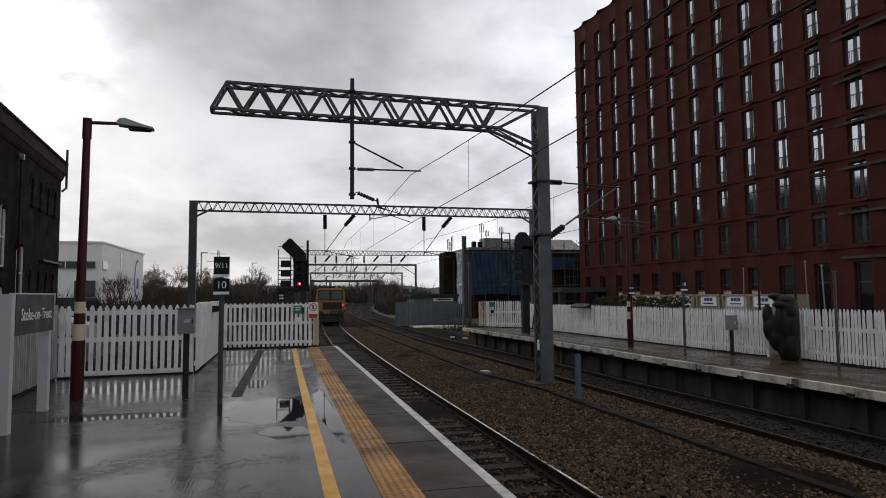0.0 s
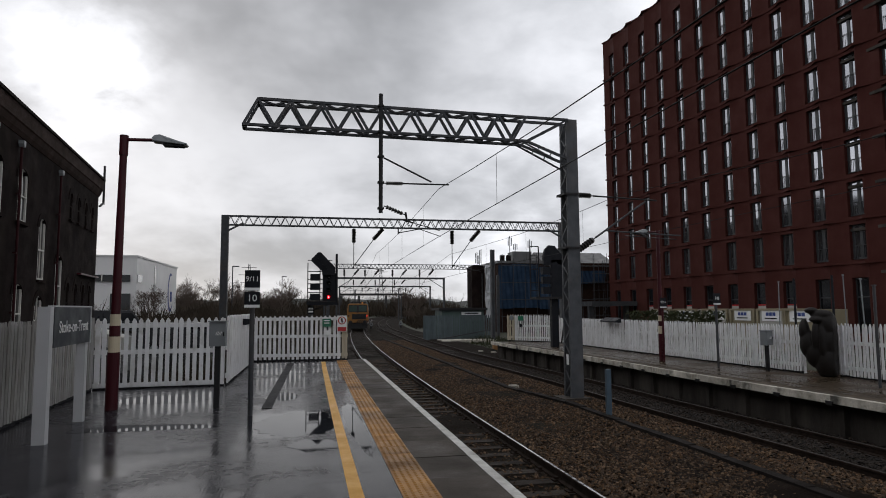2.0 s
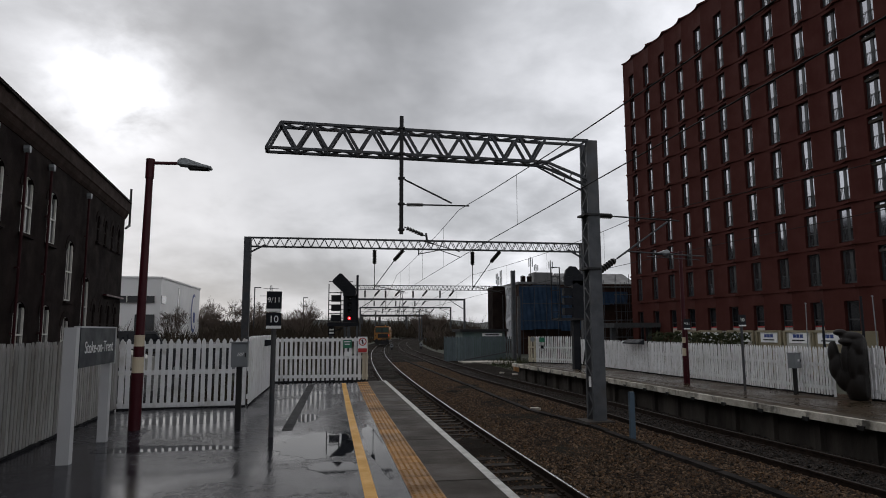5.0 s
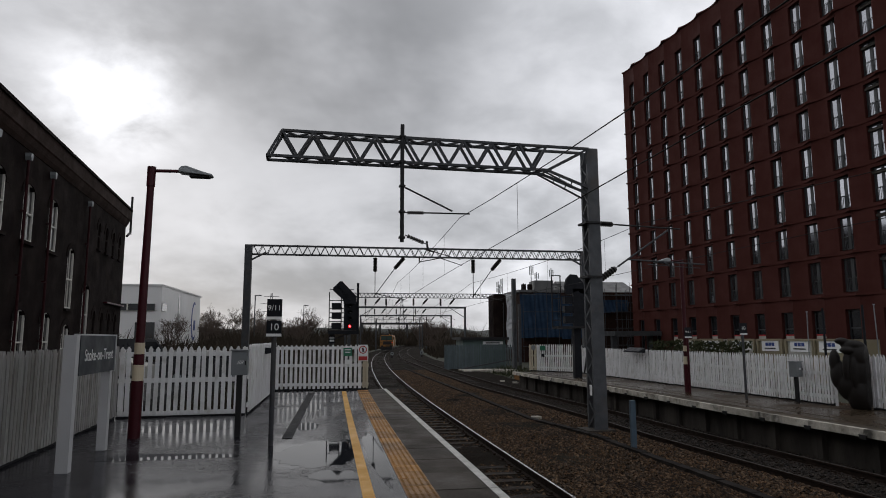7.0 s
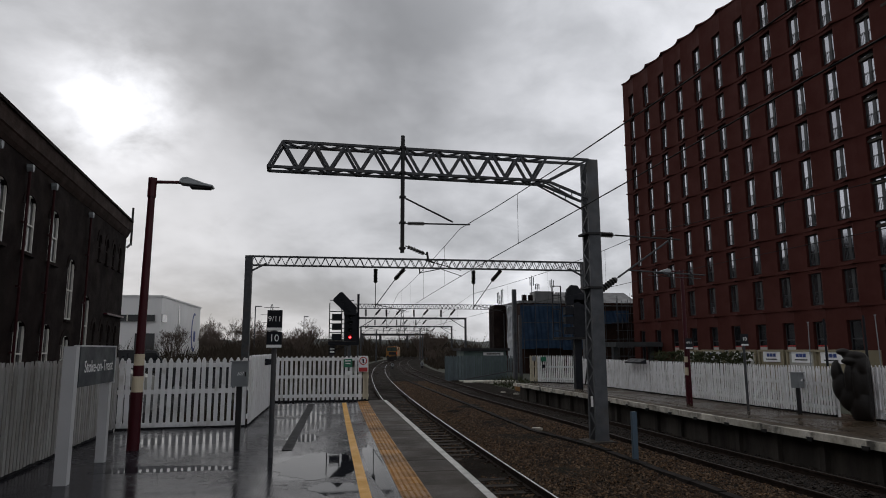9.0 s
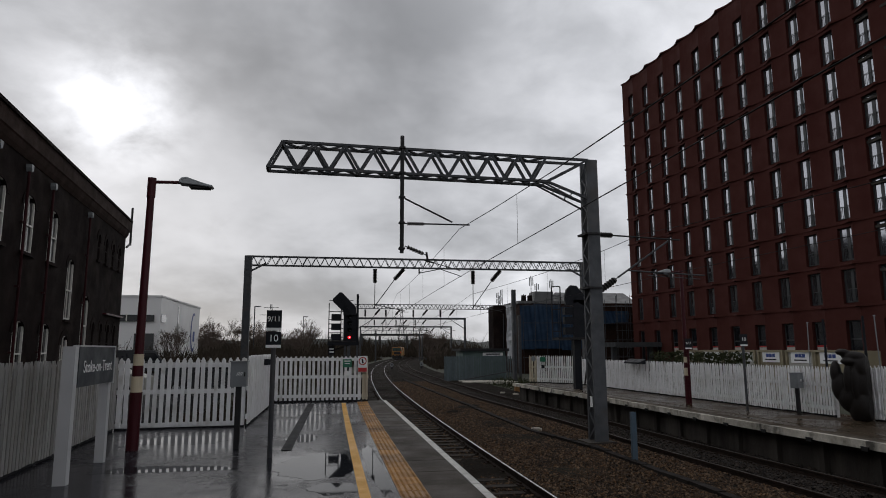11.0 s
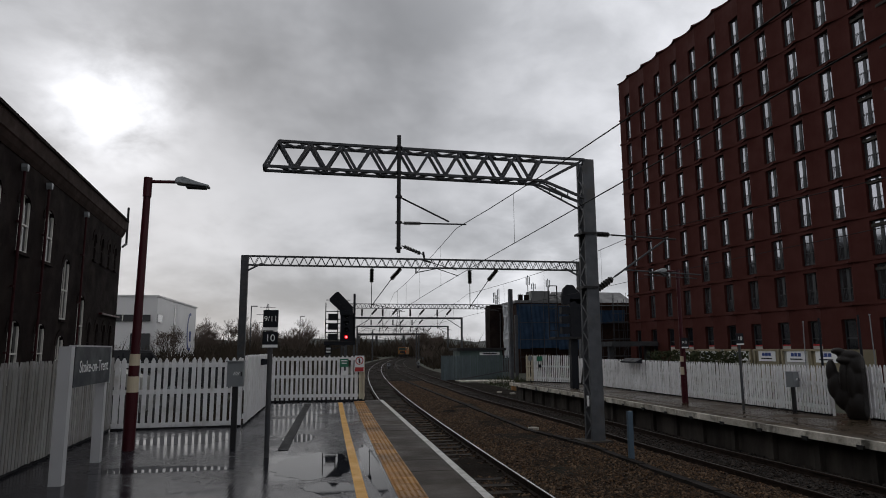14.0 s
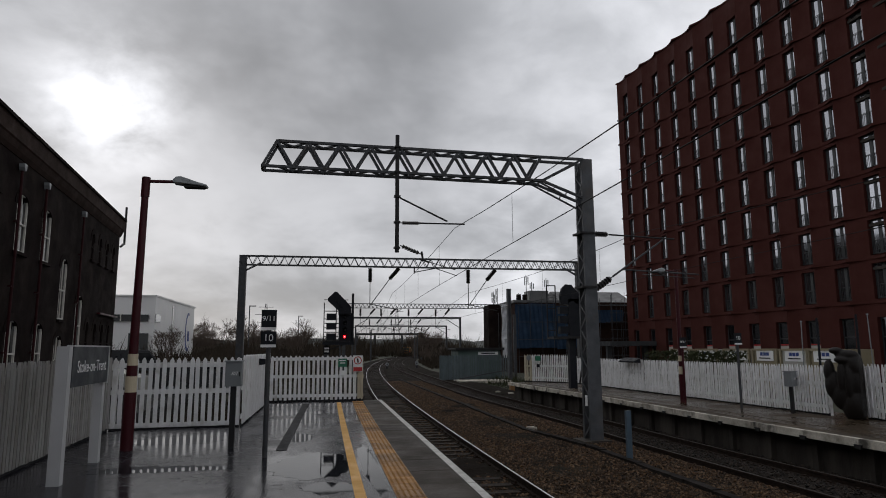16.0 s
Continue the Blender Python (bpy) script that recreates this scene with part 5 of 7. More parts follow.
# ---- track machine on the near line ----
def build_train():
    t = thing("track_machine", (tx1(61), 61, RAIL), "yellow railway track machine seen from its rear cab", "train")
    w, ln, z0, z1 = 2.66, 15.0, 0.95, 3.28
    prof = [(-w / 2, z0), (w / 2, z0), (w / 2, 2.3), (w / 2 - 0.12, z1 - 0.12), (w / 2 - 0.35, z1), (-w / 2 + 0.35, z1), (-w / 2 + 0.12, z1 - 0.12), (-w / 2, 2.3)]
    body = part("body", prism(B(), prof, "y", 0, 5.2), "train_yellow", t, bevel=0.05)
    for x in (-0.58, 0.58):
        win = part("cab_window", quad_box(B(), (x, -0.02, 2.66), (1.10, 0.05, 0.88)), "train_dark", body)
        part("pane", quad_box(B(), (x, -0.05, 2.66), (0.95, 0.02, 0.72)), "cab_glass", win)
    part("centre_pillar", quad_box(B(), (0, -0.03, 2.6), (0.12, 0.06, 0.95)), "train_dark", body)
    part("wiper", bar(B(), (0.3, -0.08, 2.35), (0.55, -0.08, 2.85), 0.02), "train_dark", body)
    part("grille", quad_box(B(), (0.16, -0.03, 1.66), (1.75, 0.06, 0.66)), "train_dark", body)
    for i in range(5):
        part("slat", quad_box(B(), (0.16, -0.07, 1.44 + 0.11 * i), (1.6, 0.03, 0.035)), "train_dark", body)
    for x in (-1.12, 1.12):
        part("tail_lamp", lathe(B(), [(0.10, 0), (0.10, 0.08)], 12), "tail_glow" if x > 0 else "train_dark", body, at=pose(x, 0.0, 1.75, 90, 0, 0))
    part("buffer_beam", quad_box(B(), (0, -0.06, 1.10), (2.62, 0.14, 0.34)), "train_yellow", t)
    for i in range(6):
        bm = prism(B(), [(0, 0), (0.13, 0), (0.33, 0.32), (0.20, 0.32)], "y", -0.15, -0.13)
        part("hazard_stripe", bm, "train_dark", t, at=pose(-0.15 + 0.24 * i, 0, 0.94))
    for x in (-0.87, 0.87):
        part("buffer", lathe(B(), [(0.09, 0), (0.09, 0.36), (0.23, 0.37), (0.23, 0.42)], 14), "train_dark", t, at=pose(x, -0.12, 0.98, 90, 0, 0))
    part("coupling", quad_box(B(), (0, -0.3, 0.82), (0.16, 0.4, 0.3)), "train_dark", t)
    part("cow_catcher", prism(B(), [(-1.15, 0.22), (1.15, 0.22), (1.25, 0.75), (-1.25, 0.75)], "y", -0.25, 0.1), "train_dark", t)
    part("underframe", quad_box(B(), (0, 7.5, 0.80), (2.3, 14.8, 0.35)), "train_dark", t)
    part("machine_deck", prism(B(), [(-1.2, 0.95), (1.2, 0.95), (1.2, 2.4), (0.9, 2.9), (-0.9, 2.9), (-1.2, 2.4)], "y", 5.2, 10.6), "train_yellow", t)
    part("front_cab", prism(B(), prof, "y", 10.6, ln), "train_yellow", t, bevel=0.05)
    part("roof_pod", quad_box(B(), (0.0, 2.4, 3.40), (1.9, 2.6, 0.26)), "train_dark", t, bevel=0.05)
    part("exhaust", lathe(B(), [(0.08, 0), (0.08, 0.35)], 10), "train_dark", t, at=pose(-0.6, 0.8, 3.26))
    part("beacon", lathe(B(), [(0.08, 0), (0.08, 0.14), (0.04, 0.18)], 10), "orange", t, at=pose(0.55, 0.5, 3.26))
    for y in (1.6, 3.6):
        part("side_window", quad_box(B(), (w / 2 + 0.01, y, 2.6), (0.04, 1.1, 0.7)), "cab_glass", t)
    for y in (1.6, 3.5, 11.4, 13.3):
        for x in (-0.75, 0.75):
            part("wheel", lathe(B(), [(0.42, -0.06), (0.42, 0.05), (0.46, 0.06)], 20), "train_dark", t, at=pose(x, y, 0.42, 0, 90, 0))
    return t


# ---- signals ----
def build_signal():
    s = thing("colour_light_signal", (0.1, 27, -1.1), "black colour-light signal showing red, with slanted route arm", "signal")
    dx, dz = -0.1, 1.1

    def put(name, bm, mat, label="", bevel=0.0):
        ob = part(name, bm, mat, s, label, bevel)
        ob.data.transform(Matrix.Translation((dx, -27, dz)))
        return ob
    put("post", bar(B(), (0.10, 27.15, -1.1), (0.10, 27.15, 1.95), 0.20, n=12), "galv")
    put("platform_grating", quad_box(B(), (0.55, 27.1, 1.90), (1.24, 0.75, 0.14)), "black_sign")
    back = put("backboard", prism(B(), [(0.56, 1.98), (1.10, 1.98), (1.10, 3.12), (0.56, 3.12)], "y", 26.95, 27.0), "black_sign")
    for z in (2.15, 2.42, 2.69, 2.94):
        bm = B()
        n = 16
        ring = [(math.cos(math.radians(20 + 140 * i / n)) * 0.115, math.sin(math.radians(20 + 140 * i / n)) * 0.115) for i in range(n + 1)]
        for (a, b), (c, d) in zip(ring, ring[1:]):
            bm.faces.new([bm.verts.new(q) for q in ((0.80 + a, 26.95, z + b), (0.80 + c, 26.95, z + d), (0.80 + c, 26.72, z + d), (0.80 + a, 26.72, z + b))])
        put("hood", bm, "black_sign")
        lens = lathe(B(), [(0.06, 0), (0.05, 0.03), (0.02, 0.045)], 16)
        ob = put("lens", lens, "red_glow" if z < 2.2 else "dark_glass", "lit red lens" if z < 2.2 else "")
        ob.data.transform(Matrix.Translation((-dx, 27, -dz)))
        ob.matrix_basis = pose(0.80 + dx, -0.06, z + dz, 90, 0, 0)
        if z < 2.2:
            part("bulb", lathe(B(), [(0.026, 0.046), (0.020, 0.056), (0.008, 0.060)], 12), "core_glow", ob, "bright lamp behind the red lens")
    # slanted route indicator arm
    put("route_arm", prism(B(), [(0.54, 3.05), (1.06, 3.05), (1.06, 3.36), (0.48, 3.96), (0.38, 3.97), (0.11, 3.70), (0.11, 3.60), (0.54, 3.20)], "y", 26.85, 27.02), "black_sign")
    for i in range(5):
        put("route_lamp", quad_box(B(), (0.36 + 0.105 * i, 26.84, 3.76 - 0.125 * i), (0.10, 0.06, 0.10), 0), "black_sign")
    put("upright", quad_box(B(), (1.12, 27.0, 2.9), (0.09, 0.10, 2.02)), "black_sign")
    # ladder cage and cabinets
    for x in (-0.03, 0.46):
        put("cage_post", bar(B(), (x, 27.2, 1.92), (x, 27.2, 3.55), 0.045, n=6), "dark_steel")
    for z in (2.0, 2.16, 2.34, 2.52, 2.70, 2.88, 3.2):
        put("cage_rail", bar(B(), (-0.03, 27.2, z), (0.56, 27.2, z), 0.035, n=6), "dark_steel")
    for z in (2.02, 2.44, 2.82):
        put("relay_case", quad_box(B(), (0.26, 27.12, z + 0.14), (0.38, 0.3, 0.26)), "black_sign", bevel=0.01)
    put("handrail", bar(B(), (-0.03, 27.2, 3.66), (0.95, 27.2, 3.66), 0.03, n=6), "dark_steel")
    put("number_plate", quad_box(B(), (0.10, 27.02, 1.62), (0.26, 0.02, 0.30)), "black_sign")
    for i, z in enumerate((1.69, 1.57)):
        put("number_bar", quad_box(B(), (0.10, 27.0, z), (0.18, 0.012, 0.07)), "lettering")
    put("strut", bar(B(), (0.10, 27.15, 1.6), (0.95, 27.15, 1.9), 0.05, n=6), "dark_steel")
    s.matrix_basis = Matrix.Translation((0.1 * 1.111, 30.0, 1.65 - 2.75 * 1.111)) @ Matrix.Scale(1.111, 4)
    p = thing("grey_conduit_post", (0.66, 28.2, -1.1), "thin grey conduit post behind the signal", "post")
    part("tube", bar(B(), (0, 0, 0), (0, 0, 2.9), 0.09, n=8), "galv", p)


def build_far_signal():
    s = thing("colour_light_signal", (11.6, 30, FAR), "back of a black signal with round hood and ladder", "signal")

    def put(name, bm, mat, bevel=0.0):
        ob = part(name, bm, mat, s, bevel=bevel)
        ob.data.transform(Matrix.Translation((-11.6, -30, -FAR)))
        return ob
    put("post", quad_box(B(), (11.66, 30, 0.95), (0.34, 0.30, 2.34)), "black_sign")
    put("platform_grating", quad_box(B(), (11.55, 30, 2.15), (1.9, 0.9, 0.10)), "dark_steel")
    put("backboard", quad_box(B(), (11.95, 30, 3.1), (0.85, 0.2, 1.8)), "black_sign", 0.02)
    pts = [(11.15, 3.75), (11.12, 4.15), (11.22, 4.5), (11.42, 4.70), (11.72, 4.68), (12.15, 4.15), (12.35, 3.75), (11.9, 3.75), (11.75, 3.9), (11.4, 3.72)]
    put("route_arm", prism(B(), pts, "y", 29.9, 30.1), "black_sign", 0.02)
    for z in (2.35, 2.85, 3.3):
        put("relay_case", quad_box(B(), (11.35, 30.1, z + 0.16), (0.5, 0.35, 0.34)), "black_sign", 0.01)
    for x in (10.55, 10.98):
        put("ladder_post", bar(B(), (x, 30.2, 2.15), (x, 30.2, 4.66), 0.06, n=6), "dark_steel")
    for z in (2.5, 3.55, 4.2, 4.66):
        put("ladder_rung", bar(B(), (10.55, 30.2, z), (10.98, 30.2, z), 0.045, n=6), "dark_steel")
    put("handrail", bar(B(), (10.55, 30.2, 2.9), (11.9, 30.2, 2.9), 0.04, n=6), "dark_steel")
    put("strut", bar(B(), (12.0, 30.0, FAR + 0.2), (12.35, 30.0, 2.1), 0.08, n=6), "dark_steel")


# ---- platform furniture ----
def lamp_post(at, reach, label, h=4.67):
    l = thing("platform_lamp", at, label, "lamp post", "platform lamps")
    part("lower_post", bar(B(), (0, 0, 0), (0, 0, 0.952), 0.20, n=20), "maroon", l, smooth=False)
    part("band", bar(B(), (0, 0, 0.952), (0, 0, 1.217), 0.185, n=20), "buff", l)
    part("collar", bar(B(), (0, 0, 1.217), (0, 0, 1.398), 0.175, n=20), "maroon", l)
    part("band", bar(B(), (0, 0, 1.398), (0, 0, 1.59), 0.165, n=20), "buff", l)
    part("post", bar(B(), (0, 0, 1.59), (0, 0, h), 0.15, n=20, w2=0.115), "maroon", l)
    part("cap", bar(B(), (0, 0, h - 0.33), (0, 0, h + 0.02), 0.145, n=20), "maroon", l)
    part("arm", bar(B(), (0, 0, h - 0.05), (reach * 0.48, 0, h - 0.035), 0.06, n=10), "maroon", l)
    hd = part("lamp_head", prism(B(), [(reach * 0.46, h - 0.07), (reach * 0.62, h - 0.085), (reach, h - 0.12), (reach * 1.02, h - 0.085), (reach * 0.86, h - 0.045), (reach * 0.58, h + 0.05), (reach * 0.50, h + 0.035), (reach * 0.46, h - 0.01)], "y", -0.12, 0.12), "lamp_head", l, bevel=0.015)
    part("diffuser", quad_box(B(), (reach * 0.80, 0, h - 0.122), (0.34, 0.18, 0.03)), "dark_steel", hd)
    return l


def number_sign(at, lines, label, post_h, w=0.25, mat_post="galv"):
    s = thing("stop_sign_post", at, label, "sign", "car stop signs")
    part("post", bar(B(), (0, 0, 0), (0, 0, post_h), 0.078, n=14), mat_post, s)
    z = post_h
    for txt, h in lines:
        p = part("sign_plate", quad_box(B(), (0, -0.05, z - h / 2), (w, 0.02, h)), "black_sign", s, bevel=0.004)
        words("number", txt, 0.155 if len(txt) < 3 else 0.118, "lettering", p, pose(0, -0.063, z - h / 2 + 0.02, 90, 0, 0))
        part("white_strip", quad_box(B(), (0, -0.062, z - h + 0.025), (w, 0.008, 0.045)), "lettering", p)
        z -= h + 0.015
    return s


def cabinet_on_post(at, label, w, h, top, rz=0):
    c = thing("equipment_cabinet", at @ pose(0, 0, 0, 0, 0, rz), label, "cabinet", "cabinets on posts")
    part("post", quad_box(B(), (0, 0, (top - h) / 2), (0.09, 0.09, top - h)), "dark_steel", c)
    body = part("body", quad_box(B(), (0, 0, top - h / 2), (w, 0.2, h)), "grey_box", c, bevel=0.012)
    d = part("door", quad_box(B(), (0, -0.105, top - h / 2), (w - 0.03, 0.016, h - 0.03)), "grey_box", c, bevel=0.004)
    part("handle", quad_box(B(), (w / 2 - 0.03, -0.12, top - h / 2), (0.02, 0.02, 0.07)), "dark_steel", d)
    bm = B()
    for i in range(4):
        bar(bm, (-0.03 + 0.025 * i, -0.115, top - h / 2 - 0.03 + 0.01), (0.0 + 0.025 * i, -0.115, top - h / 2 + 0.04), 0.008)
    part("vent", bm, "lettering", d)
    part("top_cover", quad_box(B(), (0, -0.01, top + 0.008), (w + 0.03, 0.25, 0.02)), "grey_box", c)
    return c


def build_name_board():
    b = thing("station_name_board", (-3.25, 9.14, 0), "grey station name board on two pale posts", "sign")
    part("post", quad_box(B(), (0, 0, 0.852), (0.15, 0.12, 1.705)), "board", b, bevel=0.012)
    part("post", quad_box(B(), (-0.10, 1.74, 0.60), (0.13, 0.11, 1.20)), "board", b, bevel=0.01)
    pl = part("panel", quad_box(B(), (0.0, 0, 0), (0.07, 1.74, 0.52)), "grey_sign", b, bevel=0.008, at=pose(-0.004, 0.94, 1.442, 0, 0, 3.3))
    part("panel_frame", quad_box(B(), (0, 0, 0.27), (0.09, 1.76, 0.02)), "board", pl)
    part("frame_end", quad_box(B(), (0, 0.88, 0.0), (0.10, 0.02, 0.56)), "board", pl)
    words("station_name", "Stoke-on-Trent", 0.225, "lettering", pl, pose(0.038, 0.04, -0.01, 90, 0, 90))
    return b


def build_platform_things():
    lamp_post(pose(-3.216, 12.04, 0, 0, 0.5, 0), 1.03, "maroon platform lamp post with buff bands, arm over platform")
    lamp_post(pose(12.30, 21.35, FAR, 0, 0, 180), 1.0, "maroon lamp post with buff bands on the far platform", h=4.62)
    number_sign(pose(-0.872, 10.83, 0), (("9/11", 0.325), ("10", 0.255)), "grey post with two black car stop number plates", 2.28, 0.235)
    number_sign(pose(12.62, 18.55, FAR), (("10", 0.36),), "grey post with black car stop number plate", 2.31)
    number_sign(pose(12.30, 21.20, FAR), (("9/11", 0.36),), "black car stop number plate beside the lamp post", 2.22, mat_post="maroon")
    cabinet_on_post(pose(-1.51, 11.86, 0), "pale grey metal cabinet on a black post", 0.268, 0.415, 1.452)
    cabinet_on_post(pose(13.36, 17.25, FAR), "grey metal cabinet on a post by the far fence", 0.34, 0.42, 1.16, 25)
    build_name_board()
    p = thing("steel_post", (12.9, 12.9, FAR), "plain grey steel post on the far platform", "post")
    part("tube", bar(B(), (0, 0, 0), (0, 0, 2.35), 0.07, n=10), "galv", p)
    part("cap", quad_box(B(), (0, 0, 2.36), (0.08, 0.08, 0.03)), "galv", p)
    st = thing("tarmac_strip", (0, 0, 0), "dark relaid trench strip in the wet platform", "paving", kind="structure")
    ribbon("strip", lambda y: -0.75 + 0.0155 * (y - 11.5), lambda y: -0.58 + 0.0175 * (y - 11.5), 11.5, 20.9, 0.005, "patch", st)
    # lamps and signs fixed to the fences
    f = thing("fence_lamp", (-1.72, 18.4, 1.24), "small black lamp hood on the white fence", "lamp")
    part("hood", prism(B(), [(-0.02, 0), (0.30, 0.04), (0.30, 0.16), (-0.02, 0.18)], "y", -0.15, 0.15), "black_sign", f)
    f2 = thing("fence_lamp", (13.36, 27.2, FAR + 1.22), "long black lamp hood on the far white fence", "lamp")
    part("hood", prism(B(), [(0.0, 0.0), (-0.30, 0.02), (-0.30, 0.08), (0.0, 0.22)], "y", -0.75, 0.75), "black_sign", f2)
    s = thing("green_notice", (0.60, 21.80, 1.12), "small green safety notice on the picket fence", "sign")
    part("plate", quad_box(B(), (0, 0, 0.10), (0.28, 0.012, 0.26)), "green_sign", s)
    for z, w in ((0.17, 0.20), (0.09, 0.16)):
        part("text_bar", quad_box(B(), (0, -0.01, z), (w, 0.006, 0.03)), "lettering", s)
    part("paper_notice", quad_box(B(), (0.0, 0, -0.22), (0.19, 0.01, 0.14)), "lettering", s)
    s = thing("green_notice", (11.82, 35.62, 1.09), "small green safety notice on the far picket fence", "sign")
    part("plate", quad_box(B(), (0, 0, 0), (0.34, 0.012, 0.26), -49), "green_sign", s)
    part("lower_plate", quad_box(B(), (0.0, 0, -0.40), (0.20, 0.012, 0.18), -49), "black_sign", s)
    s = thing("round_notice", (11.46, 36.2, 1.12), "round weathered notice on the cream far gate", "sign")
    part("disc", lathe(B(), [(0.15, 0), (0.15, 0.015)], 20), "grey_box", s, at=pose(0, 0, 0, 90, 0, -49))
    s = thing("warning_notice", (1.09, 21.76, 0.93), "white notice with red ring no-entry sign on the gate", "sign")
    part("plate", quad_box(B(), (0, 0, 0.26), (0.31, 0.012, 0.52)), "lettering", s)
    ring, n = B(), 24
    for i in range(n):
        a, b = math.tau * i / n, math.tau * (i + 1) / n
        ring.faces.new([ring.verts.new((r * math.cos(t), -0.012, 0.36 + r * math.sin(t))) for r, t in ((0.13, a), (0.13, b), (0.10, b), (0.10, a))])
    bar(ring, (-0.07, -0.012, 0.43), (0.07, -0.012, 0.29), 0.025, 0.006)
    part("prohibition_ring", ring, "red_sign", s)
    part("pictogram", bar(B(), (0.01, -0.010, 0.29), (-0.01, -0.010, 0.43), 0.05, 0.006), "black_sign", s)
    part("red_panel", quad_box(B(), (0, -0.01, 0.08), (0.28, 0.008, 0.13)), "red_sign", s)
    p = thing("signal_post_telephone", (7.29, 15.23, GROUND), "short faded blue steel post in the ballast", "post")
    part("post", quad_box(B(), (0, 0, 0.62), (0.12, 0.10, 1.28)), "blue_post", p, bevel=0.01)
    part("foot", quad_box(B(), (0, 0, 0.03), (0.22, 0.2, 0.06)), "blue_post", p)
    # cable trough with its concrete lids
    tr = thing("cable_trough", (0, 0, 0), "dark concrete cable trough running through the ballast", "trough")
    lid = box_mesh("trough_lid", (0.19, 0.98, 0.07), (0, 0, 0), 0.01)
    rnd, y = random.Random(6), 5.0
    while y < 60:
        x = 7.18 - 0.55 * max(0, min(1, (y - 17.2) / 4)) if y > 17 else 7.18
        part("trough_lid", lid, "slate_dark", tr, at=pose(x + rnd.uniform(-0.02, 0.02), y, GROUND + 0.13 + rnd.uniform(-0.01, 0.015), 0, 0, rnd.uniform(-1.5, 1.5) + (7.5 if 17 < y < 21.2 else 0)))
        y += 1.0
    y = thing("yellow_box", (12.45, 42.9, -1.2), "small yellow lineside box in the weeds", "box")
    part("body", quad_box(B(), (0, 0, 0.25), (0.42, 0.35, 0.5)), "train_yellow", y, bevel=0.02)
    for x, yy, l in ((6.84, 21.58, 0.36), (11.0, 38.5, 0.35), (10.6, 40.0, 0.3)):
        b = thing("ballast_slab", (x, yy, GROUND + 0.10), "broken pale concrete slab lying on the ballast", "rubble", "rubble on the ballast")
        part("slab", prism(B(), [(-l / 2, -0.1), (l / 2, -0.14), (l * 0.4, 0.12), (-l * 0.3, 0.1)], "z", 0, 0.08), "coping", b)


def build_sculpture():
    """A carved dark wooden sculpture, one solid form like a cupped palm."""
    bm = B()
    # a cupped palm with a flat back, a thumb apart from it and folded fingers
    lumps = ((0.74, 0.00, 0.40, 0.34, 0.30, 0.55), (0.76, 0.02, 1.00, 0.34, 0.28, 0.60), (0.78, 0.00, 1.48, 0.30, 0.26, 0.40), (0.50, -0.02, 0.66, 0.36, 0.27, 0.46),
             (0.26, -0.06, 0.92, 0.24, 0.20, 0.42), (0.17, -0.08, 1.30, 0.15, 0.15, 0.36), (0.52, -0.20, 1.12, 0.11, 0.12, 0.46), (0.72, -0.22, 1.02, 0.11, 0.12, 0.48),
             (0.66, -0.06, 1.78, 0.32, 0.18, 0.15), (0.40, -0.12, 1.90, 0.19, 0.12, 0.10), (0.56, -0.20, 1.64, 0.20, 0.12, 0.10))
    for x, y, z, a, b, c in lumps:
        bmesh.ops.create_icosphere(bm, subdivisions=3, radius=1.0, matrix=Matrix.Translation((x, y, z)) @ Matrix.Diagonal((a, b, c, 1)))
    for v in bm.verts:
        v.co = 0.93 * Vector((min(v.co.x, 0.98), v.co.y, max(v.co.z, 0.0)))
    ob = part("sculpture", bm, "sculpt", at=pose(13.40, 15.94, FAR, 0, 0, -62))
    md = ob.modifiers.new("fuse", "REMESH")
    md.mode, md.voxel_size, md.use_smooth_shade = "VOXEL", 0.025, True
    sm = ob.modifiers.new("soften", "SMOOTH")
    sm.iterations, sm.factor = 2, 0.5
    tagged(ob, "large dark carved wooden sculpture standing by the fence", "sculpture")


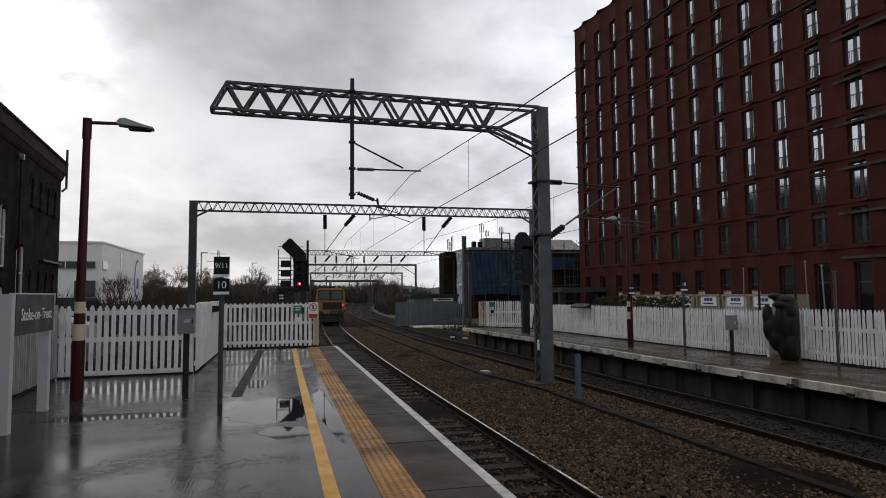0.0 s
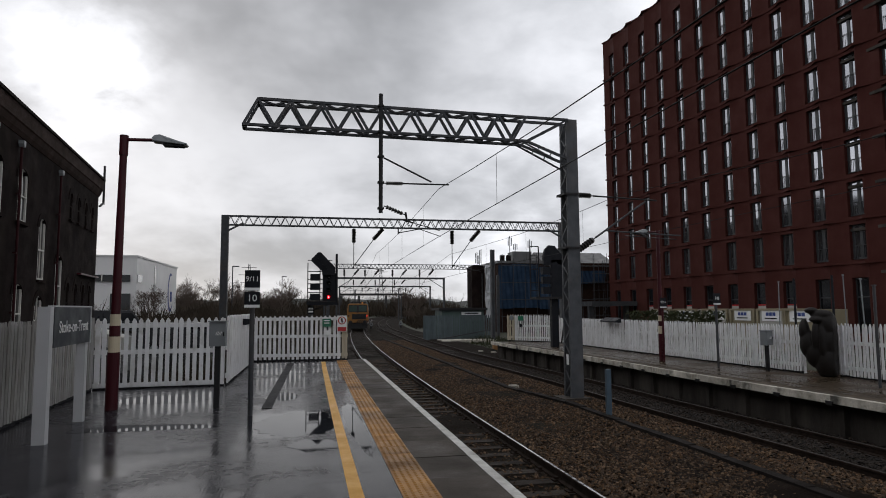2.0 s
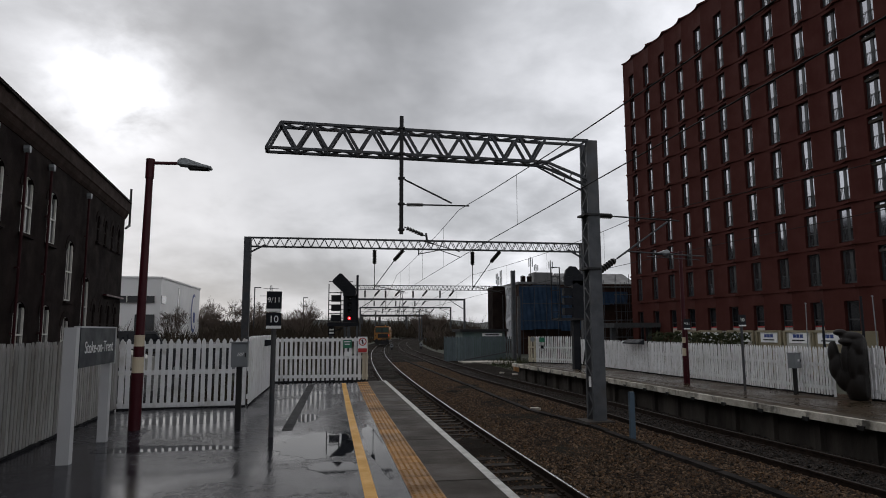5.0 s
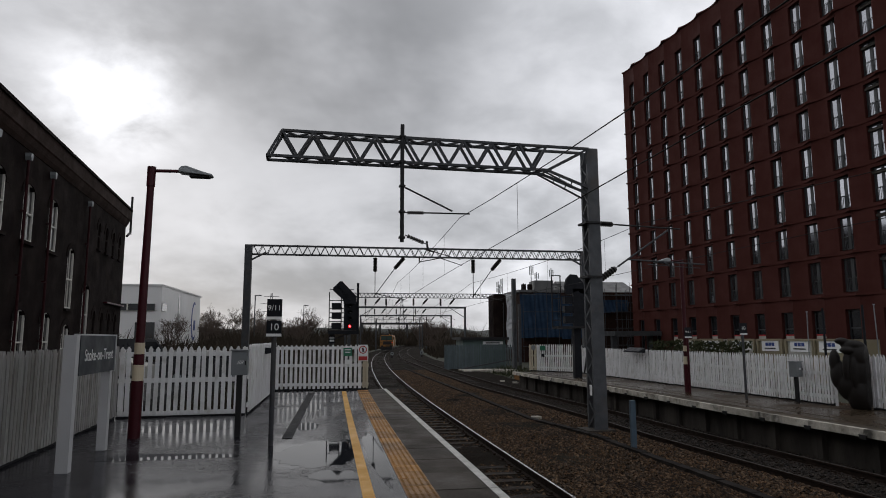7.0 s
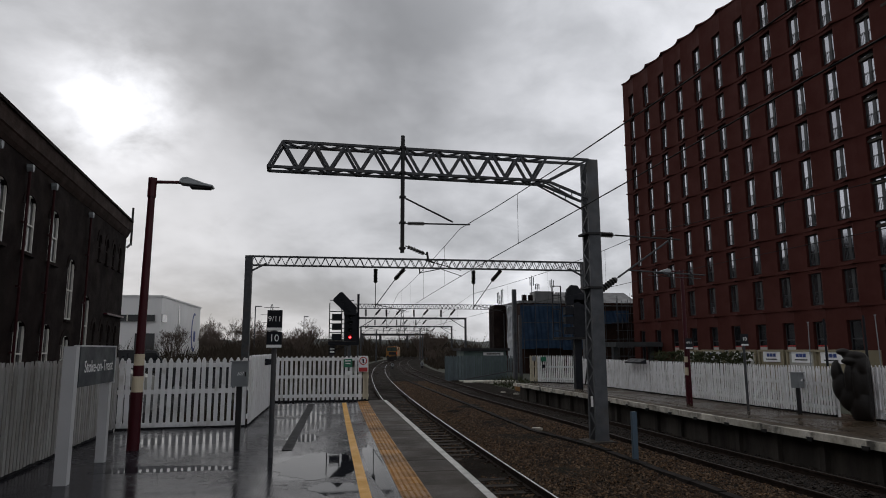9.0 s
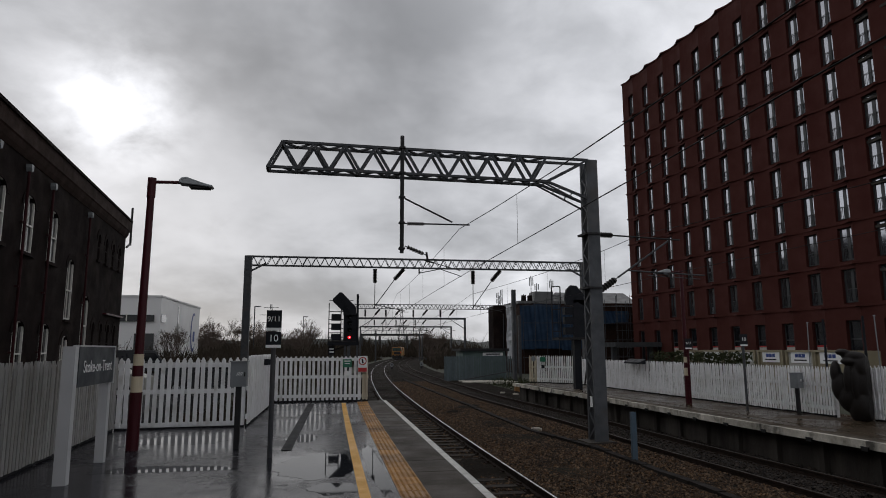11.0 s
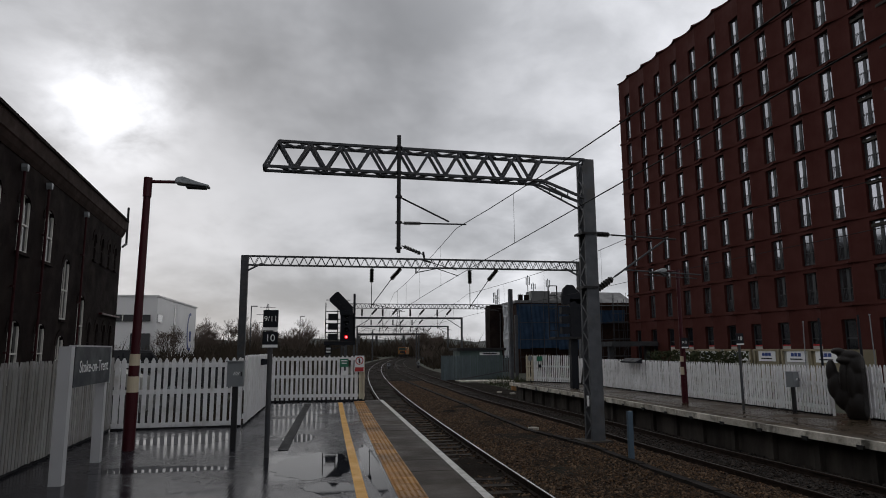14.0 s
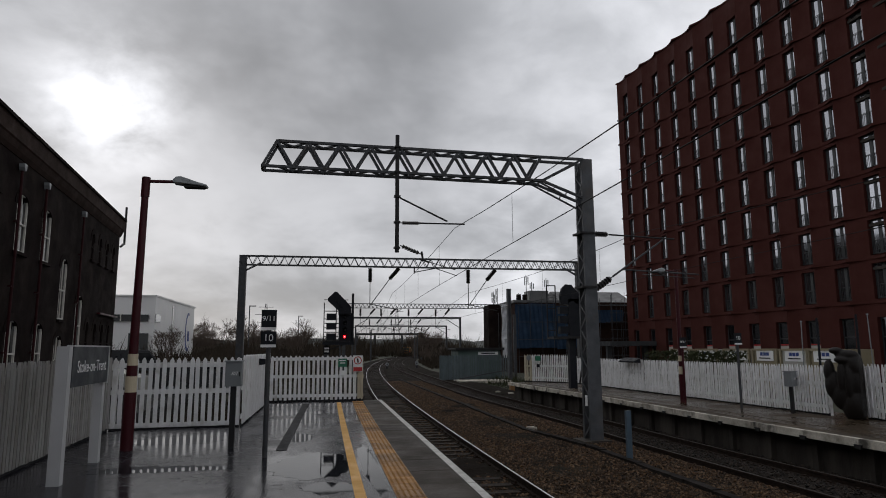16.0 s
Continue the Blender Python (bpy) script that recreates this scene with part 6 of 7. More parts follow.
# ---- beyond the far platform ----
def build_hut():
    h = thing("equipment_hut", (11.4, 59.5, -1.2), "low green railway hut with a dark flat roof", "hut")
    part("wall", quad_box(B(), (2.75, 1.8, 1.35), (4.0, 3.4, 2.7)), "hut_green", h)
    part("roof", quad_box(B(), (2.75, 1.8, 2.82), (4.6, 4.0, 0.24)), "dark_steel", h)
    part("name_strip", quad_box(B(), (3.55, 0.05, 2.42), (1.9, 0.05, 0.28)), "lettering", h)
    part("text_bar", quad_box(B(), (3.55, 0.01, 2.42), (1.3, 0.03, 0.10)), "black_sign", h)
    f = thing("palisade_fence", (10.1, 57.6, -1.2), "grey-green steel palisade fence round the hut", "fence")
    pale = finish(prism(B(), [(-0.06, 0.05), (0.06, 0.05), (0.06, 2.2), (0, 2.32), (-0.06, 2.2)], "y", -0.015, 0.015), "pale")
    x = 0.0
    while x < 6.2:
        part("pale", pale, "palisade", f, at=pose(x, 0, 0))
        x += 0.145 if x < 2.6 else 0.21
    for z in (0.5, 1.9):
        part("rail", quad_box(B(), (3.1, 0.04, z), (6.3, 0.05, 0.06)), "palisade", f)
    part("corner_panel", quad_box(B(), (0.45, 0.03, 1.15), (1.0, 0.03, 2.1)), "palisade", f)
    w = thing("walkway_ramp", (11.2, 53.5, -1.15), "sloping pale concrete crossing ramp beside the track", "ramp", kind="structure")
    part("slab", quad_box(B(), (2.0, 0.8, 0.1), (4.6, 2.4, 0.2)), "coping", w)
    part("rail", bar(B(), (0.2, 2.0, 0.25), (4.6, 2.6, 0.95), 0.09), "galv", w)
    m = thing("steel_mast", (15.45, 54.0, -1.2), "plain grey steel column beside the hut", "mast", "lineside masts")
    bm = quad_box(B(), (-0.13, 0, 3.95), (0.06, 0.36, 7.9))
    quad_box(bm, (0.13, 0, 3.95), (0.06, 0.36, 7.9))
    quad_box(bm, (0, 0, 3.95), (0.2, 0.05, 7.9))
    part("column", bm, "mast", m)
    m = thing("steel_mast", (16.45, 55.8, -1.2), "shorter grey steel column beside the hut", "mast", "lineside masts")
    part("column", quad_box(B(), (0, 0, 2.9), (0.24, 0.24, 5.8)), "galv", m)


def build_scaffold_block():
    b = thing("scaffolded_building", (22.0, 75, -1.2), "old building behind blue netting and scaffolding", "building")
    part("wall", quad_box(B(), (8.2, 5.6, 4.2), (15.4, 10, 8.4)), "cornice", b)
    part("roof", prism(B(), [(0.2, 8.3), (10.8, 8.3), (10.8, 8.6), (0.2, 8.6)], "y", 0.5, 10.6), "lead", b)
    part("roof_slope", prism(B(), [(0.4, 8.0), (5.6, 10.1), (10.6, 8.2)], "x", 6.6, 16.0), "lead", b)
    # netting hung in sheets with folds, on poles
    rnd = random.Random(5)
    for i in range(8):
        bm, n, mrows = B(), 10, []
        x0, x1 = -0.1 + 1.7 * i, -0.1 + 1.7 * (i + 1)
        top = (8.0 if i < 6 else 7.4) + rnd.uniform(-0.2, 0.15)
        foot = (2.75 if i < 6 else 5.9) + rnd.uniform(-0.2, 0.2)
        for j in range(15):
            z = foot + (top - foot) * j / 14
            mrows.append([bm.verts.new((x0 + (x1 - x0) * k / n, -0.9 + 0.10 * math.sin(k * 1.9 + j * 0.4 + i) + 0.06 * noise.noise((k, j, i)), z)) for k in range(n + 1)])
        for r0, r1 in zip(mrows, mrows[1:]):
            for k in range(n):
                bm.faces.new((r0[k], r0[k + 1], r1[k + 1], r1[k]))
        ob = part("debris_net", bm, "blue_net", b, "blue debris netting", smooth=True)
    for i in range(11):
        x = 0.3 + 1.45 * i
        part("scaffold_pole", bar(B(), (x, -1.0, 0), (x, -1.0, 8.6 + rnd.uniform(0, 0.9)), 0.06, n=6), "galv", b)
    for z in (1.9, 3.9, 5.9, 7.9):
        part("scaffold_ledger", bar(B(), (0.2, -1.05, z), (15.2, -1.05, z), 0.06, n=6), "galv", b)
    for i in range(8):
        part("scaffold_pole", bar(B(), (11.9 + 0.55 * i, -1.25, 0), (11.9 + 0.55 * i, -1.25, 8.3 + rnd.uniform(0, 1.2)), 0.06, n=6), "galv", b)
    for i in range(8):
        part("scaffold_ledger", bar(B(), (11.6, -1.3, 1.0 + i), (15.9, -1.3, 1.0 + i), 0.06, n=6), "galv", b)
    for i in range(4):
        part("scaffold_brace", bar(B(), (11.9 + 0.9 * i, -1.35, 2.0 * i), (13.2 + 0.9 * i, -1.35, 2.0 + 2.0 * i), 0.06, n=6), "galv", b)
    for z in (1.85, 3.85, 5.85):
        part("scaffold_board", quad_box(B(), (13.3, -0.5, z), (4.4, 0.9, 0.06)), "cornice", b)
    for x, z, h in ((2.6, 9.3, 2.6), (3.3, 9.3, 1.7), (5.2, 9.3, 2.2), (1.6, 8.4, 1.2)):
        a = part("aerial_mast", bar(B(), (x, 3, z - 0.4), (x, 3, z + h), 0.09, n=6), "galv", b)
        for k in range(3):
            part("aerial", quad_box(B(), (x - 0.22 + 0.22 * k, 2.9, z + h * 0.72), (0.09, 0.1, h * 0.4)), "lamp_head", a)
    part("plant_room", quad_box(B(), (4.2, 4, 9.2), (2.4, 2.4, 1.5)), "lead", b)
    for x in (1.6, 2.4):
        part("chimney", quad_box(B(), (x, 3, 8.8), (0.5, 0.5, 1.3)), "black_brick", b)
    t = thing("brick_tower", (18.95, 75, -1.2), "narrow dark brick tower with flat top", "tower")
    part("wall", prism(B(), [(0, 0), (1.5, 0), (1.5, 7.6), (1.4, 7.95), (0.1, 7.95), (0, 7.6)], "y", 0, 2.4), "black_brick", t)
    part("pipe", bar(B(), (1.2, -0.1, 0), (1.2, -0.1, 7.0), 0.1, n=6), "galv", t)
    for x, h in ((0.9, 1.9), (1.2, 1.6), (1.4, 2.3)):
        a = part("aerial_mast", bar(B(), (x, 1.0, 7.6), (x, 1.0, 7.7 + h), 0.08, n=6), "galv", t)
        for dz in (0.45, 0.8):
            part("aerial", quad_box(B(), (x - 0.18, 0.95, 7.7 + h * dz), (0.12, 0.1, h * 0.3)), "lamp_head", a)
    s = thing("sheeting", (20.12, 73.6, 0.6), "crumpled white plastic sheeting hung on scaffolding", "sheeting")
    bm, rows_ = B(), []
    for j in range(18):
        rows_.append([bm.verts.new((0.06 + 0.15 * k + 0.06 * math.sin(j * 0.7), 0.3 * noise.noise((k * 0.9, j * 0.6, 4)), 0.36 * j)) for k in range(7)])
    for r0, r1 in zip(rows_, rows_[1:]):
        for k in range(6):
            bm.faces.new((r0[k], r0[k + 1], r1[k + 1], r1[k]))
    part("sheet", bm, "white_sheet", s)
    part("pole", bar(B(), (0.5, 0.28, -1.85), (0.5, 0.28, 6.4), 0.06, n=6), "galv", s)
    c = thing("entrance_canopy", (29.5, 66, -1.2), "dark flat canopy on posts by the building", "canopy")
    part("roof", quad_box(B(), (2.4, 0, 3.3), (5.2, 3.0, 0.5)), "slate", c)
    for x in (0.3, 4.4):
        part("post", quad_box(B(), (x, 0, 1.6), (0.5, 0.5, 3.2)), "galv", c)


def build_containers():
    for i, (y, white) in enumerate(((35.6, 0), (38.2, 1), (41.1, 0), (44.3, 1), (48.2, 1), (52.0, 0))):
        ln = 2.5 if i < 3 else 3.0
        c = thing("site_container", (30, y, -1.2), "white site container with buff steel frame and sign" if white else "buff site container behind the white fence", "container", "site containers")
        part("body", quad_box(B(), (1.2, 0, 1.35), (2.3, ln, 2.7)), "cont_white" if white else "cont_yellow", c)
        for yy in (-ln / 2, ln / 2):
            part("corner_post", quad_box(B(), (0.0, yy, 1.36), (0.16, 0.16, 2.74)), "cont_yellow", c)
        part("top_rail", quad_box(B(), (0.0, 0, 2.68), (0.14, ln, 0.14)), "cont_yellow", c)
        part("sign_panel", quad_box(B(), (0.03, 0, 2.28), (0.06, ln * 0.7, 0.72)), "lettering", c)
        for k in range(3):
            part("logo_block", quad_box(B(), (-0.01, 0.32 - 0.32 * k, 2.38), (0.03, 0.25, 0.22)), "blue_logo", c)
        part("text_bar", quad_box(B(), (-0.01, 0, 2.10), (0.03, ln * 0.45, 0.07)), "black_sign", c)
    for x, y, h, lean in ((24.99, 31.2, 4.2, 2), (25.94, 27.6, 4.4, -2), (20.57, 21.0, 3.88, -3)):
        p = thing("thin_pole", (x, y, -1.2), "thin pale steel pole behind the far fence", "pole", "thin poles")
        part("shaft", bar(B(), (0, 0, 0), (0.05 * lean, 0, h), 0.05, n=8), "grey_box", p)
        part("cap", bar(B(), (0.05 * lean - 0.05, 0, h), (0.05 * lean + 0.05, 0, h), 0.06, n=6), "grey_box", p)
    for x, y, h in ((24.37, 29.2, 4.3), (22.09, 24.2, 4.2)):
        p = thing("dark_post", (x, y, -1.2), "thick dark timber post behind the far fence", "post", "dark posts")
        part("shaft", bar(B(), (0, 0, 0), (0, 0, h), 0.14, n=8, w2=0.10), "black_sign", p)



def parked_van(at, mat, label, ln=4.6, h=2.1):
    v = thing("parked_van", at, label, "van", "vehicles in the car park")
    prof = [(-ln / 2, 0.35), (ln / 2, 0.35), (ln / 2, 0.95), (ln / 2 - 0.75, 1.15), (ln / 2 - 1.4, h - 0.08), (ln / 2 - 1.7, h), (-ln / 2 + 0.15, h), (-ln / 2, h - 0.2)]
    part("body", prism(B(), prof, "y", -0.9, 0.9), mat, v, bevel=0.04)
    for sy in (-0.91, 0.91):
        part("side_window", prism(B(), [(0.1, 1.2), (ln / 2 - 0.95, 1.2), (ln / 2 - 1.42, h - 0.25), (0.1, h - 0.25)], "y", sy - 0.01, sy + 0.01), "dark_glass", v)
        for x in (-ln / 2 + 0.8, ln / 2 - 0.8):
            wh = part("wheel", lathe(B(), [(0.33, -0.1), (0.33, 0.1)], 18), "train_dark", v, at=pose(x, sy, 0.33, 90, 0, 0))
            part("hub", lathe(B(), [(0.18, 0.1), (0.16, 0.12)], 14), "lamp_head", wh)
    for sy in (-0.65, 0.65):
        part("tail_light", quad_box(B(), (-ln / 2 - 0.01, sy, 1.0), (0.03, 0.14, 0.35)), "red_sign", v)
    return v


def build_vehicles():
    parked_van(pose(-15.6, 60, -0.4, 0, 0, 15), "van_dark", "dark van parked behind the white fence")
    parked_van(pose(-18.6, 60.5, -0.4, 0, 0, 10), "van_red", "red van parked behind the white fence", 4.2, 2.0)
    parked_van(pose(-5.6, 33, -0.4, 0, 0, 5), "van_dark", "dark car parked behind the white fence", 4.2, 1.5)
    parked_van(pose(-9.6, 30, -0.4, 0, 0, 3), "cont_white", "white car parked behind the white fence", 4.2, 1.5)


# ---- trees and scrub ----
def branches(seed, height, spread, levels=5, r0=0.16, droop=0.0, upright=0.6):
    """Bare limbs as thin three-sided prisms; returns vertices, faces of the trunk and of the twigs."""
    rnd = random.Random(seed)
    trunk, twigs = ([], []), ([], [])

    def seg(store, p, q, a, b):
        v, f = store
        d = (q - p).normalized()
        u = d.cross(Vector((0.3, 0.9, 0.1))).normalized()
        w = d.cross(u)
        n = len(v)
        for o, r in ((p, a), (q, b)):
            for k in range(3):
                t = math.tau * k / 3
                v.append(tuple(o + (u * math.cos(t) + w * math.sin(t)) * r))
        for k in range(3):
            f.append((n + k, n + (k + 1) % 3, n + 3 + (k + 1) % 3, n + 3 + k))

    def grow(p, d, ln, r, lev):
        q = p + d * ln
        seg(trunk if lev >= levels - 1 else twigs, p, q, r, r * 0.62)
        if lev == 0:
            return
        for k in range(rnd.choice((3, 3, 4)) if lev < levels else 4):
            nd = (d + Vector((rnd.uniform(-1, 1), rnd.uniform(-1, 1), rnd.uniform(-0.35, 0.8))) * spread + Vector((0, 0, upright * 0.25))).normalized()
            grow(p + d * ln * rnd.uniform(0.55, 1.0), nd, ln * rnd.uniform(0.58, 0.82), max(r * 0.55, 0.008), lev - 1)
    grow(Vector((0, 0, 0)), Vector((rnd.uniform(-0.06, 0.06), rnd.uniform(-0.06, 0.06), 1)).normalized(), height * 0.30, r0, levels)
    return trunk, twigs


def tree_mesh(name, store):
    me = bpy.data.meshes.new(name)
    me.from_pydata(store[0], [], store[1])
    me.materials.append(M["bark"])
    return me


def build_trees():
    kinds = []
    for k in range(5):
        trunk, twigs = branches(30 + k, 7.0 + k * 0.5, 0.72, 6, 0.10)
        t = thing("bare_tree", (0, -400 - k, -1.2), "leafless tree with fine bare twigs", "tree", "bare trees by the line")
        part("trunk", tree_mesh("trunk", trunk), "bark", t)
        part("crown", tree_mesh("crown", twigs), "bark", t)
        kinds.append(t)
    rnd = random.Random(77)
    spots = []
    for i in range(48):
        spots.append((rnd.uniform(-46, -4), rnd.uniform(105, 165), rnd.uniform(0.8, 1.3)))
    for i in range(14):
        spots.append((rnd.uniform(29, 36), rnd.uniform(188, 225), rnd.uniform(0.9, 1.4)))
    for i in range(10):
        spots.append((rnd.uniform(18, 21), rnd.uniform(112, 130), rnd.uniform(0.35, 0.5)))
    spots += [(-13.64, 62, 0.85), (-18.4, 58, 0.5), (-14.0, 128, 1.15), (-6.5, 140, 1.1)]
    first = True
    for i, (x, y, s) in enumerate(spots):
        src = kinds[i % 5]
        m = pose(x, y, -1.3, 0, 0, rnd.uniform(0, 360))
        if i < 5:
            src.matrix_basis = m
            src.scale = (s, s, s)
        else:
            c = copy_thing(src, m)
            c.scale = (s, s, s)


def scrub(name, seed, count, spots, hgt, mat, label, width=0.05):
    """A thicket of thin upright stems and twigs, in clumps."""
    r = np.random.RandomState(seed)
    c = spots(r, count)
    h = hgt * (0.35 + 0.9 * r.rand(count)) * c[:, 3]
    lean = (r.rand(count, 2) - 0.5) * 0.9 * h[:, None]
    a = r.rand(count) * math.pi
    w = width * (0.6 + r.rand(count))
    dx, dy = np.cos(a) * w, np.sin(a) * w
    z0 = c[:, 2] + r.rand(count) * h * 0.45
    v = np.stack([np.stack([c[:, 0] - dx, c[:, 1] - dy, z0], -1), np.stack([c[:, 0] + dx, c[:, 1] + dy, z0], -1),
                  np.stack([c[:, 0] + lean[:, 0], c[:, 1] + lean[:, 1], c[:, 2] + h], -1)], 1).reshape(-1, 3)
    f = np.arange(count * 3).reshape(-1, 3)
    me = bpy.data.meshes.new(name)
    me.from_pydata(v.tolist(), [], f.tolist())
    me.materials.append(M[mat])
    return tagged(new(name, me), label, "scrub", kind="stuff")


def build_scrub():
    def clumped(x0, x1, y0, y1, z, seed):
        def spots(r, n):
            x, y = x0 + (x1 - x0) * r.rand(n), y0 + (y1 - y0) * r.rand(n)
            k = np.array([0.75 + 0.9 * noise.noise((a * 0.11, b * 0.05, seed)) for a, b in zip(x, y)])
            return np.stack([x, y, np.full(n, z), np.clip(k, 0.25, 1.6)], -1)
        return spots

    def beside(side, lo, hi, y0, y1, seed):
        def spots(r, n):
            y = y0 + (y1 - y0) * r.rand(n)
            off = lo + (hi - lo) * r.rand(n)
            x = np.array([(tx1(v) - o) if side < 0 else (tx2(v) + o) for v, o in zip(y, off)])
            k = np.array([0.7 + 0.9 * noise.noise((a * 0.13, b * 0.06, seed)) for a, b in zip(x, y)]) * np.clip((off - lo) / 5 + 0.25, 0.25, 1)
            return np.stack([x, y, np.full(n, -1.2), np.clip(k, 0.15, 1.6)], -1)
        return spots
    scrub("scrub_thicket", 1, 30000, beside(-1, 4.5, 34, 62, 190, 3), 3.6, "scrub", "brown leafless scrub beside the line", 0.07)
    scrub("scrub_thicket", 2, 16000, beside(1, 4.2, 20, 90, 230, 5), 2.7, "scrub", "brown leafless scrub beyond the hut", 0.08)
    scrub("scrub_thicket", 3, 22000, clumped(-90, 60, 235, 330, -1.2, 8), 7.5, "scrub", "far brown woodland behind the bridge", 0.16)
    scrub("weeds", 4, 2600, beside(1, 2.1, 7.5, 37, 56, 9), 0.7, "ivy", "low green weeds beside the far line", 0.03)
    scrub("grass_verge", 5, 5000, beside(-1, 2.4, 9, 22, 70, 9), 0.9, "scrub", "dry brown verge beyond the platform end", 0.04)
    # hedge before the containers
    r = np.random.RandomState(9)
    n = 2600
    p = np.stack([27.6 + 1.2 * r.rand(n), 41 + 13 * r.rand(n), -1.0 + 2.35 * r.rand(n) ** 0.7], -1)
    d = r.normal(size=(n, 3, 3)) * 0.11
    me = bpy.data.meshes.new("hedge")
    me.from_pydata((p[:, None, :] + d).reshape(-1, 3).tolist(), [], np.arange(n * 3).reshape(-1, 3).tolist())
    me.materials.append(M["ivy"])
    tagged(new("hedge", me), "straggly ivy hedge before the site containers", "hedge", kind="stuff")


def build_distance():
    # low wooded hills
    for k, (y, h, seed) in enumerate(((430, 8.5, 2), (800, 17, 5))):
        rows_ = []
        xs = [-900 + 30 * i for i in range(75)]
        for j in range(4):
            rows_.append([(x, y + 60 * j, -2 + (0, 0.7, 1.0, 0.6)[j] * (h + 0.35 * h * noise.noise((x * 0.012, seed, j * 0.3)) + 0.15 * h * noise.noise((x * 0.06, seed, 7)))) for x in xs])
        sheet("backdrop_hill", rows_, "hill", "low wooded hills on the horizon", "hill")
    # road bridge over the line
    b = thing("girder_bridge", (12.2, 262, -1.2), "dark steel girder footbridge over the line", "bridge")
    part("girder", quad_box(B(), (13.3, 0, 8.75), (27, 1.2, 0.75)), "dark_steel", b)
    part("deck", quad_box(B(), (13.3, 1.6, 8.5), (27, 2.2, 0.3)), "dark_steel", b)
    for i in range(14):
        part("parapet_post", quad_box(B(), (0.2 + 2.0 * i, -0.3, 9.8), (0.10, 0.10, 1.4)), "galv", b)
    part("handrail", quad_box(B(), (13.3, -0.3, 10.4), (27, 0.1, 0.1)), "galv", b)
    for x in (0.6, 7.6, 18.4, 26.2):
        part("pier", quad_box(B(), (x, 0.8, 4.1), (0.9, 1.2, 8.3)), "galv", b)
    for x, y, h in ((-54.9, 640, 46.0), (76, 700, 46)):
        p = thing("pylon", (x, y, -1.2), "distant grey lattice electricity pylon", "pylon", "pylons")
        bm = B()
        for sx in (-1, 1):
            for sy in (-1, 1):
                bar(bm, (sx * 4, sy * 4, 0), (sx * 0.6, sy * 0.6, h), 0.35)
            for i in range(7):
                a, c = i / 7, (i + 1) / 7
                bar(bm, (sx * (4 - 3.4 * a), -2, h * a), (-sx * (4 - 3.4 * c), -2, h * c), 0.2)
        for z, w in ((0.62, 8), (0.78, 10), (0.93, 7)):
            bar(bm, (-w, 0, h * z), (w, 0, h * z), 0.4)
        part("tower", bm, "galv", p)
    for x, y, h in ((-10.38, 95, 8.92), (-5.00, 130, 9.25)):
        p = thing("street_lamp", (x, y, -1.2), "distant thin grey street lamp", "street lamp", "street lamps")
        part("column", bar(B(), (0, 0, 0), (0, 0, h), 0.16, n=6), "galv", p)
        part("lamp_head", quad_box(B(), (0.4, 0, h), (0.9, 0.3, 0.12)), "galv", p)
    # unseen block added beyond the station building, to darken the far glazing's lower reflections
    k = thing("mill_building", (-62, 100, -1.2), "unseen dark block added beyond the station building to darken reflections", "building")
    part("wall", quad_box(B(), (-6, 48, 13), (12, 96, 26)), "black_brick", k)
    part("roof", prism(B(), [(-12.3, 26), (0.3, 26), (-6, 29)], "y", -0.3, 96.3), "slate", k)
    # masts along the far line
    for y, off, h in ((165, 3.2, 7.4), (185, 3.4, 7.0), (128, 4.6, 1.3), (150, -3.2, 7.2)):
        x = tx2(y) + off if off > 0 else tx1(y) + off
        p = thing("steel_mast", (x, y, -1.2), "grey steel overhead line mast", "mast", "lineside masts")
        part("column", quad_box(B(), (0, 0, h / 2), (0.3, 0.3, h)), "galv", p)
    for x, y in ((tx1(92) + 1.75, 92), (tx2(95) + 2.3, 95), (tx2(102) + 2.6, 102)):
        p = thing("ground_signal", (x, y, -1.15), "small white disc ground signal", "signal", "ground signals")
        part("base", quad_box(B(), (0, 0, 0.22), (0.3, 0.3, 0.45)), "dark_steel", p)
        d = part("disc", lathe(B(), [(0.24, 0), (0.24, 0.05)], 18), "grey_box", p, at=pose(0, -0.2, 0.72, 90, 0, 0))
        part("dark_face", lathe(B(), [(0.10, 0.05), (0.10, 0.06)], 18), "dark_steel", d)
    # unseen walls and roof behind and beside the viewer, added to cut skylight
    quiet = thing("wall_station", (-9.0, -4, 0), "unseen dark walls and roof added to block skylight", "wall", kind="structure")
    part("side_wall", quad_box(B(), (-0.3, -4.0, 4.6), (0.4, 28.0, 9.4)), "black_brick", quiet)
    part("cross_wall", quad_box(B(), (3.2, -4.0, 3.4), (6.4, 0.4, 7.0)), "black_brick", quiet)
    part("canopy_roof", quad_box(B(), (4.9, -2.5, 4.5), (9.8, 18.0, 0.2)), "slate", quiet)
    c = thing("car_park", (0, 0, 0), "wet dark tarmac car park behind the fence", "car park", kind="structure")
    part("surface", quad_box(B(), (-40, 30, -0.75), (67.9, 92, 0.7)), "patch", c)


def motions():
    rows_ = []
    for t, y in ((0, 61), (2, 82), (3.5, 97.5), (5, 113), (6.5, 129), (9, 156.5), (11.5, 186), (14, 217), (16, 243)):
        rows_.append((t, pose(tx1(y), y, RAIL, 0, 0, -math.degrees(math.atan((tx1(y + 7) - tx1(y)) / 7)))))
    walk(train, rows_)


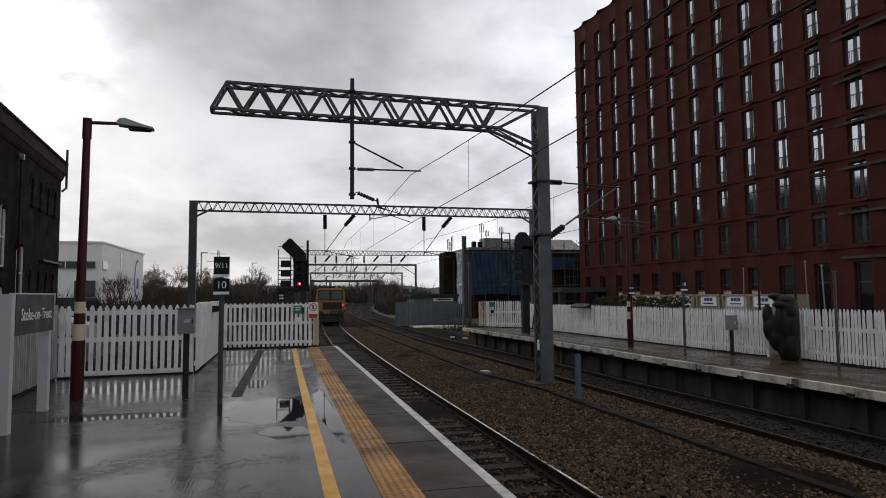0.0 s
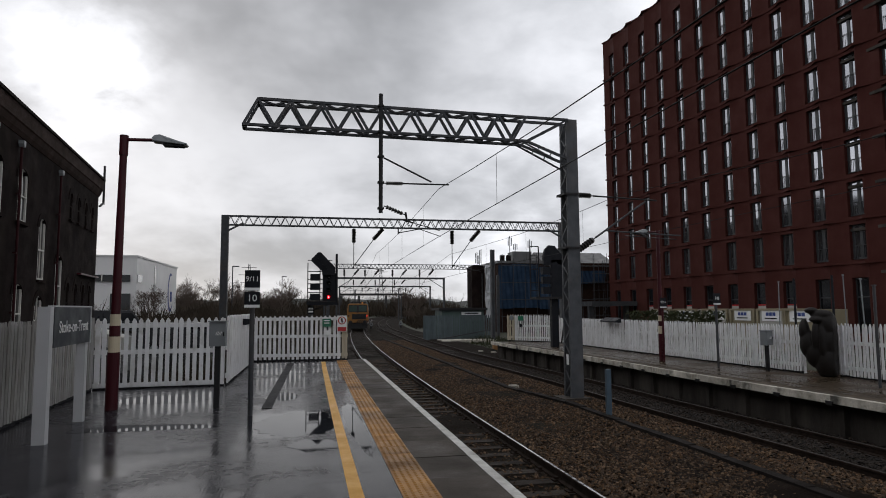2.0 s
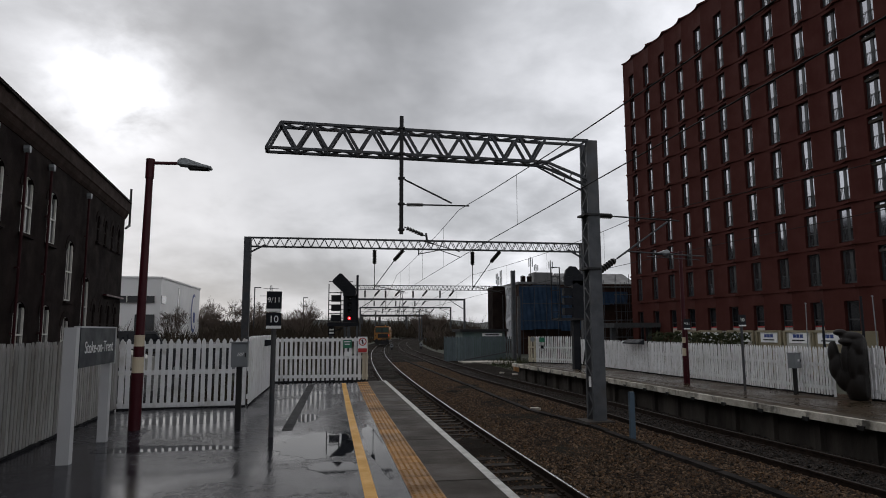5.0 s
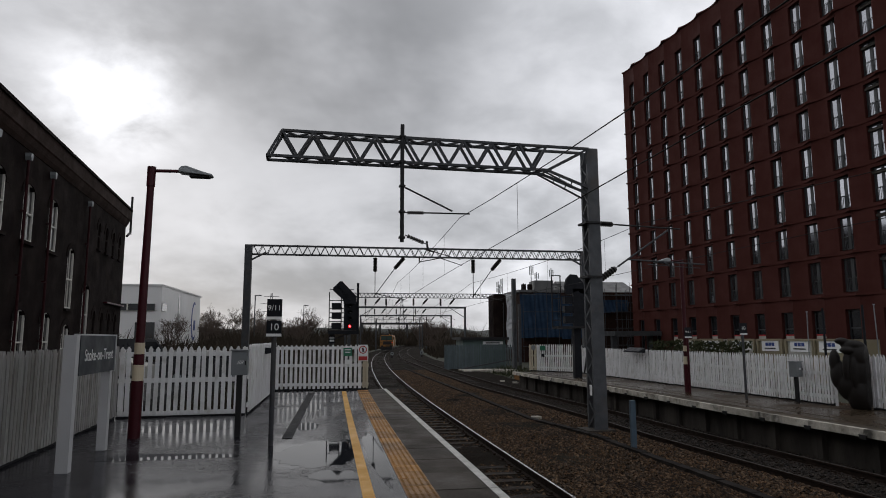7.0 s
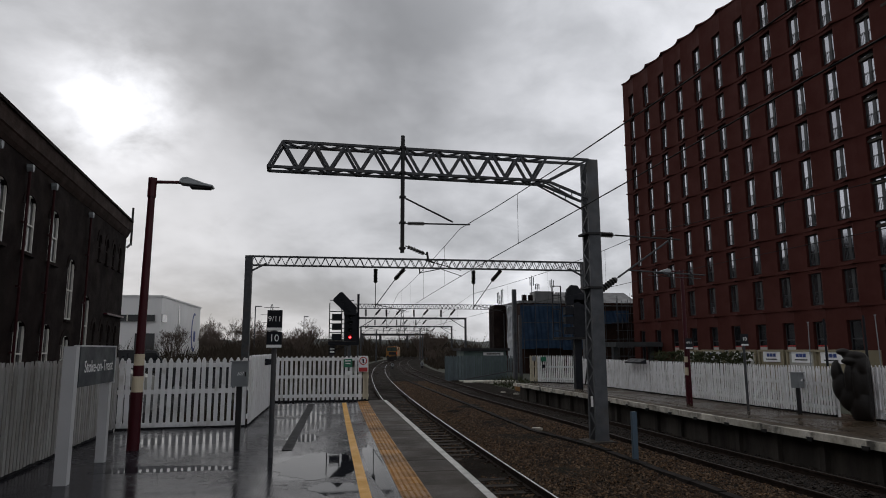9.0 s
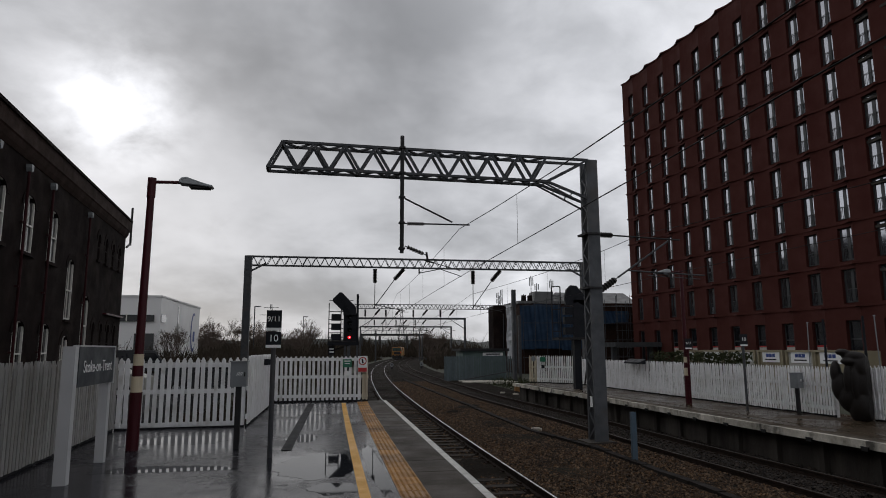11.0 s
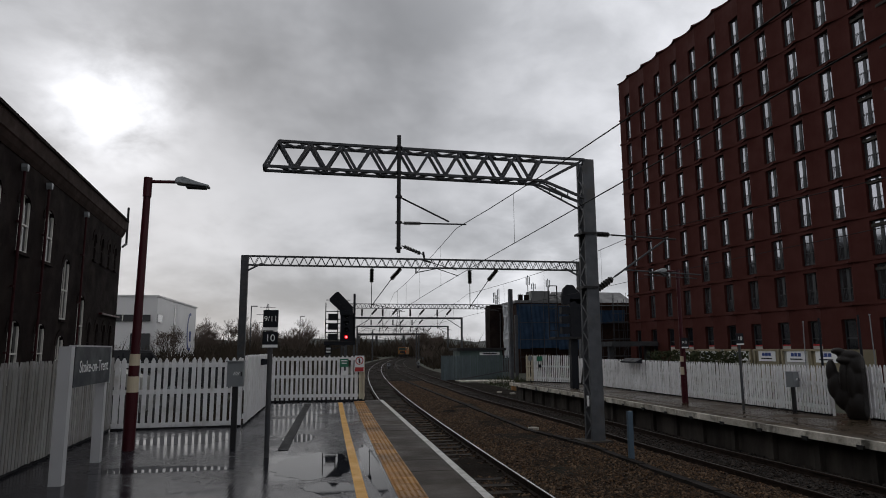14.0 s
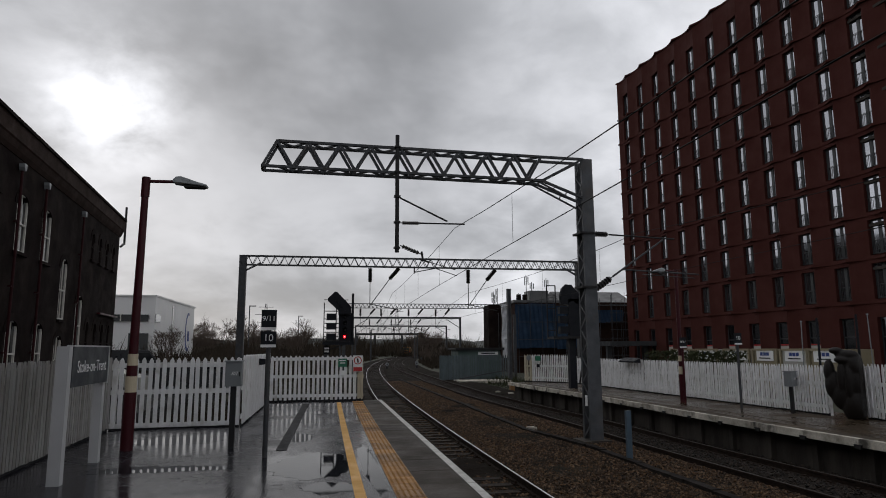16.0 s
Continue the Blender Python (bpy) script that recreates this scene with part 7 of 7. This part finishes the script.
# ---- build ----
build_ground()
build_ballast()
build_track("near_track", tx1, "rail_top", "running line with bright rails on old sleepers", -8, 330)
build_track("far_track", tx2, "rail_dull", "dull-railed line beside the far platform", -8, 330)
build_platform()
build_puddles()
build_far_platform()
build_fences()
build_gantry()
portal(41.0, -4.97, 16.6, 7.36, 0.55, 0.42, True, (2.75, 9.05))
stay = portal_stay()
portal(83.0, 2.4, 22.9, 7.35, 0.55, 0.40, True, (4.4, 7.0, 10.5, 14.0))
portal(112.0, 4.7, 23.2, 7.1, 0.32, 0.32, False, (7.5, 11.2, 14.5), "plain steel beam portal over the far tracks")
portal(150.0, 6.9, 27.8, 7.0, 0.32, 0.32, False, (12, 15.5, 19, 22.0), "plain steel beam portal over the far tracks")
build_wires()
build_red_block()
build_brick_building()
build_white_building()
train = build_train()
build_signal()
build_far_signal()
build_platform_things()
build_sculpture()
build_hut()
build_scaffold_block()
build_containers()
build_vehicles()
build_trees()
build_scrub()
build_distance()
motions()
